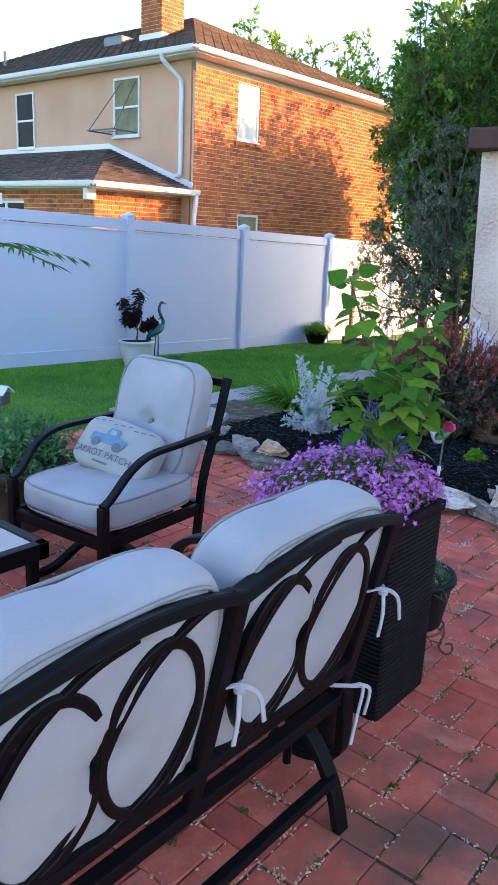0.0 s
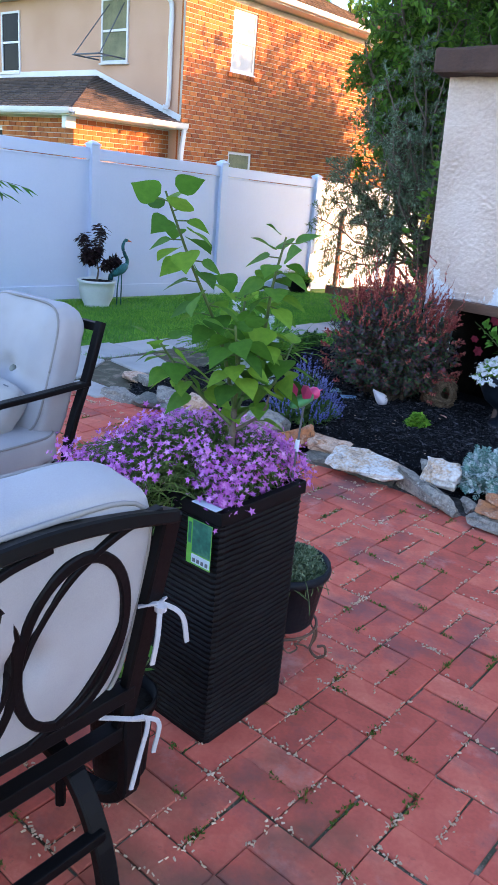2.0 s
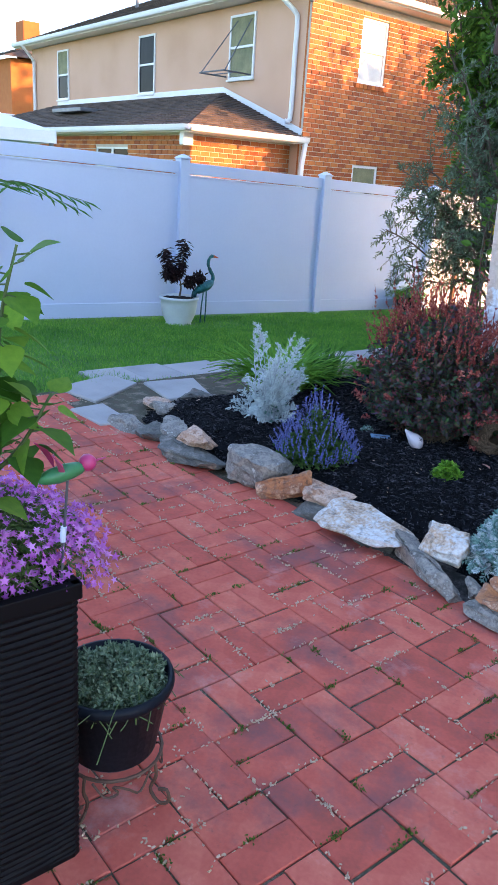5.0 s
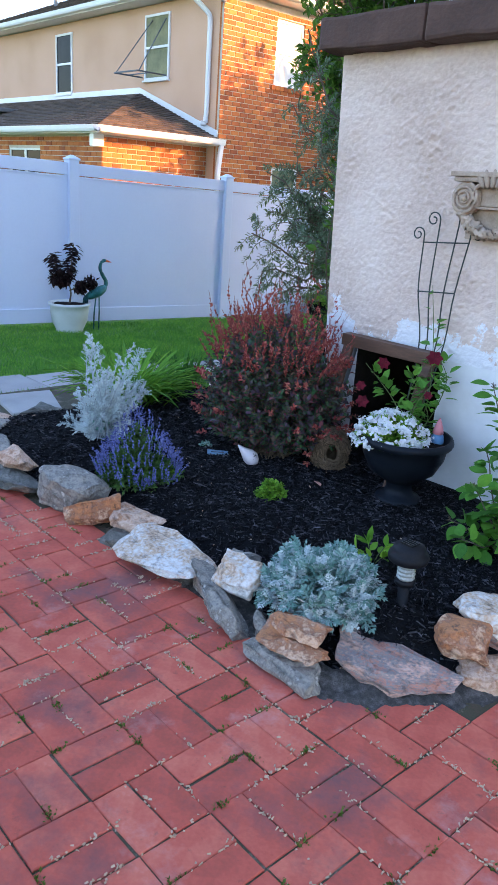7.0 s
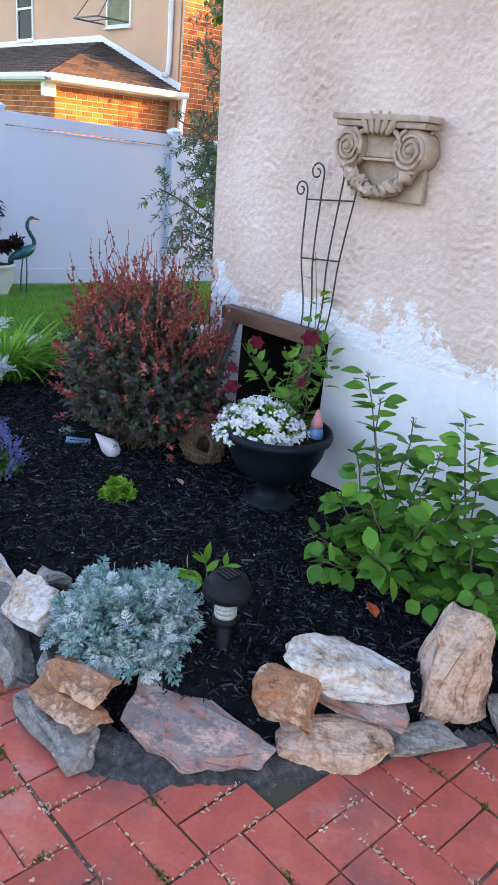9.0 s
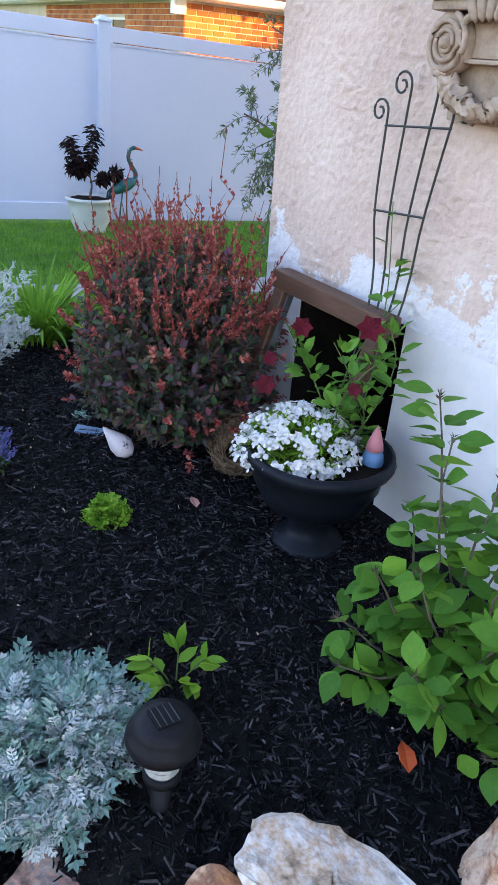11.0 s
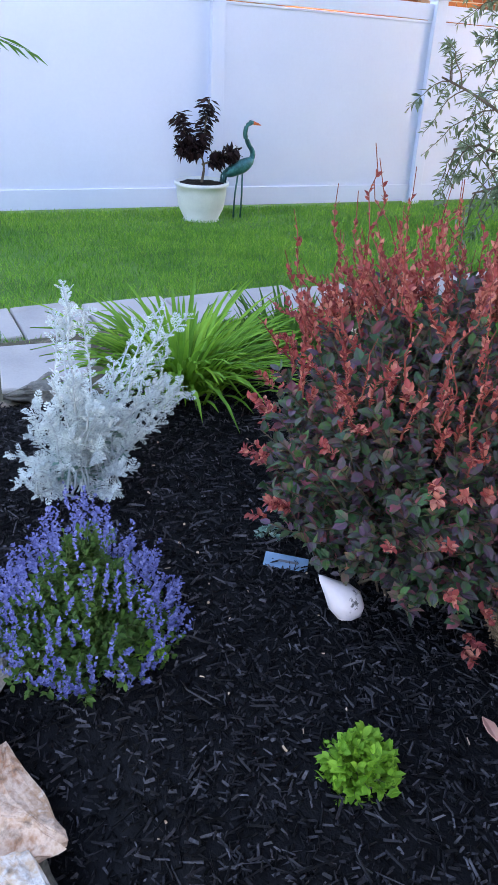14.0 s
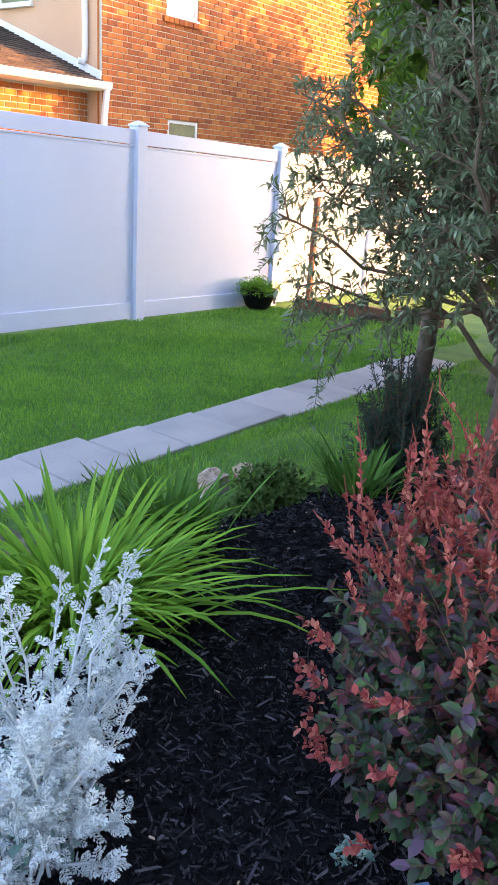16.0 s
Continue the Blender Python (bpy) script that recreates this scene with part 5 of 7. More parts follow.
# carved capital on the wall
CARVED = mat("carved_stone", [(0.24, 0.17, 0.12), (0.38, 0.28, 0.21), (0.48, 0.37, 0.29)], 0.9, 12, 90, 0.4, 0.004)
capital = thing("wall_capital", pose(-1.52, WALL_Y - 0.014, 1.578) @ Matrix.Scale(0.93, 4), "carved beige classical capital hung on the stucco wall", "wall ornament")
part("abacus", box((-0.225, -0.10, -0.022), (0.225, 0, 0.0), 0.005), CARVED, capital)
part("moulding", box((-0.21, -0.09, -0.045), (0.21, 0, -0.0225), 0.008), CARVED, capital)
part("backplate", box((-0.15, -0.025, -0.30), (0.19, 0, -0.046), 0.006), CARVED, capital)
part("panel", box((-0.115, -0.05, -0.15), (0.115, -0.0255, -0.06), 0.01), CARVED, capital)
part("shelf", box((-0.11, -0.065, -0.162), (0.11, -0.0255, -0.1505), 0.004), CARVED, capital)
for s in (-1, 1):
    cxv, czv = s * 0.148, -0.118
    put(part("drum", lathe([(0, 0.074), (0.066, 0.074), (0.074, 0.068), (0.078, 0.05), (0.07, 0.03), (0.078, 0.0), (0, 0.0)], 32), CARVED, capital, "", True), pose(cxv, 0.0, czv, 90))
    turns = [(cxv + s * (0.072 - 0.0215 * a / 6.283) * math.cos(a + 1.9), -0.078, czv + (0.072 - 0.0215 * a / 6.283) * math.sin(a + 1.9)) for a in [q * 0.26 for q in range(66)]]
    part("volute", bar(turns, 0.0085, 8, 0.005), CARVED, capital, "", True)
    put(part("eye", lathe([(0, 0.02), (0.012, 0.016), (0.016, 0.0)], 12), CARVED, capital, "", True), pose(cxv, -0.074, czv, 90))
    part("side_leaf", bar(smooth_curve([(s * 0.05, -0.075, -0.05), (s * 0.085, -0.08, -0.065), (s * 0.10, -0.08, -0.10), (s * 0.085, -0.078, -0.125)], 14), 0.012, 8, 0.006), CARVED, capital, "", True)
gar = smooth_curve([(-0.15, -0.05, -0.19), (-0.09, -0.06, -0.245), (0, -0.065, -0.27), (0.09, -0.06, -0.245), (0.15, -0.05, -0.19)], 12)
rs = random.Random(5)
for p in gar:
    bm = bmesh.new()
    bmesh.ops.create_icosphere(bm, subdivisions=2, radius=rs.uniform(0.022, 0.032))
    bmesh.ops.subdivide_edges(bm, edges=list(bm.edges), cuts=1)
    for vtx in bm.verts:
        vtx.co += noise.noise_vector(vtx.co * 55 + p * 29) * 0.020 + noise.noise_vector(vtx.co * 130 + p * 17) * 0.006
    put(part("garland", bm, CARVED, capital, "", True), Matrix.Translation(p))
for k in range(5):
    bm = lathe([(0, 0), (0.012, 0.015), (0.014, 0.05), (0.006, 0.085), (0, 0.09)], 8)
    put(part("leaf", bm, CARVED, capital, "", True), pose((k - 2) * 0.02, -0.09, -0.075, 0, (k - 2) * 16, 0))

# leaning wooden frame before the opening
wf = thing("cellar_hatch", pose(0, 0, 0), "brown wooden hatch frame leaning before the wall opening", "hatch")
top0, top1 = Vector((-2.235, 5.275, 0.755)), Vector((-1.665, 5.275, 0.755))
lean = Vector((0, -0.20, -0.63)).normalized()
for nm, a, b2 in (("head", top0, top1), ):
    part(nm, box((a.x, a.y - 0.045, a.z - 0.035), (b2.x, b2.y + 0.02, b2.z + 0.025), 0.004), WOOD, wf)
for xx in (-2.225, -1.735):
    part("leg", flat_bar([Vector((xx + 0.03, 5.25, 0.72)), Vector((xx + 0.03, 5.25, 0.72)) + lean * 0.64], 0.028, 0.018, (1, 0, 0)), WOOD, wf)
part("inner_strip", flat_bar([Vector((-2.16, 5.262, 0.72)), Vector((-2.16, 5.262, 0.72)) + lean * 0.62], 0.004, 0.012, (1, 0, 0)), GREYMETAL, wf)

# ---- border stones ----
STONES = {
    "grey": mat("grey_stone", [(0.05, 0.048, 0.045), (0.32, 0.285, 0.24), (0.17, 0.155, 0.135), (0.58, 0.54, 0.48)], 0.9, 18, 90, 0.8, 0.008),
    "slate": mat("dark_slate_stone", [(0.05, 0.05, 0.042), (0.13, 0.125, 0.105), (0.24, 0.22, 0.19)], 0.85, 10, 80, 0.8, 0.008, stretch=(1, 1, 6)),
    "tan": mat("tan_stone", [(0.07, 0.05, 0.04), (0.40, 0.20, 0.11), (0.60, 0.42, 0.31), (0.42, 0.24, 0.14), (0.72, 0.62, 0.53)], 0.9, 11, 80, 0.7, 0.008),
    "orange": mat("orange_stone", [(0.08, 0.05, 0.04), (0.50, 0.20, 0.08), (0.30, 0.13, 0.07), (0.64, 0.40, 0.25), (0.36, 0.30, 0.27)], 0.9, 11, 80, 0.7, 0.008),
    "white": mat("pale_stone", [(0.10, 0.085, 0.07), (0.52, 0.36, 0.24), (0.64, 0.60, 0.55), (0.74, 0.72, 0.69)], 0.9, 10, 80, 0.6, 0.008),
    "pink": mat("pink_brown_stone", [(0.06, 0.05, 0.05), (0.46, 0.20, 0.14), (0.22, 0.20, 0.19), (0.60, 0.34, 0.25), (0.50, 0.43, 0.38)], 0.9, 9, 80, 0.7, 0.008, stretch=(1, 1, 4)),
}

for m_ in STONES.values():
    weather(m_, 30, 0.52, 0.66, (0.045, 0.04, 0.036), 0.55)
    weather(m_, 11, 0.56, 0.70, (0.60, 0.50, 0.42), 0.35)


def stone(x, y, z, l, w, h, turn, kind, seed, tip=(0, 0), points=15, blocky=0.92):
    """An angular fieldstone resting at z."""
    r = random.Random(seed)
    bm = bmesh.new()
    for _ in range(points):
        p = Vector((r.uniform(-1, 1), r.uniform(-1, 1), r.uniform(-1, 1)))
        mx = max(abs(p.x), abs(p.y), abs(p.z))
        p = p / (mx ** blocky)
        bm.verts.new((p.x * l / 2, p.y * w / 2, p.z * h / 2))
    out = bmesh.ops.convex_hull(bm, input=list(bm.verts))
    bmesh.ops.delete(bm, geom=[g for g in out["geom_interior"] if isinstance(g, bmesh.types.BMVert)], context="VERTS")
    bmesh.ops.bevel(bm, geom=list(bm.edges), offset=min(l, w, h) * 0.07, segments=2, affect="EDGES", clamp_overlap=True)
    bmesh.ops.triangulate(bm, faces=list(bm.faces))
    bmesh.ops.subdivide_edges(bm, edges=[e for e in bm.edges if e.calc_length() > 0.03], cuts=2, use_grid_fill=True)
    bmesh.ops.subdivide_edges(bm, edges=[e for e in bm.edges if e.calc_length() > 0.02], cuts=1, use_grid_fill=True)
    for v in bm.verts:
        v.co += noise.noise_vector(v.co * 16 + Vector((seed, 0, 0))) * 0.013 + noise.noise_vector(v.co * 44 + Vector((seed, 5, 0))) * 0.0055
        layer = math.sin(v.co.z * 190 + seed + 3 * noise.noise(v.co * 12)) * 0.0028
        v.co.x += layer
        v.co.y += layer
    rot = Euler((radians(tip[0]), radians(tip[1]), radians(turn))).to_matrix()
    bmesh.ops.rotate(bm, matrix=rot, verts=bm.verts)
    low = min(v.co.z for v in bm.verts)
    bmesh.ops.translate(bm, vec=(0, 0, -low), verts=bm.verts)
    words = {"grey": "rough grey fieldstone edging the flower bed", "slate": "dark layered slate edging the flower bed", "tan": "tan fieldstone edging the flower bed", "orange": "rusty orange fieldstone in the bed's border",
             "white": "pale flat stone in the bed's border", "pink": "pink-brown streaked stone in the bed's border"}[kind]
    ob = part("border_stone", bm, STONES[kind], None, "", False)
    ob.location = (x, y, z)
    return tagged(ob, words, "stone", "stones round the flower bed")


stone(-3.66, 3.76, -0.02, 0.30, 0.16, 0.07, 10, "grey", 1)
stone(-3.46, 3.78, -0.02, 0.24, 0.16, 0.08, -12, "slate", 2)
stone(-3.92, 4.12, -0.02, 0.26, 0.2, 0.08, 30, "tan", 3)
stone(-3.95, 4.42, -0.02, 0.28, 0.18, 0.09, 70, "slate", 31)
stone(-3.74, 4.05, 0.03, 0.24, 0.14, 0.07, -10, "grey", 4)
stone(-3.34, 3.86, 0.04, 0.28, 0.13, 0.07, -18, "grey", 5)
stone(-3.04, 3.75, -0.02, 0.56, 0.16, 0.09, 8, "slate", 6)
stone(-3.05, 3.84, 0.065, 0.22, 0.14, 0.09, 14, "tan", 7)
stone(-2.62, 3.90, -0.02, 0.34, 0.26, 0.20, 15, "grey", 8, (8, 0), 22, 0.5)
stone(-2.38, 3.88, -0.02, 0.30, 0.12, 0.13, 34, "orange", 9, (0, -14))
stone(-2.14, 3.90, -0.02, 0.26, 0.18, 0.07, 10, "slate", 10)
stone(-2.16, 3.93, 0.045, 0.26, 0.16, 0.06, 14, "tan", 11)
stone(-1.86, 3.89, 0.03, 0.44, 0.25, 0.055, 14, "white", 12, (3, 0), 20, 1.0)
stone(-1.86, 3.90, -0.02, 0.3, 0.16, 0.06, 14, "slate", 13)
stone(-1.505, 3.86, -0.02, 0.42, 0.14, 0.11, -18, "grey", 14, (0, 4), 16, 0.9)
stone(-1.49, 3.93, 0.07, 0.19, 0.15, 0.10, 20, "white", 15, (12, 0))
stone(-1.60, 4.06, 0.07, 0.12, 0.08, 0.06, 40, "grey", 16)
stone(-1.30, 3.87, 0.01, 0.09, 0.07, 0.055, 5, "grey", 17)
stone(-1.10, 3.80, -0.02, 0.30, 0.15, 0.07, -8, "grey", 18, (0, 0), 18, 1.0)
stone(-1.115, 3.83, 0.045, 0.25, 0.13, 0.05, -2, "orange", 19, (0, 0), 18, 1.0)
stone(-1.125, 3.875, 0.09, 0.19, 0.13, 0.055, 12, "orange", 20, (0, 0), 18, 1.0)
stone(-0.88, 4.05, 0.0, 0.44, 0.22, 0.07, 14, "pink", 21, (12, 5), 14, 0.95)
stone(-0.76, 4.25, 0.06, 0.17, 0.13, 0.12, 30, "orange", 22, (0, 0), 60, 0.12)
stone(-0.635, 4.32, -0.02, 0.30, 0.16, 0.08, 40, "tan", 23, (0, 0), 18, 1.0)
stone(-0.645, 4.41, 0.065, 0.26, 0.15, 0.055, 44, "pink", 24)
stone(-0.70, 4.43, 0.115, 0.33, 0.17, 0.10, 42, "white", 25, (0, 0), 18, 1.0)
stone(-0.57, 4.69, -0.02, 0.24, 0.18, 0.32, 50, "tan", 26, (-10, 0), 18, 0.6)
stone(-0.50, 4.52, -0.02, 0.2, 0.12, 0.10, 60, "grey", 27)
stone(-0.36, 4.82, 0.0, 0.24, 0.16, 0.15, 70, "grey", 28)
stone(-0.30, 5.05, 0.0, 0.24, 0.18, 0.2, 85, "tan", 29)
for sx, sy, sd in ((-4.13, 6.0, 32), (-4.10, 6.18, 33)):
    stone(sx, sy, lawn_z(sx, sy) - 0.02, 0.17, 0.10, 0.16, 60 + sd, "white", sd)

# ---- small things on the bed ----
WHITE_SHELL = mat("white_shell", [(0.58, 0.52, 0.54), (0.70, 0.64, 0.66)], 0.6, 12, 80, 0.2, 0.002)
weather(WHITE_SHELL, 17, 0.56, 0.60, (0.03, 0.025, 0.03), 0.9)
bm = lathe([(0, 0), (0.022, 0.012), (0.036, 0.035), (0.034, 0.06), (0.02, 0.085), (0.007, 0.115), (0, 0.125)], 16)
for v in bm.verts:
    v.co.x *= 0.85
    v.co *= 1.15
    v.co += noise.noise_vector(v.co * 30) * 0.004
shell = tagged(part("white_shell", bm, WHITE_SHELL, None, "", True), "smooth white shell-like stone lying on the mulch", "ornament")
shell.matrix_world = pose(-2.30, 4.76, 0.134, 24, -42, 20)
TAGBLUE = mat("blue_plant_tag", [(0.12, 0.25, 0.38), (0.2, 0.34, 0.48)], 0.5, 20, 80, 0.05, 0.001)
tag_ = tagged(part("plant_tag", box((-0.055, -0.022, -0.003), (0.055, 0.022, 0.003), 0.002), TAGBLUE), "pale blue plant tag lying on the mulch", "plant tag")
tag_.matrix_world = pose(-2.54, 4.70, 0.132, 12, 4, 54)
part("print_bar", box((-0.02, -0.004, 0.0032), (0.03, 0.003, 0.0042)), GREYINK, tag_)
PETAL = mat("pink_petal", [(0.5, 0.22, 0.16), (0.62, 0.32, 0.25)], 0.7, 20, 80, 0.1, 0.001)
REDLEAF = mat("orange_red_leaf", [(0.55, 0.06, 0.015), (0.7, 0.12, 0.03)], 0.6, 20, 80, 0.1, 0.001)
for nm, mt, px, py, sz, rot, lab_ in (("fallen_petal", PETAL, -1.925, 4.805, 0.055, 80, "pink fallen petal on the mulch"), ("fallen_leaf", REDLEAF, -0.865, 4.735, 0.075, 60, "orange-red fallen leaf on the mulch")):
    v, f = strewn(OVAL, [(0, -sz / 2, 0)], [(0, 1, 0.05)], [(0.2, 0, 1)], sz)
    ob = tagged(part_np(nm, v, f, mt), lab_, "leaf")
    ob.modifiers.new("thick", "SOLIDIFY").thickness = 0.002
    ob.matrix_world = pose(px, py, mulch_z(px, py) + 0.014, 8, 6, rot)

# woven nest house
NEST = mat("dry_twigs", [(0.06, 0.038, 0.022), (0.15, 0.10, 0.06), (0.28, 0.19, 0.12)], 0.9, 20, 90, 0.5, 0.003, 0, "island", 0.7)
nest = thing("woven_birdhouse", pose(-2.09, 5.06, 0.12, 0, 0, 0), "brown woven twig birdhouse lying on the mulch", "birdhouse")
rng = np.random.default_rng(6)
k = 1500
dirs = unit(rng.normal(size=(k, 3)))
hole = unit(np.array([0.66, -0.66, 0.10]))
keep_ = (dirs @ hole) < 0.94
dirs = dirs[keep_]
rad = np.array([0.085, 0.085, 0.11])
base = dirs * rad * rng.uniform(0.9, 1.04, (len(dirs), 1)) + np.array([0, 0, 0.10])
tang = unit(np.cross(dirs, 0.3 * hole + rng.normal(0, 0.8, dirs.shape)))
ln = rng.uniform(0.03, 0.07, (len(dirs), 1))
tw = np.stack([base - tang * ln, base + dirs * 0.006, base + tang * ln], 1)
ctr = np.array([0, 0, 0.10])
clear = ((unit((tw[:, 0] - ctr) / rad) @ hole) < 0.93) & ((unit((tw[:, 2] - ctr) / rad) @ hole) < 0.93)
tw = tw[clear]
v, f = tube_np(tw, 0.0022, 0.0016, 4)
part_np("twig_mass", v, f, NEST, nest)
bm = bmesh.new()
bmesh.ops.create_icosphere(bm, subdivisions=3, radius=1.0)
bmesh.ops.delete(bm, geom=[q for q in bm.verts if q.co.normalized() @ Vector(hole) > 0.96], context="VERTS")
for q in bm.verts:
    q.co = Vector((q.co.x * 0.082, q.co.y * 0.082, q.co.z * 0.105 + 0.10)) + noise.noise_vector(q.co * 6) * 0.005
part("lining", bm, NEST, nest)

# solar path light
LAMPBLK = mat("black_lamp_plastic", [(0.006, 0.0065, 0.008), (0.016, 0.017, 0.02)], 0.5, 15, 120, 0.25, 0.001, spec=0.12)
CLEARISH = mat("ribbed_lamp_lens", [(0.20, 0.22, 0.2), (0.34, 0.36, 0.33)], 0.25, 15, 90, 0.1, 0.001)
lamp = thing("path_light", pose(-1.0, 4.245, 0.02), "black solar path light staked in the mulch", "garden light")
part("stake", lathe([(0, -0.08), (0.012, -0.02), (0.018, 0.0), (0.02, 0.20), (0.0, 0.20)], 14), LAMPBLK, lamp, "", True)
part("collar", lathe([(0, 0.195), (0.034, 0.195), (0.036, 0.21), (0.03, 0.215), (0, 0.215)], 20), LAMPBLK, lamp, "", True)
bm = lathe([(0.028, 0.215)] + [(0.028 + 0.004 * (q % 2), 0.215 + 0.007 * q) for q in range(9)] + [(0.028, 0.278)], 20)
part("lens", bm, CLEARISH, lamp)
hd = part("head", lathe([(0, 0.276), (0.05, 0.276), (0.066, 0.285), (0.069, 0.298), (0.066, 0.31), (0.058, 0.316), (0.057, 0.324), (0.052, 0.335), (0.03, 0.343), (0.0, 0.345)], 36), LAMPBLK, lamp, "", True)
part("solar_panel", box((-0.024, -0.024, 0.343), (0.024, 0.024, 0.3475), 0.002), GLASS, hd, "square dark solar cell")
for q in range(4):
    part("cell_line", box((-0.022, -0.018 + q * 0.012, 0.3476), (0.022, -0.0172 + q * 0.012, 0.348)), GREYMETAL, hd)

# garden figure in the urn: a plain gnome shape
GN = mat("painted_gnome", [(0.10, 0.25, 0.45), (0.16, 0.34, 0.55)], 0.5, 10, 60, 0.05, 0.001)
HATP = mat("pink_hat", [(0.55, 0.16, 0.18), (0.66, 0.24, 0.25)], 0.5, 10, 60, 0.05, 0.001)
gn = part("gnome_figure", lathe([(0, 0), (0.028, 0), (0.032, 0.02), (0.028, 0.045), (0.022, 0.055), (0.026, 0.058), (0.022, 0.078), (0.01, 0.113), (0.0, 0.133)], 16), GN, None, "", True)
tagged(gn, "small blue figure with a pink cone hat in the urn", "figurine")
gn.location = (UX + 0.085, UY + 0.125, 0.39)
gn.data.materials.append(HATP)
for q in gn.data.polygons:
    q.material_index = 1 if q.center.z > 0.056 else 0

# heron figure by the fence
TEAL = mat("teal_metal", [(0.004, 0.04, 0.05), (0.01, 0.11, 0.12), (0.03, 0.26, 0.26)], 0.4, 8, 60, 0.2, 0.002, 0.4)
hz = lawn_z(-7.6, 7.02)
bm = bmesh.new()


def merge(dst, src):
    me = bpy.data.meshes.new("tmp")
    src.to_mesh(me)
    src.free()
    dst.from_mesh(me)
    bpy.data.meshes.remove(me)


for dy in (-0.04, 0.03):
    merge(bm, bar([(0, dy - 0.02, -0.01), (0, dy - 0.01, 0.2), (0, dy * 0.6, 0.38)], 0.008, 6))
body = bmesh.new()
bmesh.ops.create_icosphere(body, subdivisions=3, radius=1)
for q in body.verts:
    q.co = Vector((q.co.x * 0.05, q.co.y * 0.125 - (0.03 if q.co.y < 0 else 0), q.co.z * 0.06 + q.co.y * 0.045 + 0.42))
merge(bm, body)
merge(bm, bar(smooth_curve([(0, 0.08, 0.44), (0, 0.115, 0.52), (0, 0.065, 0.60), (0, 0.03, 0.67), (0, 0.045, 0.735), (0, 0.085, 0.755)], 18), 0.024, 8, 0.016))
merge(bm, bar([(0, 0.075, 0.755), (0, 0.10, 0.757), (0, 0.15, 0.745), (0, 0.185, 0.735)], 0.022, 8, 0.003))
for q in range(7):
    merge(bm, flat_bar([(0.0, -0.06 - q * 0.012, 0.42), (0.012 * (q % 3 - 1), -0.13 - q * 0.008, 0.37), (0.015 * (q % 3 - 1), -0.15 - q * 0.006, 0.31)], 0.012, 0.003, (1, 0, 0)))
heron = part("heron_statue", bm, TEAL, None, "", True)
tagged(heron, "teal metal heron statue standing by the fence", "statue")
heron.data.materials.append(REDLEAF)
for q in heron.data.polygons:
    q.material_index = 1 if q.center.y > 0.115 and q.center.z > 0.7 else 0
heron.matrix_world = pose(-7.5, 6.97, hz, 0, 0, 8) @ Matrix.Scale(1.06, 4)

# hummingbird stake in the tall planter
bird = thing("bird_stake", pose(-1.105, 2.155, 0.62), "green and pink plastic hummingbird on a stake", "garden stake")
PINK = mat("pink_plastic", [(0.45, 0.03, 0.12), (0.6, 0.06, 0.2)], 0.35, 10, 60, 0.05, 0.001)
GREENP = mat("green_plastic", [(0.02, 0.16, 0.05), (0.05, 0.26, 0.1)], 0.35, 10, 60, 0.05, 0.001)
part("stake", bar([(0, 0, 0), (0, 0.01, 0.13), (0.0, 0.02, 0.26)], 0.0028, 6), GREYMETAL, bird)
part("tube", bar([(0, 0.008, 0.135), (0, 0.011, 0.165)], 0.006, 8), LABELW, bird)
bm = bmesh.new()
bmesh.ops.create_icosphere(bm, subdivisions=2, radius=1)
for q in bm.verts:
    q.co = Vector((q.co.y * 0.017, q.co.x * 0.05 + 0.01, q.co.z * 0.017 + q.co.x * 0.006 + 0.272))
part("body", bm, GREENP, bird, "", True)
bm = bmesh.new()
bmesh.ops.create_icosphere(bm, subdivisions=2, radius=0.017, matrix=Matrix.Translation((0, 0.06, 0.284)))
part("head", bm, PINK, bird, "", True)
part("beak", bar([(0, 0.074, 0.285), (0, 0.098, 0.288)], 0.003, 6, 0.001), PINK, bird)
for s in (-1, 1):
    v, f = strewn(OVAL, [(s * 0.01, 0.0, 0.28)], [(s * 0.5, -0.35, 0.8)], [(0, 1, 0.3)], 0.06)
    w_ = part_np("wing", v, f, PINK, bird)
    w_.modifiers.new("thick", "SOLIDIFY").thickness = 0.0015

# stake light and small birdhouse ornament in the herb pot
sl = thing("stake_light", pose(-3.18, 1.87, 0.31), "small silver stake light in the herb pot", "garden light")
part("stem", bar([(0, 0, -0.02), (0, 0, 0.05)], 0.006, 8), GREYMETAL, sl)
part("glass", lathe([(0, 0.05), (0.018, 0.05), (0.018, 0.11), (0, 0.11)], 16), CLEARISH, sl, "", True)
part("cap", lathe([(0, 0.11), (0.024, 0.11), (0.024, 0.135), (0, 0.14)], 16), WHITE, sl, "", True)
bh = thing("birdhouse_ornament", pose(-3.62, 2.16, 0.33, 0, 0, 25), "small grey birdhouse ornament among the herbs", "ornament")
part("pole", bar([(0, 0, -0.02), (0, 0, 0.22)], 0.006, 8), GREYMETAL, bh)
part("box", box((-0.04, -0.04, 0.22), (0.04, 0.04, 0.28), 0.003), GREYMETAL, bh)
part("roof", box((-0.06, -0.035, -0.004), (0.06, 0.035, 0.004), 0.002, pose(0, -0.027, 0.30, 35, 0, 0)), LABELW, bh)
part("roof", box((-0.06, -0.035, -0.004), (0.06, 0.035, 0.004), 0.002, pose(0, 0.027, 0.30, -35, 0, 0)), LABELW, bh)

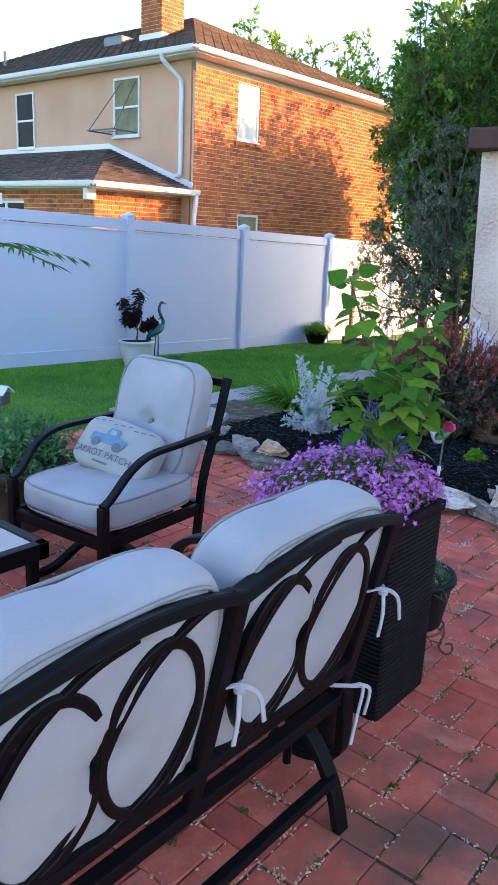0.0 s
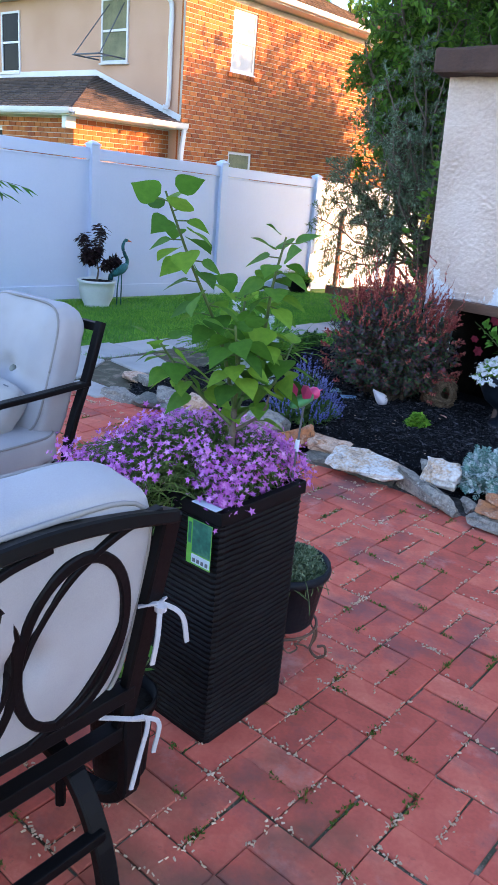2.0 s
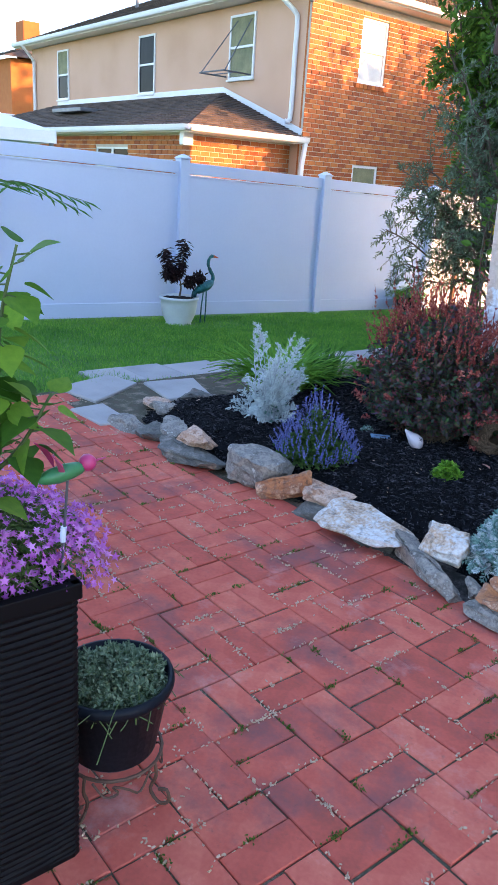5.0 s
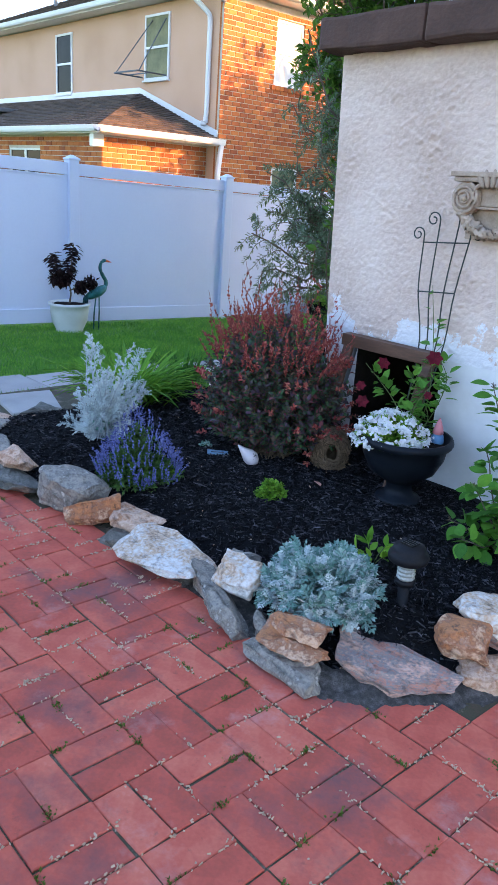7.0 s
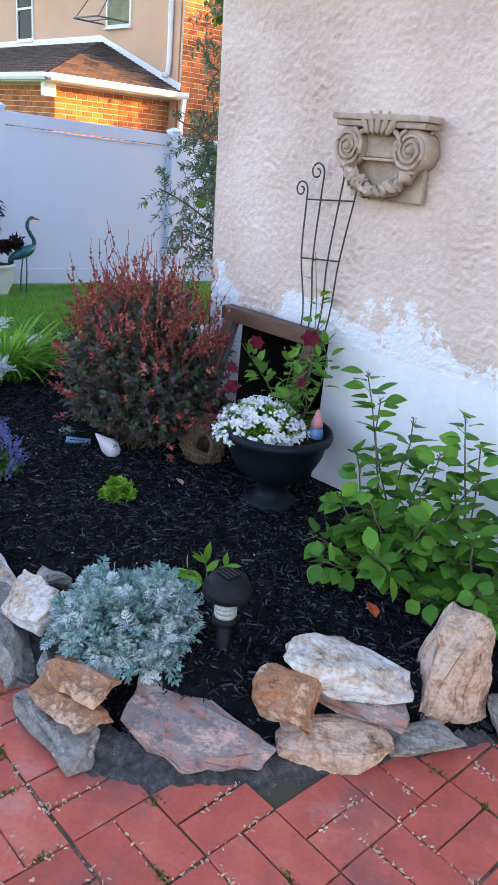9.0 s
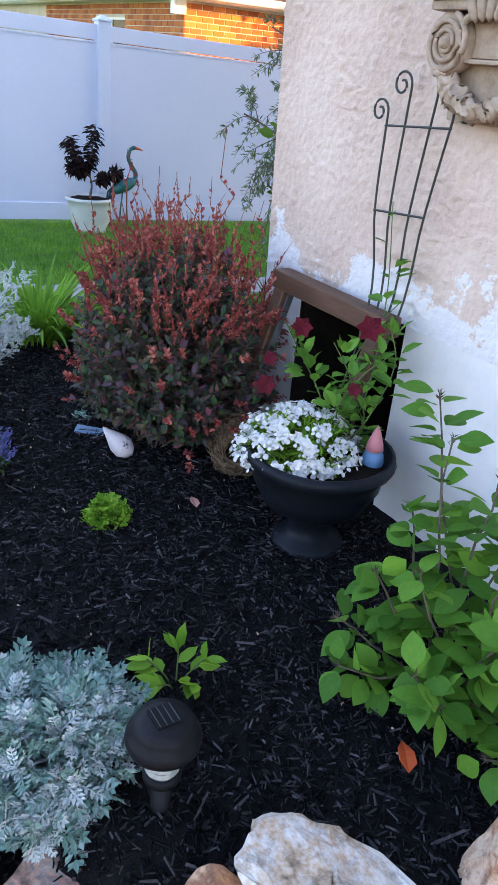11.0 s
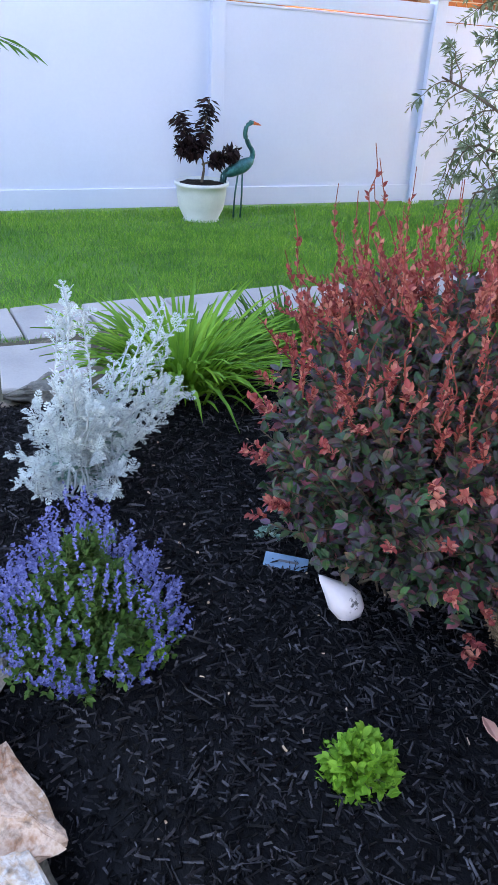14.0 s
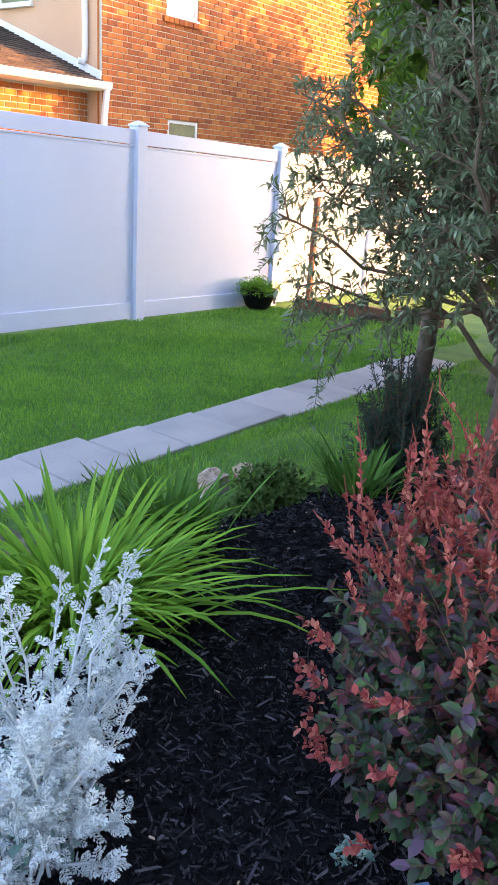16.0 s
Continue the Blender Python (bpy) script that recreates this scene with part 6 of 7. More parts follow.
# wooden stake and edging boards at the back of the lawn
STAKE = mat("reddish_timber", [(0.14, 0.055, 0.03), (0.24, 0.10, 0.055)], 0.8, 5, 60, 0.3, 0.003, stretch=(6, 6, 1))
stk = tagged(part("wooden_stake", box((-7.72, 12.0, lawn_z(-7.7, 12) - 0.05), (-7.66, 12.06, 0.95), 0.006), STAKE), "brown timber stake by the fence", "stake")
for k in range(3):
    gx = -7.55 + k * 0.62
    ob = tagged(part("edging_board", box((gx, 11.55 + k * 0.12, lawn_z(gx, 11.6) - 0.03), (gx + 0.6, 11.62 + k * 0.12, lawn_z(gx, 11.6) + 0.16), 0.006), STAKE), "brown timber edging board on the lawn", "edging")

# ---- plants ----
L_HEART = leaf_mat("lilac_leaf", [(0.035, 0.12, 0.018), (0.09, 0.24, 0.03), (0.25, 0.45, 0.05)], 0.5, by="object")
L_BRIGHT = leaf_mat("bright_leaf", [(0.09, 0.24, 0.022), (0.18, 0.405, 0.045), (0.3, 0.54, 0.06)], 0.35)
L_HYD = leaf_mat("hydrangea_leaf", [(0.04, 0.15, 0.022), (0.09, 0.27, 0.038), (0.19, 0.43, 0.055)], 0.35, by="object")
L_GREEN = leaf_mat("green_leaf", [(0.05, 0.16, 0.025), (0.09, 0.25, 0.04), (0.16, 0.36, 0.05)], 0.3)
L_BLADE = leaf_mat("daylily_blade", [(0.07, 0.21, 0.023), (0.15, 0.37, 0.038), (0.29, 0.53, 0.06)], 0.35)
L_DARKBLADE = leaf_mat("iris_blade", [(0.034, 0.119, 0.02), (0.068, 0.204, 0.034), (0.119, 0.289, 0.051)], 0.3)
L_SILVER = leaf_mat("silver_leaf", [(0.40, 0.48, 0.47), (0.58, 0.65, 0.64), (0.70, 0.75, 0.73)], 0.15, 0.9)
L_SILVERGREEN = leaf_mat("silver_green_leaf", [(0.07, 0.19, 0.15), (0.20, 0.35, 0.30), (0.42, 0.54, 0.52)], 0.15, 0.9)
L_BARB = leaf_mat("barberry_leaf", [(0.015, 0.05, 0.028), (0.04, 0.12, 0.04), (0.09, 0.05, 0.08), (0.03, 0.10, 0.045), (0.13, 0.07, 0.12), (0.05, 0.14, 0.04), (0.26, 0.07, 0.10), (0.04, 0.11, 0.05), (0.44, 0.16, 0.12)], 0.22)
L_BARBRED = leaf_mat("barberry_shoot", [(0.16, 0.03, 0.04), (0.40, 0.085, 0.075), (0.64, 0.27, 0.19)], 0.3)
L_BLUEGREEN = leaf_mat("veronica_leaf", [(0.029, 0.08, 0.019), (0.064, 0.144, 0.032), (0.112, 0.208, 0.048)], 0.25)
F_BLUE = leaf_mat("blue_flower", [(0.08, 0.09, 0.25), (0.16, 0.18, 0.42), (0.30, 0.33, 0.60)], 0.3)
F_PURPLE = leaf_mat("phlox_flower", [(0.42, 0.10, 0.42), (0.64, 0.21, 0.62), (0.78, 0.40, 0.76)], 0.3)
F_WHITE = leaf_mat("candytuft_flower", [(0.68, 0.68, 0.68), (0.78, 0.78, 0.78), (0.82, 0.82, 0.80)], 0.25)
F_RED = leaf_mat("clematis_flower", [(0.06, 0.002, 0.008), (0.11, 0.005, 0.014), (0.16, 0.01, 0.022)], 0.3)
F_YELLOW = leaf_mat("yellow_flower", [(0.6, 0.4, 0.02), (0.72, 0.52, 0.05)], 0.3)
F_ORANGE = leaf_mat("orange_flower", [(0.5, 0.1, 0.02), (0.6, 0.22, 0.03)], 0.3)
L_PHLOX = leaf_mat("phlox_leaf", [(0.045, 0.105, 0.022), (0.105, 0.195, 0.045), (0.18, 0.27, 0.075)], 0.25)
L_MAPLE = leaf_mat("dark_maple_leaf", [(0.01, 0.006, 0.008), (0.022, 0.011, 0.013), (0.04, 0.016, 0.016)], 0.2)
L_OLIVE = leaf_mat("olive_shrub_leaf", [(0.06, 0.10, 0.05), (0.13, 0.19, 0.11), (0.27, 0.35, 0.25)], 0.3)
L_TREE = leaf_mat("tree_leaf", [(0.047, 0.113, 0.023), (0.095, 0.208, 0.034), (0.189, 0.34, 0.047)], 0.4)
# brighter, yellower copy of the tree leaf, with sunlight in its colour
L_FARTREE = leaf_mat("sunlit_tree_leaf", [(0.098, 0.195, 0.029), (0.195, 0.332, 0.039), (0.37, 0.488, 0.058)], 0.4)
L_SUCC = leaf_mat("stonecrop_leaf", [(0.065, 0.117, 0.065), (0.156, 0.221, 0.13), (0.286, 0.351, 0.221)], 0.15)
L_HERB = leaf_mat("herb_leaf", [(0.045, 0.15, 0.06), (0.09, 0.24, 0.09), (0.165, 0.345, 0.135)], 0.3)
L_JUNIPER = leaf_mat("juniper_needle", [(0.012, 0.035, 0.03), (0.03, 0.07, 0.055), (0.06, 0.11, 0.085)], 0.15)
STEMG = mat("green_stem", [(0.05, 0.09, 0.02), (0.10, 0.15, 0.04)], 0.7, 20, 80, 0.1, 0.001)
STEMRED = mat("red_stem", [(0.16, 0.03, 0.02), (0.28, 0.06, 0.04)], 0.7, 20, 80, 0.1, 0.001)
STEMSIL = mat("silver_stem", [(0.34, 0.40, 0.40), (0.48, 0.54, 0.54)], 0.9, 20, 80, 0.1, 0.001)


def plant(name, place, label, category="plant", group=""):
    return thing(name, Matrix.Translation(place), label, category, group)


def bush(p, rng, k, radii, low, base_r, per, size, template, leaf, stem, centre=(0, 0, 0), sag=0.08, t0=0.35, out=0.9, lift=0.25, r0=0.004, inner=0.55, name="foliage", flare=0.0):
    """k bent stems that fan out to an uneven dome, with per leaves on each."""
    ends = dome(rng, k, radii, low) * rng.uniform(inner, 1.05, (k, 1)) + np.array(centre)
    ends[:, :2] *= 1 + flare * np.clip(ends[:, 2:3] / radii[2], 0, 1)
    bases = np.column_stack([rng.normal(0, base_r, (len(ends), 2)), np.zeros(len(ends))])
    L = stems(rng, bases, ends, sag)
    v, f = tube_np(L, r0, r0 * 0.4, 4)
    part_np("stalk_mass", v, f, stem, p)
    P, D, N = along(rng, L, per, t0, 1.0, out, lift)
    v, f = strewn(template, P, D, N, size * rng.uniform(0.6, 1.25, len(P)))
    part_np(name, v, f, leaf, p)
    return L


def blades(p, rng, k, length, width, spread, droop, leaf, base_r=0.05, single=60):
    """Arching strap leaves; the first ones are objects of their own."""
    a = rng.uniform(0, 2 * np.pi, k)
    out = np.stack([np.cos(a), np.sin(a), np.zeros(k)], 1)
    base = out * np.abs(rng.normal(0, base_r, (k, 1)))
    ln = length * rng.uniform(0.6, 1.15, (k, 1))
    s = spread * rng.uniform(0.3, 1.2, (k, 1))
    m = 7
    t = np.linspace(0, 1, m)[None, :, None]
    line = base[:, None] + out[:, None] * (s * ln)[:, None] * t ** 1.3 + np.array([0, 0, 1.0]) * ln[:, None] * (t * 1.0 - droop * rng.uniform(0.4, 1.3, (k, 1))[:, None] * t ** 2.4)
    side = np.stack([-np.sin(a), np.cos(a), np.zeros(k)], 1)[:, None] * width * (np.sin(np.pi * np.clip(t * 0.93 + 0.07, 0, 1)) ** 0.6)
    mid = line - np.array([0, 0, width * 0.35]) * np.ones_like(line)
    v = np.stack([line - side, mid, line + side], 2).reshape(-1, 3)
    idx = np.arange(k * m * 3).reshape(k, m, 3)
    def quads(i):
        return np.concatenate([np.stack([i[:, :-1, c], i[:, :-1, c + 1], i[:, 1:, c + 1], i[:, 1:, c]], -1).reshape(-1, 4) for c in (0, 1)])

    for q in range(single):
        part_np("leaf", v[q * m * 3:(q + 1) * m * 3], quads(idx[:1]), leaf, p, "", True)
    part_np("foliage", v[single * m * 3:], quads(idx[:k - single]), leaf, p, "", True)


# sapling with heart-shaped leaves in the tall planter
rng = np.random.default_rng(31)
tree = plant("lilac_sapling", (-1.215, 2.01, 0.63), "young sapling with green heart-shaped leaves in the tall planter", "sapling")
trunk = smooth_curve([(0, 0, 0), (0.015, 0.0, 0.12), (0.01, 0.01, 0.24)], 8)
part("trunk", bar(trunk, 0.011, 8, 0.008), BARK, tree, "", True)
shoots = [[(0.01, 0.01, 0.24), (-0.01, -0.04, 0.42), (-0.045, -0.12, 0.60), (-0.065, -0.185, 0.745)], [(0.01, 0.01, 0.22), (0.035, 0.06, 0.38), (0.04, 0.08, 0.54), (0.045, 0.11, 0.66)], [(0.01, 0.0, 0.2), (-0.06, -0.10, 0.32), (-0.09, -0.17, 0.42)],
          [(0.01, 0.0, 0.2), (0.06, 0.09, 0.30), (0.06, 0.16, 0.40)], [(0.01, 0.01, 0.24), (-0.03, 0.06, 0.38), (-0.06, 0.10, 0.52)], [(0.01, 0.01, 0.24), (0.06, -0.05, 0.36), (0.08, -0.09, 0.47)],
          [(0.01, 0.01, 0.18), (-0.07, 0.03, 0.26), (-0.12, 0.0, 0.32)], [(0.01, 0.01, 0.18), (0.08, 0.03, 0.24), (0.11, 0.02, 0.30)]]
LP, LD, LN, LS = [], [], [], []
for k, sh in enumerate(shoots):
    c = smooth_curve(sh, 22)
    part("branch", bar(c, 0.0055, 6, 0.0025), STEMG if k < 6 else BARK, tree, "", True)
    nleaf = (30, 28, 20, 20, 22, 20, 3, 3)[k]
    for q in range(nleaf):
        u = 0.34 + 0.66 * q / (nleaf - 1)
        pnt = np.array(c[min(21, int(u * 21))])
        a = q * 2.4 + k
        d = np.array([math.cos(a), math.sin(a), 0.25 if u > 0.9 else -0.15 + 0.3 * rng.uniform()])
        LP.append(pnt + d * np.array([0.028, 0.028, 0.02]))
        LD.append(d + np.array([0, 0, -0.45 if u < 0.9 else 0.25]))
        LN.append(np.array([0, 0, 0.8]) + d * np.array([0.7, 0.7, 0]) + rng.normal(0, 0.3, 3))
        LS.append((0.070 if u < 0.85 else 0.060) * rng.uniform(0.75, 1.2))
        part("petiole", bar([tuple(pnt), tuple(pnt + d * np.array([0.03, 0.03, 0.02]))], 0.0016, 4), STEMG, tree) if q % 2 == 0 else None
leaf_parts("leaf", HEART, LP, LD, LN, np.array(LS), L_HEART, tree)

# creeping phlox round it
rng = np.random.default_rng(32)
phlox = plant("creeping_phlox", (-1.25, 2.01, 0.63), "mound of purple creeping phlox spilling over the planter", "flowers")
ends = dome(rng, 620, (0.29, 0.30, 0.16), 0.05)
ends[:, 0] = np.minimum(ends[:, 0] - 0.06, 0.13)
left = rng.uniform(0, 1, len(ends)) < 0.22
ends[left, 1] = -0.20 - rng.uniform(0, 0.08, left.sum())
ends[left, 0] = rng.uniform(-0.3, -0.05, left.sum())
ends[left, 2] = rng.uniform(-0.12, 0.1, left.sum())
corner = (ends[:, 0] > 0.0) & (ends[:, 1] < -0.12)
ends[corner, 1] = -0.12 + rng.uniform(0, 0.05, corner.sum())
bases = np.column_stack([rng.uniform(-0.13, 0.13, (len(ends), 2)), np.full(len(ends), 0.01)])
L = stems(rng, bases, ends, 0.18)
v, f = tube_np(L, 0.002, 0.001, 3)
part_np("stalk_mass", v, f, STEMG, phlox)
P, D, N = along(rng, L, 22, 0.25, 0.97, 0.8, 0.1)
v, f = strewn(NARROW, P, D, N, 0.026 * rng.uniform(0.6, 1.2, len(P)))
part_np("foliage", v, f, L_PHLOX, phlox)
fp = np.concatenate([ends + rng.normal(0, 0.017, ends.shape) for _ in range(7)])
fn = unit(fp * np.array([1, 1, 1.6]) + np.array([0, 0, 0.12]) + rng.normal(0, 0.1, fp.shape))
v, f = strewn(STAR, fp + fn * 0.008, rng.normal(size=fp.shape), fn, 0.0096 * rng.uniform(0.75, 1.2, len(fp)))
part_np("blossom_mass", v, f, F_PURPLE, phlox)

# seedling in the nursery pot
rng = np.random.default_rng(33)
seedling = plant("seedling", (-1.178, 1.655, 0.19), "leggy seedling in a black nursery pot", "plant")
LL = np.array([[tuple(q) for q in smooth_curve(c, 8)] for c in ([(0, 0, 0), (0.01, 0.02, 0.15), (0.02, 0.05, 0.27)], [(0, 0, 0), (0.02, 0.04, 0.08), (0.03, 0.07, 0.13)], [(0.01, 0, 0), (0.03, -0.02, 0.10), (0.04, -0.01, 0.17)])])
v, f = tube_np(LL, 0.003, 0.0015, 5)
part_np("stalk_mass", v, f, STEMG, seedling)
P, D, N = along(rng, LL, 9, 0.4, 1.0, 0.9, 0.2)
v, f = strewn(OVAL, P, D, N, 0.04 * rng.uniform(0.6, 1.2, len(P)))
part_np("foliage", v, f, L_GREEN, seedling)

# stonecrop in the round pot
rng = np.random.default_rng(34)
sed = plant("stonecrop", (-1.222, 2.335, 0.29), "grey-green stonecrop filling the round pot", "plant")
bush(sed, rng, 420, (0.135, 0.135, 0.07), 0.0, 0.06, 22, 0.014, KITE, L_SUCC, STEMG, t0=0.5, lift=0.5, r0=0.0015, inner=0.7)

# dark maple in the white pot
rng = np.random.default_rng(35)
mz = lawn_z(-7.5, 6.60) + 0.31
maple = plant("dwarf_maple", (-7.5, 6.60, mz), "small dark purple maple in the white pot", "small tree")
lines = [[(0, 0, 0), (0.0, 0.02, 0.12), (0.0, 0.0, 0.22)], [(0, 0.0, 0.2), (0, 0.02, 0.4), (0, 0.06, 0.66)], [(0, 0, 0.2), (-0.02, -0.12, 0.35), (-0.04, -0.2, 0.55)], [(0, 0, 0.15), (0.02, 0.14, 0.2), (0.03, 0.3, 0.26)], [(0, 0, 0.22), (0.02, -0.1, 0.28), (0.02, -0.2, 0.3)]]
LL = np.array([[tuple(q) for q in smooth_curve(c, 9)] for c in lines])
for q in range(5):
    part("trunk" if q == 0 else "branch", bar([tuple(x) for x in LL[q]], 0.014 if q == 0 else 0.009, 6, 0.006), BARK, maple, "", True)
P, D, N = along(rng, LL[1:], 230, 0.25, 1.0, 1.0, -0.2)
P = P + rng.normal(0, 0.022, P.shape)
D[:, 2] -= 0.5
v, f = strewn(NARROW, P, D, N, np.stack([0.16 * np.ones(len(P)), 0.088 * rng.uniform(0.6, 1.2, len(P)), 0.1 * np.ones(len(P))], 1))
part_np("foliage", v, f, L_MAPLE, maple)

# grasses in the back bowl
rng = np.random.default_rng(36)
bb = plant("bowl_grass", (-7.8, 11.1, lawn_z(-7.8, 11.1) + 0.2), "yellow-green tuft growing in the black bowl", "plant")
bush(bb, rng, 200, (0.32, 0.32, 0.22), 0.0, 0.08, 26, 0.035, NARROW, L_BLADE, STEMG, r0=0.002)

# herbs in the large pot
rng = np.random.default_rng(37)
herbs = plant("mint_plant", (-3.30, 2.03, 0.31), "leafy green mint spilling from the large pot", "herb")
bush(herbs, rng, 260, (0.34, 0.38, 0.27), -0.05, 0.09, 26, 0.028, OVAL, L_HERB, STEMG, r0=0.002)
tall = plant("pepper_plant", (-3.75, 2.0, 0.3), "yellow-green leafy plant behind the herbs", "plant")
bush(tall, rng, 40, (0.16, 0.16, 0.34), 0.2, 0.04, 16, 0.06, OVAL, L_BRIGHT, STEMG, r0=0.003)
of = plant("orange_flowers", (-5.25, 3.0, lawn_z(-5.25, 3.0) + 0.51), "small orange flowers in a pedestal planter", "flowers")
bush(of, rng, 80, (0.16, 0.16, 0.12), 0.0, 0.06, 14, 0.035, OVAL, L_GREEN, STEMG, r0=0.002)
fp = dome(rng, 70, (0.16, 0.16, 0.13), 0.1)
v, f = strewn(STAR, fp, rng.normal(size=fp.shape), fp, 0.018)
part_np("blossom_mass", v, f, F_ORANGE, of)

# palm by the fence
rng = np.random.default_rng(38)
palm = plant("palm", (-7.25, 3.75, lawn_z(-7.25, 3.75) + 0.3), "potted palm with feathery fronds by the fence", "palm")
for k in range(9):
    a = k * 0.7 + 0.15
    c = smooth_curve([(0, 0, 0), (0.12 * math.cos(a), 0.12 * math.sin(a), 0.55), (0.62 * math.cos(a), 0.62 * math.sin(a), 1.12), (1.38 * math.cos(a), 1.38 * math.sin(a), 1.12 - 0.1 * (k % 3))], 20)
    part("frond_stem", bar(c, 0.008, 5, 0.002), STEMG, palm)
    LP, LD = [], []
    for q in range(6, 20):
        tg = np.array((c[min(q + 1, 19)] - c[q - 1]).normalized())
        sd = unit(np.cross(tg, [0, 0, 1.0]))
        for s in (-1, 1):
            LP.append(np.array(c[q]))
            LD.append(tg * 0.8 + s * sd + np.array([0, 0, -0.25]))
    v, f = strewn(NARROW, LP, LD, np.tile([0, 0, 1.0], (len(LP), 1)), np.stack([np.full(len(LP), 0.14), np.full(len(LP), 0.24), np.full(len(LP), 0.2)], 1))
    part_np("frond", v, f, L_DARKBLADE, palm)

# barberry
rng = np.random.default_rng(39)
barb = plant("barberry_bush", (-2.44, 4.97, 0.10), "dense dark barberry bush with red new shoots", "bush")
bush(barb, rng, 800, (0.38, 0.30, 0.60), 0.0, 0.05, 46, 0.032, OVAL, L_BARB, TWIG, (0, 0, 0.15), 0.05, 0.3, r0=0.004, inner=0.6, flare=0.36)


def on_bush(k, low):
    e = dome(rng, k, (0.38, 0.31, 0.60), low) + np.array([0, 0, 0.15])
    e[:, :2] *= 1 + 0.36 * np.clip(e[:, 2:3] / 0.56, 0, 1)
    return e


ends0 = on_bush(210, 0.62)
ends1 = ends0 * np.array([1.08, 1.08, 1.0]) + np.column_stack([rng.normal(0, 0.035, (len(ends0), 2)), np.abs(rng.normal(0.04, 0.11, len(ends0)))])
L = stems(rng, ends0 * 0.93, ends1, 0.0, wobble=0.04)
v, f = tube_np(L, 0.0022, 0.001, 4)
part_np("shoot_mass", v, f, STEMRED, barb)
P, D, N = along(rng, L, 30, 0.0, 0.85, 0.7, 0.4)
v, f = strewn(OVAL, P, D, N, 0.017 * rng.uniform(0.5, 1.2, len(P)))
part_np("fine_foliage", v, f, L_BARBRED, barb)
ends0 = on_bush(120, -0.1)
L = stems(rng, ends0 * 0.92, ends0 * np.array([1.1, 1.1, 1.04]), 0.05)
P, D, N = along(rng, L, 24, 0.2, 1.0, 0.8, 0.2)
v, f = strewn(OVAL, P, D, N, 0.019 * rng.uniform(0.5, 1.25, len(P)))
part_np("fine_foliage", v, f, L_BARBRED, barb)


# dusty millers
def dusty(place, rng, ends, base_r, per, size, label, leaf, low_leaf=None):
    p = plant("dusty_miller", place, label, "plant", "dusty millers in the bed")
    n = len(ends)
    bases = np.column_stack([rng.normal(0, base_r, (n, 2)), np.zeros(n)])
    L = stems(rng, bases, ends, 0.05)
    v, f = tube_np(L, 0.004, 0.002, 5)
    part_np("stalk_mass", v, f, STEMSIL, p)
    P, D, N = along(rng, L, per, 0.25, 1.0, 0.9, 0.25)
    N = unit(N + rng.normal(0, 0.4, N.shape))
    v, f = strewn(FERNY, P, D, N, size * rng.uniform(0.5, 1.2, len(P)))
    part_np("foliage", v, f, leaf, p)
    P, D, N = along(rng, L, 14, 0.75, 1.0, 0.8, 0.35)
    v, f = strewn(FERNY, P, D, N, size * 0.62 * rng.uniform(0.6, 1.2, len(P)))
    part_np("fine_foliage", v, f, L_SILVER, p)
    if low_leaf:
        P, D, N = along(rng, L, 3, 0.15, 0.4, 1.0, 0.0)
        v, f = strewn(HEART, P, D, N, size * 0.8 * rng.uniform(0.6, 1.2, len(P)))
        part_np("fine_foliage", v, f, low_leaf, p)
    return p


rng = np.random.default_rng(40)
e1 = np.concatenate([dome(rng, 34, (0.20, 0.19, 0.24), 0.05) + np.array([-0.02, 0.0, 0.05]),
                     np.array([-0.17, 0.05, 0.0]) + np.column_stack([rng.normal(0, 0.025, (5, 2)), rng.uniform(0.44, 0.60, 5)]),
                     np.array([0.07, -0.02, 0.0]) + np.column_stack([rng.normal(0, 0.035, (9, 2)), rng.uniform(0.24, 0.42, 9)]),
                     np.array([-0.10, 0.30, 0.0]) + np.column_stack([rng.normal(0, 0.05, (16, 2)), rng.uniform(0.16, 0.50, 16)])])
dusty((-3.10, 4.33, 0.11), rng, e1, 0.05, 42, 0.037, "tall silvery-white dusty miller with lacy leaves", L_SILVER, L_SILVERGREEN)
e2 = dome(rng, 84, (0.20, 0.20, 0.15), 0.0)
dusty((-1.235, 4.09, 0.10), rng, e2, 0.05, 17, 0.078, "low silver-green dusty miller behind the border stones", L_SILVERGREEN, L_SILVERGREEN)

# daylily and iris clumps
rng = np.random.default_rng(41)
c1 = plant("daylily_clump", (-3.62, 4.86, 0.06), "bright green arching daylily leaves", "plant")
blades(c1, rng, 520, 0.46, 0.0085, 0.90, 0.55, L_BLADE, 0.07)
c2 = plant("iris_clump", (-3.80, 5.42, 0.02), "darker upright strap leaves at the bed's edge", "plant")
blades(c2, rng, 170, 0.36, 0.008, 0.5, 0.25, L_DARKBLADE, 0.07)
c3 = plant("iris_clump", (-3.55, 6.25, 0.0), "dark strap leaves beside the lawn", "plant")
blades(c3, rng, 120, 0.34, 0.007, 0.6, 0.3, L_DARKBLADE, 0.06)
c4 = plant("ground_cover", (-3.85, 6.05, 0.0), "low dark green ground cover with mauve flowers", "plant")
bush(c4, rng, 160, (0.22, 0.26, 0.2), 0.0, 0.09, 22, 0.026, OVAL, L_BLUEGREEN, STEMG, r0=0.002)

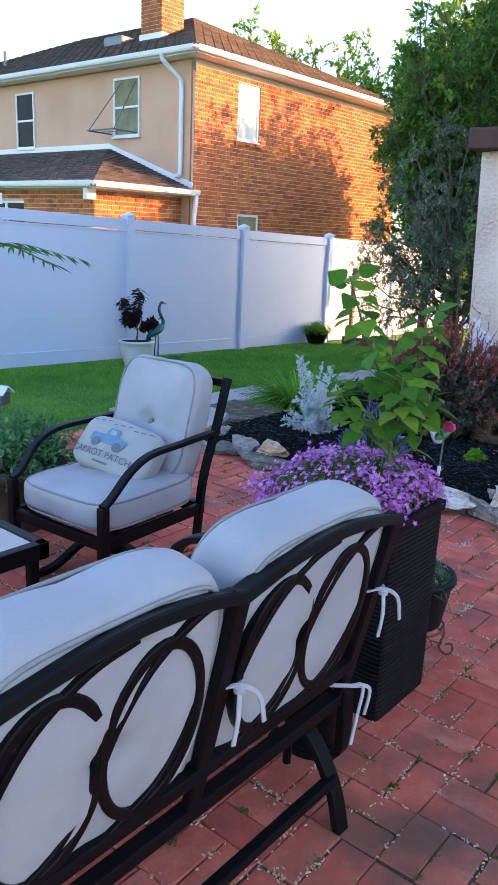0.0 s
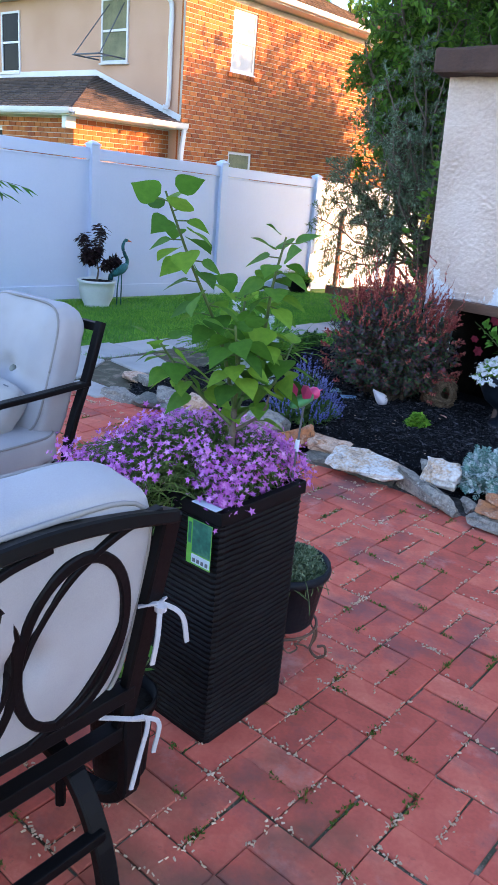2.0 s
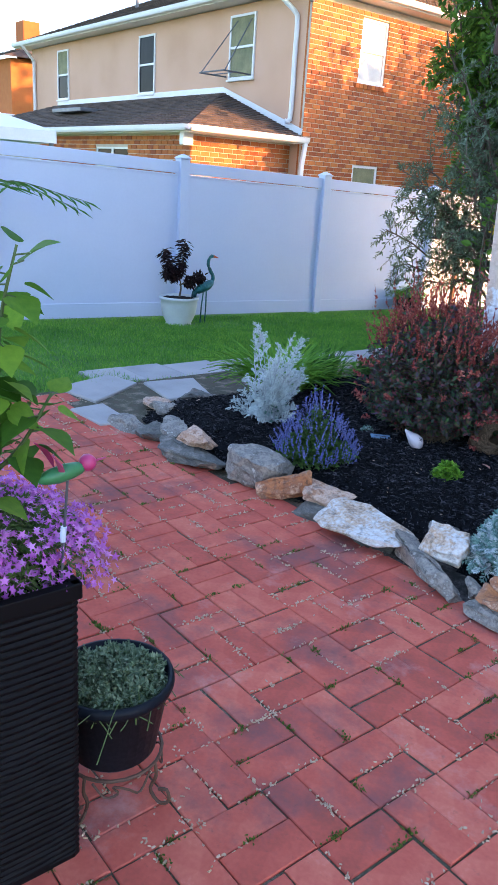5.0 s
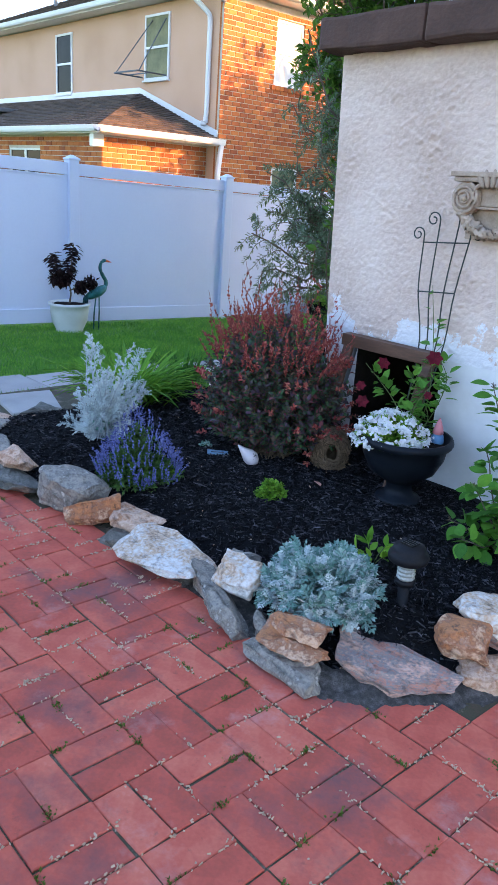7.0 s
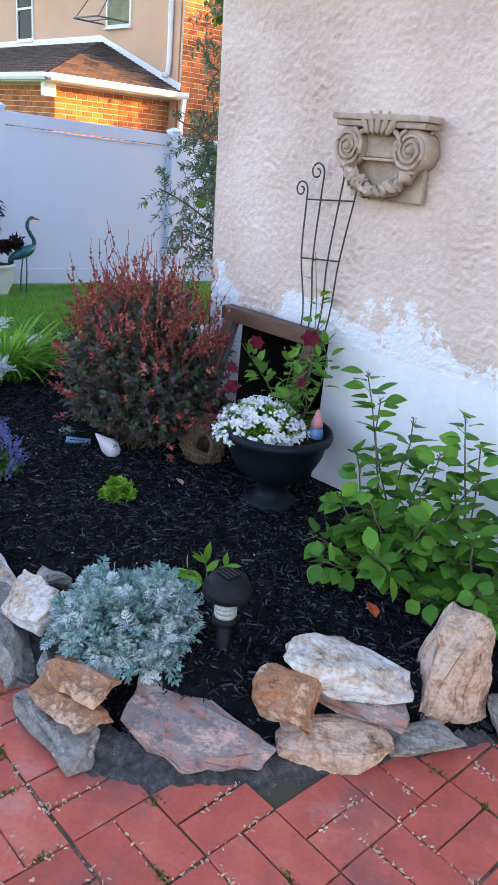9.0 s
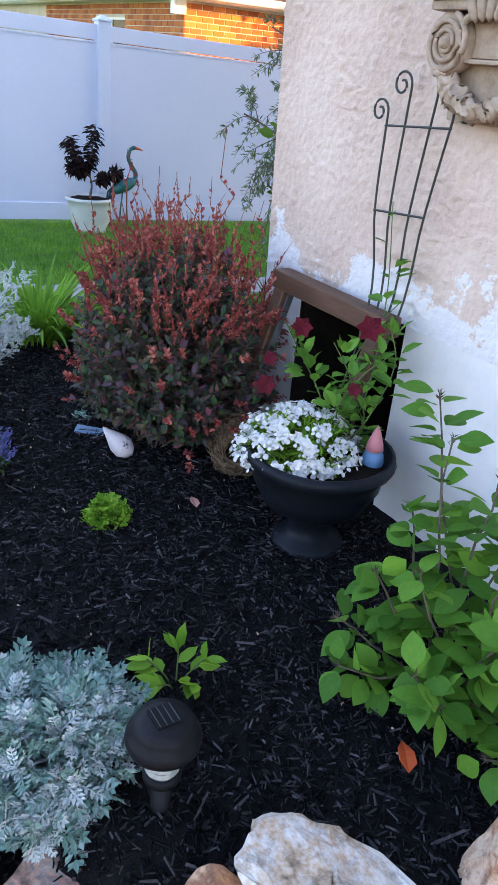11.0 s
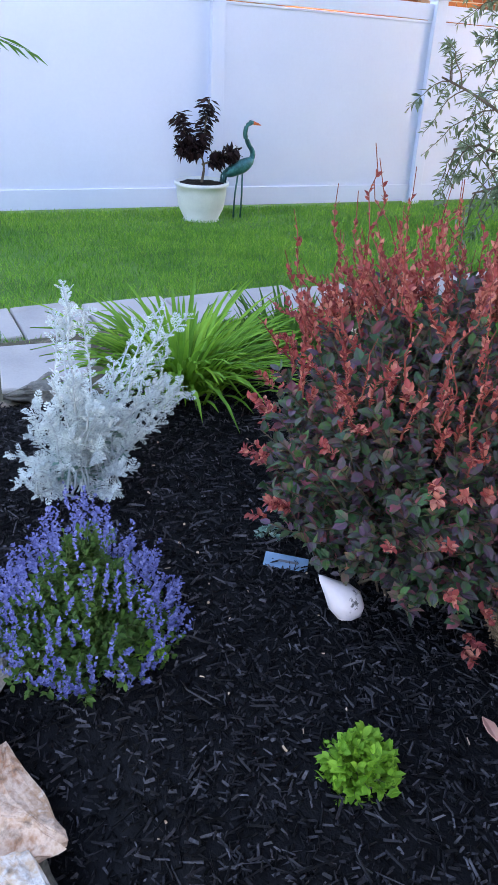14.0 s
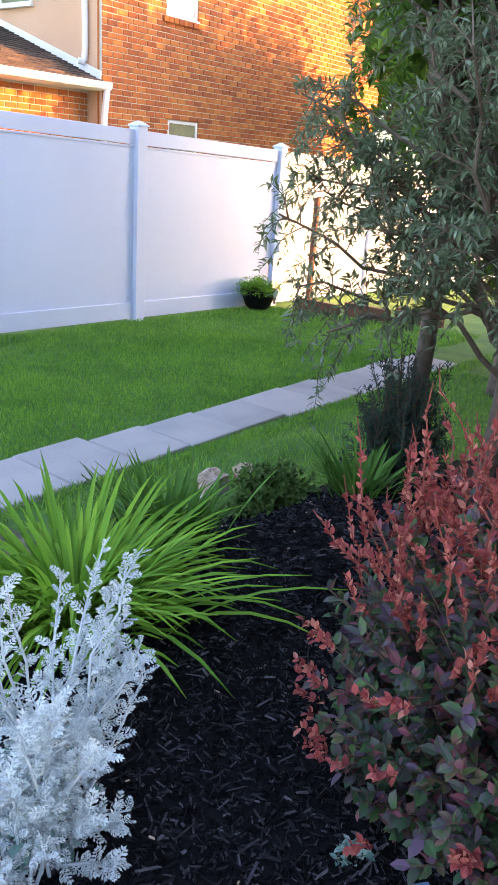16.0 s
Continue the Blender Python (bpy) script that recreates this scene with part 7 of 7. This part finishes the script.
# blue veronica
rng = np.random.default_rng(42)
ver = plant("veronica", (-2.52, 4.19, 0.10), "low spreading plant covered in blue flower spikes", "flowers")
L = bush(ver, rng, 420, (0.23, 0.21, 0.13), 0.0, 0.07, 30, 0.020, OVAL, L_BLUEGREEN, STEMG, r0=0.002)
bush(ver, rng, 150, (0.13, 0.13, 0.29), 0.2, 0.05, 34, 0.018, OVAL, L_BLUEGREEN, STEMG, r0=0.002)
k = 290
b0 = dome(rng, k, (0.21, 0.19, 0.14), 0.05)
b1 = b0 * 1.1 + np.column_stack([rng.normal(0, 0.012, (len(b0), 2)), rng.uniform(0.03, 0.07, len(b0))])
rise = 0.17 * np.exp(-((b0[:, 0]) ** 2 + (b0[:, 1]) ** 2) / 0.012)
b1[:, 2] += rise
b0[:, 2] += rise * 0.8
L = stems(rng, b0, b1, 0.0)
P, D, N = along(rng, L, 26, 0.0, 1.0, 0.9, 0.3)
v, f = strewn(KITE, P, D, N, np.stack([0.013 * np.ones(len(P)), 0.009 * rng.uniform(0.6, 1.2, len(P)), 0.01 * np.ones(len(P))], 1))
part_np("blossom_mass", v, f, F_BLUE, ver)

# small green tuft, sprouts
rng = np.random.default_rng(43)
tuft = plant("green_mound", (-1.955, 4.53, 0.12), "small bright green leafy mound in the mulch", "plant")
bush(tuft, rng, 90, (0.075, 0.075, 0.085), 0.0, 0.015, 16, 0.022, OVAL, L_BRIGHT, STEMG, t0=0.5, lift=0.5, r0=0.002, inner=0.75)
spr = plant("peony_sprout", (-1.265, 4.41, 0.085), "young bright green sprout in the mulch", "plant")
LL = np.array([[tuple(q) for q in smooth_curve([(0, 0, 0), (0.02 * math.cos(a), 0.02 * math.sin(a), 0.06), (0.07 * math.cos(a), 0.07 * math.sin(a), 0.10)], 6)] for a in (0.3, 1.5, 2.6, 3.9, 5.2)])
v, f = tube_np(LL, 0.0028, 0.0016, 5)
part_np("stalk_mass", v, f, STEMG, spr)
P, D, N = along(rng, LL, 6, 0.6, 1.0, 0.7, 0.1)
v, f = strewn(OVAL, P, D, N, np.stack([0.045 * np.ones(len(P)), 0.062 * rng.uniform(0.7, 1.2, len(P)), 0.03 * np.ones(len(P))], 1))
part_np("foliage", v, f, L_BRIGHT, spr)
ws = plant("variegated_sprig", (-2.66, 4.71, 0.12), "tiny pale variegated sprig at the barberry's foot", "plant")
bush(ws, rng, 9, (0.035, 0.035, 0.05), 0.2, 0.006, 7, 0.02, OVAL, L_SILVERGREEN, STEMG, r0=0.0015)
sp2 = plant("green_sprig", (-2.375, 4.29, 0.11), "tiny fresh green sprig beside the blue flowers", "plant")
bush(sp2, rng, 12, (0.045, 0.045, 0.05), 0.2, 0.006, 8, 0.022, OVAL, L_BRIGHT, STEMG, r0=0.0015)

# hydrangea-like shrub against the wall
rng = np.random.default_rng(44)
for place, scale_, nst, lab_ in (((-0.98, 4.93, 0.10), 1.0, 1, "leafy green hydrangea shrub against the wall"), ((-0.66, 5.02, 0.10), 0.9, 2, "green hydrangea shrub at the wall's foot")):
    hyd = plant("hydrangea", place, lab_, "shrub", "hydrangeas by the wall")
    tips = [(-0.22, -0.14, 0.14), (-0.10, -0.22, 0.12), (-0.26, 0.10, 0.66), (-0.16, 0.06, 0.60), (-0.05, 0.10, 0.56), (0.06, -0.16, 0.20), (-0.16, -0.10, 0.30), (0.10, 0.05, 0.50), (0.18, -0.05, 0.34), (-0.05, -0.08, 0.36), (0.22, 0.1, 0.45), (0.02, 0.12, 0.42), (0.12, -0.14, 0.16), (-0.2, 0.02, 0.42)]
    ends = np.array(tips) * scale_
    bases = np.column_stack([rng.normal(0, 0.03, (len(ends), 2)), np.zeros(len(ends))])
    L = stems(rng, bases, ends, 0.04)
    v, f = tube_np(L, 0.0045, 0.002, 6)
    part_np("stalk_mass", v, f, BARK, hyd)
    P, D, N = along(rng, L, 24, 0.30, 1.0, 1.0, 0.05)
    P = P + D * 0.015
    D[:, 2] -= 0.15
    leaf_parts("leaf", BROAD, P, D, N, np.stack([0.082 * np.ones(len(P)), 0.078 * rng.uniform(0.6, 1.2, len(P)), 0.08 * np.ones(len(P))], 1), L_HYD, hyd)
    P, D, N = along(rng, L, 10, 0.96, 1.0, 0.9, 0.6)
    v, f = strewn(NARROW, P, D, N, 0.018)
    part_np("fine_foliage", v, f, TWIG, hyd)

# candytuft and clematis in the urn
rng = np.random.default_rng(45)
can = plant("candytuft", (UX - 0.05, UY - 0.04, 0.39), "white candytuft flowers heaped in the urn", "flowers")
ends = dome(rng, 130, (0.165, 0.165, 0.13), 0.05)
L = stems(rng, np.column_stack([rng.normal(0, 0.05, (len(ends), 2)), np.zeros(len(ends))]), ends, 0.1)
v, f = tube_np(L, 0.002, 0.0012, 4)
part_np("stalk_mass", v, f, STEMG, can)
P, D, N = along(rng, L, 26, 0.3, 1.0, 0.8, 0.2)
v, f = strewn(NARROW, P, D, N, 0.034 * rng.uniform(0.6, 1.2, len(P)))
part_np("foliage", v, f, L_BRIGHT, can)
heads = ends[rng.uniform(0, 1, len(ends)) < 0.62]
fp = np.repeat(heads, 26, 0) + rng.normal(0, 0.011, (len(heads) * 26, 3)) * np.array([1, 1, 0.6])
fn = unit(np.repeat(heads, 26, 0) + np.array([0, 0, 0.12]) + rng.normal(0, 0.06, fp.shape))
v, f = strewn(DISC, fp + fn * 0.01, rng.normal(size=fp.shape), fn, 0.0078 * rng.uniform(0.7, 1.2, len(fp)))
part_np("blossom_mass", v, f, F_WHITE, can)
rng = np.random.default_rng(46)
cle = plant("clematis", (UX - 0.04, UY + 0.10, 0.38), "climbing clematis with deep red flowers on the trellis", "vine")
vines = [[(0, 0, 0), (0.03, 0.05, 0.2), (-0.04, 0.13, 0.45), (-0.10, 0.15, 0.7)], [(0, 0, 0), (-0.08, 0.05, 0.18), (-0.05, 0.1, 0.34), (0.03, 0.12, 0.46)], [(0, 0, 0), (0.08, 0.02, 0.14), (0.1, 0.07, 0.3), (0.02, 0.1, 0.4)], [(0, 0, 0), (-0.1, -0.02, 0.16), (-0.2, -0.03, 0.25), (-0.3, -0.02, 0.31)], [(0, 0, 0), (0.02, -0.04, 0.16), (0.08, -0.02, 0.28), (0.12, 0.02, 0.34)], [(0.02, 0, 0), (0.05, 0.04, 0.12), (0.0, 0.0, 0.25), (-0.05, -0.03, 0.33)]]
LL = np.array([[tuple(q) for q in smooth_curve(c, 16)] for c in vines])
v, f = tube_np(LL, 0.003, 0.0014, 5)
part_np("stalk_mass", v, f, STEMG, cle)
P, D, N = along(rng, LL, 34, 0.12, 0.95, 1.0, 0.0)
P = P + D * 0.018
keepv = (P[:, 2] < 0.42) | (rng.uniform(0, 1, len(P)) < 0.45)
P, D, N = P[keepv], D[keepv], N[keepv]
v, f = strewn(OVAL, P, D, N, 0.058 * rng.uniform(0.55, 1.2, len(P)))
part_np("foliage", v, f, L_GREEN, cle)
for fx, fy, fz, s in ((0.08, -0.02, 0.41, 0.040), (-0.165, -0.06, 0.34, 0.034), (-0.20, -0.14, 0.16, 0.034), (-0.25, -0.10, 0.22, 0.026), (0.10, -0.06, 0.25, 0.022)):
    a = np.arange(6) * np.pi / 3
    face = unit(np.array([0.6, -0.65, 0.45]) + rng.normal(0, 0.15, 3))
    u = unit(np.cross(face, [0, 0, 1.0]))
    w_ = np.cross(face, u)
    D = np.cos(a)[:, None] * u + np.sin(a)[:, None] * w_ + face * 0.15
    v, f = strewn(OVAL, np.tile([fx, fy, fz], (6, 1)), D, np.tile(face, (6, 1)), np.stack([np.full(6, s * 1.3), np.full(6, s), np.full(6, s)], 1))
    part_np("flower", v, f, F_RED, cle)

# fine-leaved shrub at the wall's corner, and trees
rng = np.random.default_rng(47)


def limbed(name, place, label, trunk_pts, trunk_r, limbs, limb_r, twigs_per, twig_len, droop, leaves_per, size, template, leaf, seed, bark=BARK, leaf_shape=None):
    """A trunk, limbs to given ends, many twigs on them and leaves on the twigs."""
    rng = np.random.default_rng(seed)
    p = plant(name, place, label, "tree")
    part("trunk", bar(smooth_curve(trunk_pts, 12), trunk_r, 10, trunk_r * 0.55), bark, p, "", True)
    limbs = np.asarray(limbs, float)
    top, low = np.array(trunk_pts[-1]), np.array(trunk_pts[len(trunk_pts) // 2])
    w = rng.uniform(0, 1, (len(limbs), 1))
    L = stems(rng, low * (1 - w) + top * w, limbs, 0.06, 9, 0.03)
    v, f = tube_np(L, limb_r, limb_r * 0.3, 6)
    part_np("limb_mass", v, f, bark, p)
    P, D, N = along(rng, L, twigs_per, 0.35, 1.0, 0.9, 0.15)
    E = P + D * twig_len * rng.uniform(0.5, 1.3, (len(P), 1)) + np.array([0, 0, -droop]) * rng.uniform(0.3, 1.4, (len(P), 1))
    T = stems(rng, P, E, 0.12, 6)
    v, f = tube_np(T, limb_r * 0.25, limb_r * 0.08, 3)
    part_np("twig_mass", v, f, bark, p)
    P, D, N = along(rng, T, leaves_per, 0.15, 1.0, 0.85, 0.0)
    s = size * rng.uniform(0.6, 1.25, len(P))
    v, f = strewn(template, P, D, N, s if leaf_shape is None else s[:, None] * np.array(leaf_shape))
    part_np("crown", v, f, leaf, p)
    return p


lim = np.concatenate([dome(rng, 46, (0.95, 0.85, 1.15), -0.55) * rng.uniform(0.6, 1.0, (46, 1)) + np.array([0.0, 0.0, 1.55]), np.array([(-0.72, -0.62, 1.22), (-0.66, -0.55, 0.95), (-0.85, -0.2, 1.35), (-0.78, -0.45, 1.65), (-0.5, -0.55, 0.8)])])
limbed("olive_shrub", (-3.25, 6.75, -0.08), "loose grey-green fine-leaved shrub behind the wall", [(0, 0, 0), (0.03, 0.02, 0.6), (0, 0, 1.3)], 0.045, lim, 0.014, 21, 0.24, 0.10, 30, 0.043, NARROW, L_OLIVE, 48, leaf_shape=(1.5, 1, 1))
rng = np.random.default_rng(70)
juniper = plant("juniper_shrub", (-3.64, 6.74, -0.03), "dark blue-green soft juniper at the bed's far end", "shrub")
bush(juniper, rng, 320, (0.26, 0.26, 0.62), -0.1, 0.05, 60, 0.030, NARROW, L_JUNIPER, TWIG, (0, 0, 0.10), 0.04, 0.2, r0=0.004, inner=0.5)
rng = np.random.default_rng(49)
lim = dome(rng, 95, (1.45, 1.4, 1.85), -0.8) * rng.uniform(0.55, 1.0, (95, 1)) + np.array([0, 0, 2.75])
limbed("garden_tree", (-4.0, 9.0, -0.2), "dark green broadleaf tree behind the house corner", [(0, 0, 0), (0.05, 0.0, 1.0), (0.0, 0.05, 2.3)], 0.09, lim, 0.026, 20, 0.36, 0.12, 26, 0.085, KITE, L_TREE, 50)
rng = np.random.default_rng(51)
lim = dome(rng, 40, (0.8, 0.8, 1.5), -0.7) * rng.uniform(0.5, 1.0, (40, 1)) + np.array([0, 0, 1.5])
limbed("garden_tree", (-4.55, 10.6, -0.35), "dark green shrubby tree by the lawn", [(0, 0, 0), (0.03, 0.0, 0.6), (0.0, 0.03, 1.4)], 0.06, lim, 0.02, 14, 0.34, 0.12, 20, 0.075, KITE, L_TREE, 52)
rng = np.random.default_rng(53)
lim = dome(rng, 46, (0.62, 0.62, 0.95), -0.75) * rng.uniform(0.5, 1.0, (46, 1)) + np.array([0, 0, 2.75])
limbed("garden_tree", (-3.72, 6.98, -0.15), "broadleaf tree rising beside the house corner", [(0, 0, 0), (0.04, 0.0, 1.0), (0.0, 0.04, 2.2)], 0.05, lim, 0.018, 15, 0.26, 0.10, 20, 0.07, KITE, L_TREE, 54)
# tall trees far behind; the low sun is also put into their leaf colour
# 65 to 67 are added out of view to dapple the brick wall
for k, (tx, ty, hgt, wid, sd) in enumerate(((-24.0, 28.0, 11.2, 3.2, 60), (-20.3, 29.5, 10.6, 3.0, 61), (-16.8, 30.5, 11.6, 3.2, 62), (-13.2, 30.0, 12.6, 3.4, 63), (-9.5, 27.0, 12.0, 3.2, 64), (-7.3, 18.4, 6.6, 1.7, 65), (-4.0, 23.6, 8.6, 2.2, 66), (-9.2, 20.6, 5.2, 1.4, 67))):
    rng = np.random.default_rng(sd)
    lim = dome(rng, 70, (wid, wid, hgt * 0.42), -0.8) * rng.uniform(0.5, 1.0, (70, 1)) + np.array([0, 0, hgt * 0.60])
    limbed("tall_tree", (tx, ty, -0.6), "tall yellow-green sunlit tree; three nearer ones added unseen for shade", [(0, 0, 0), (0.1, 0.0, hgt * 0.25), (0.0, 0.1, hgt * 0.5)], 0.2, lim, 0.06, 14, 0.8, 0.15, 16 if sd < 65 else 8, 0.26, KITE, L_FARTREE, sd)
# yellow blossoms of a vine at the wall's corner
rng = np.random.default_rng(66)
yf = plant("yellow_flowers", (-2.62, 5.55, -0.05), "vine with yellow blossoms climbing the wall's corner", "vine")
LL = np.array([[tuple(q) for q in smooth_curve(c, 12)] for c in ([(0, 0, 0), (0.02, 0.02, 0.6), (-0.04, -0.03, 1.2), (0.05, 0, 1.75)], [(0, 0.1, 0), (-0.08, 0.1, 0.7), (-0.06, 0.08, 1.4), (-0.02, 0.05, 1.95)])])
v, f = tube_np(LL, 0.006, 0.003, 5)
part_np("stalk_mass", v, f, BARK, yf)
P, D, N = along(rng, LL, 70, 0.3, 1.0, 1.0, 0.0)
v, f = strewn(OVAL, P + rng.normal(0, 0.03, P.shape), D, N, 0.06 * rng.uniform(0.6, 1.2, len(P)))
part_np("foliage", v, f, L_TREE, yf)
fp = np.array([(-0.05, 0.085, 1.30), (-0.065, 0.095, 1.275)])
v, f = strewn(STAR, fp, [(1, 0, 0.2), (0.6, 0, 0.8)], [(0.5, -0.8, 0.2), (0.3, -0.9, 0.0)], 0.032)
part_np("blossom_mass", v, f, F_YELLOW, yf)

# ---- bricks of the house, pavers of the patio ----
brick_data = brick_mesh(BL, BH, 0.012)
brick_data.materials.append(BRICK)
brick_runs = [((HX, (s + e) / 2, z + BH / 2), 0.0, e - s) for s, e, z in side_bricks]
brick_runs += [((AX, (s + e) / 2, z + BH / 2), 0.0, e - s) for s, e, z in annex_side]
brick_runs += [(((s + e) / 2, AY, z + BH / 2), -math.pi / 2, e - s) for s, e, z in front_bricks] + chim_bricks
single = [r for r in brick_runs if abs(r[2] - BL) < 1e-6 and r[1] == 0.0 and r[0][0] == HX and 12.6 < r[0][1] < 14.1 and r[0][2] > 1.6][:300]
for c, turn, l in single:
    ob = new("brick", brick_data)
    ob.parent = nb_house
    ob.location = c
chosen = {r[0] for r in single}
bv = np.array([tuple(v.co) for v in brick_data.vertices])
bf = [tuple(p.vertices) for p in brick_data.polygons]
allv, allf = [], []
for c, turn, l in brick_runs:
    if c in chosen:
        continue
    q = bv * np.array([1, l / BL, 1])
    ca, sa = math.cos(turn), math.sin(turn)
    i = len(allv) * len(bv)
    allv.append(np.stack([q[:, 0] * ca - q[:, 1] * sa, q[:, 0] * sa + q[:, 1] * ca, q[:, 2]], 1) + np.array(c))
    allf += [tuple(k + i for k in f) for f in bf]
tagged(part_np("bricks", np.concatenate(allv), allf, BRICK_FAR, nb_house), kind="stuff")

CELL, JW = 0.206, 0.0042
pm = bmesh.new()
hx, hy, b = (CELL - JW) / 2, (CELL / 2 - JW) / 2, 0.003
loop = [[pm.verts.new((sx * (hx - k), sy * (hy - k), zz)) for sx, sy in ((-1, -1), (1, -1), (1, 1), (-1, 1))] for k, zz in ((0, -0.03), (0, -b), (b, 0))]
for l0, l1 in zip(loop, loop[1:]):
    for k in range(4):
        pm.faces.new((l0[k], l0[(k + 1) % 4], l1[(k + 1) % 4], l1[k]))
pm.faces.new(loop[-1])
paver_data = bpy.data.meshes.new("paver")
pm.to_mesh(paver_data)
pm.free()
paver_data.materials.append(PAVER)
pv = np.array([tuple(v.co) for v in paver_data.vertices])
pf = [tuple(p.vertices) for p in paver_data.polygons]
rs = random.Random(11)
near_count, farv, farf, moss_p, crumb_p = 0, [], [], [], []
for i in range(-19, 18):
    for j in range(-19, 19):
        ox, oy = -1.003 + CELL * i, 1.392 + CELL * j
        for h in (0.25, 0.75):
            flat = (i + j) % 2 == 0
            x, y = (ox + CELL / 2, oy + CELL * h) if flat else (ox + CELL * h, oy + CELL / 2)
            if not on_patio(x, y):
                continue
            turn = (0 if flat else math.pi / 2) + rs.gauss(0, 0.012)
            place = (x + rs.gauss(0, 0.002), y + rs.gauss(0, 0.002), rs.gauss(0, 0.0012))
            tilt = (rs.gauss(0, 0.006), rs.gauss(0, 0.006))
            m = Matrix.LocRotScale(place, Euler((*tilt, turn)), None)
            if -1.9 < x < 0.45 and 1.15 < y and near_count < 300:
                ob = new("paver", paver_data)
                ob.parent = patio
                ob.matrix_basis = m
                near_count += 1
            else:
                k = len(farv) * len(pv)
                mm = np.array(m)
                farv.append(pv @ mm[:3, :3].T + mm[:3, 3])
                farf += [tuple(q + k for q in f) for f in pf]
            for _ in range(rs.choice((1, 1, 2, 3))):
                edge = rs.choice((-1, 1)) * CELL / 4
                u = rs.uniform(-0.1, 0.1)
                (moss_p if rs.random() < 0.3 else crumb_p).append((x + (u if flat else edge), y + (edge if flat else u), 1.0 if flat else 0.0))
tagged(part_np("pavers", np.concatenate(farv), farf, PAVER_FAR, patio), kind="stuff")
rng = np.random.default_rng(21)


def in_joints(places, per, length):
    """Points strewn along the joint on which each place lies."""
    q = np.repeat(np.array(places), per, 0)
    run, across = rng.normal(0, length, len(q)), rng.normal(0, 0.006, len(q))
    return q[:, :2] + np.stack([np.where(q[:, 2] > 0.5, run, across), np.where(q[:, 2] > 0.5, across, run)], 1)


mp_ = in_joints(moss_p, 26, 0.016)
v, f = strewn(KITE, np.column_stack([mp_, np.full(len(mp_), -0.003)]), np.column_stack([rng.normal(0, 0.7, (len(mp_), 2)), np.full(len(mp_), 0.8)]), rng.normal(size=(len(mp_), 3)), rng.uniform(0.006, 0.016, len(mp_)))
tagged(part_np("joint_moss", v, f, MOSS), "moss and weeds in the patio joints", "moss", kind="stuff")
cp_ = in_joints(crumb_p, 11, 0.035)
v, f = strewn(SHRED, np.column_stack([cp_, np.full(len(cp_), 0.0)]), np.column_stack([rng.normal(size=(len(cp_), 2)), np.zeros(len(cp_))]), np.array([0, 0, 1.0]) + rng.normal(0, 0.2, (len(cp_), 3)),
               np.stack([rng.uniform(0.003, 0.007, len(cp_)), rng.uniform(0.004, 0.013, len(cp_)), rng.uniform(0.003, 0.006, len(cp_))], 1))
tagged(part_np("joint_crumbs", v, f, CRUMB), "pale crumbs and husks in the joints", "debris", kind="stuff")

# the neighbour's house as a whole
nb_house.location = (-0.05, 0.22, -0.09)
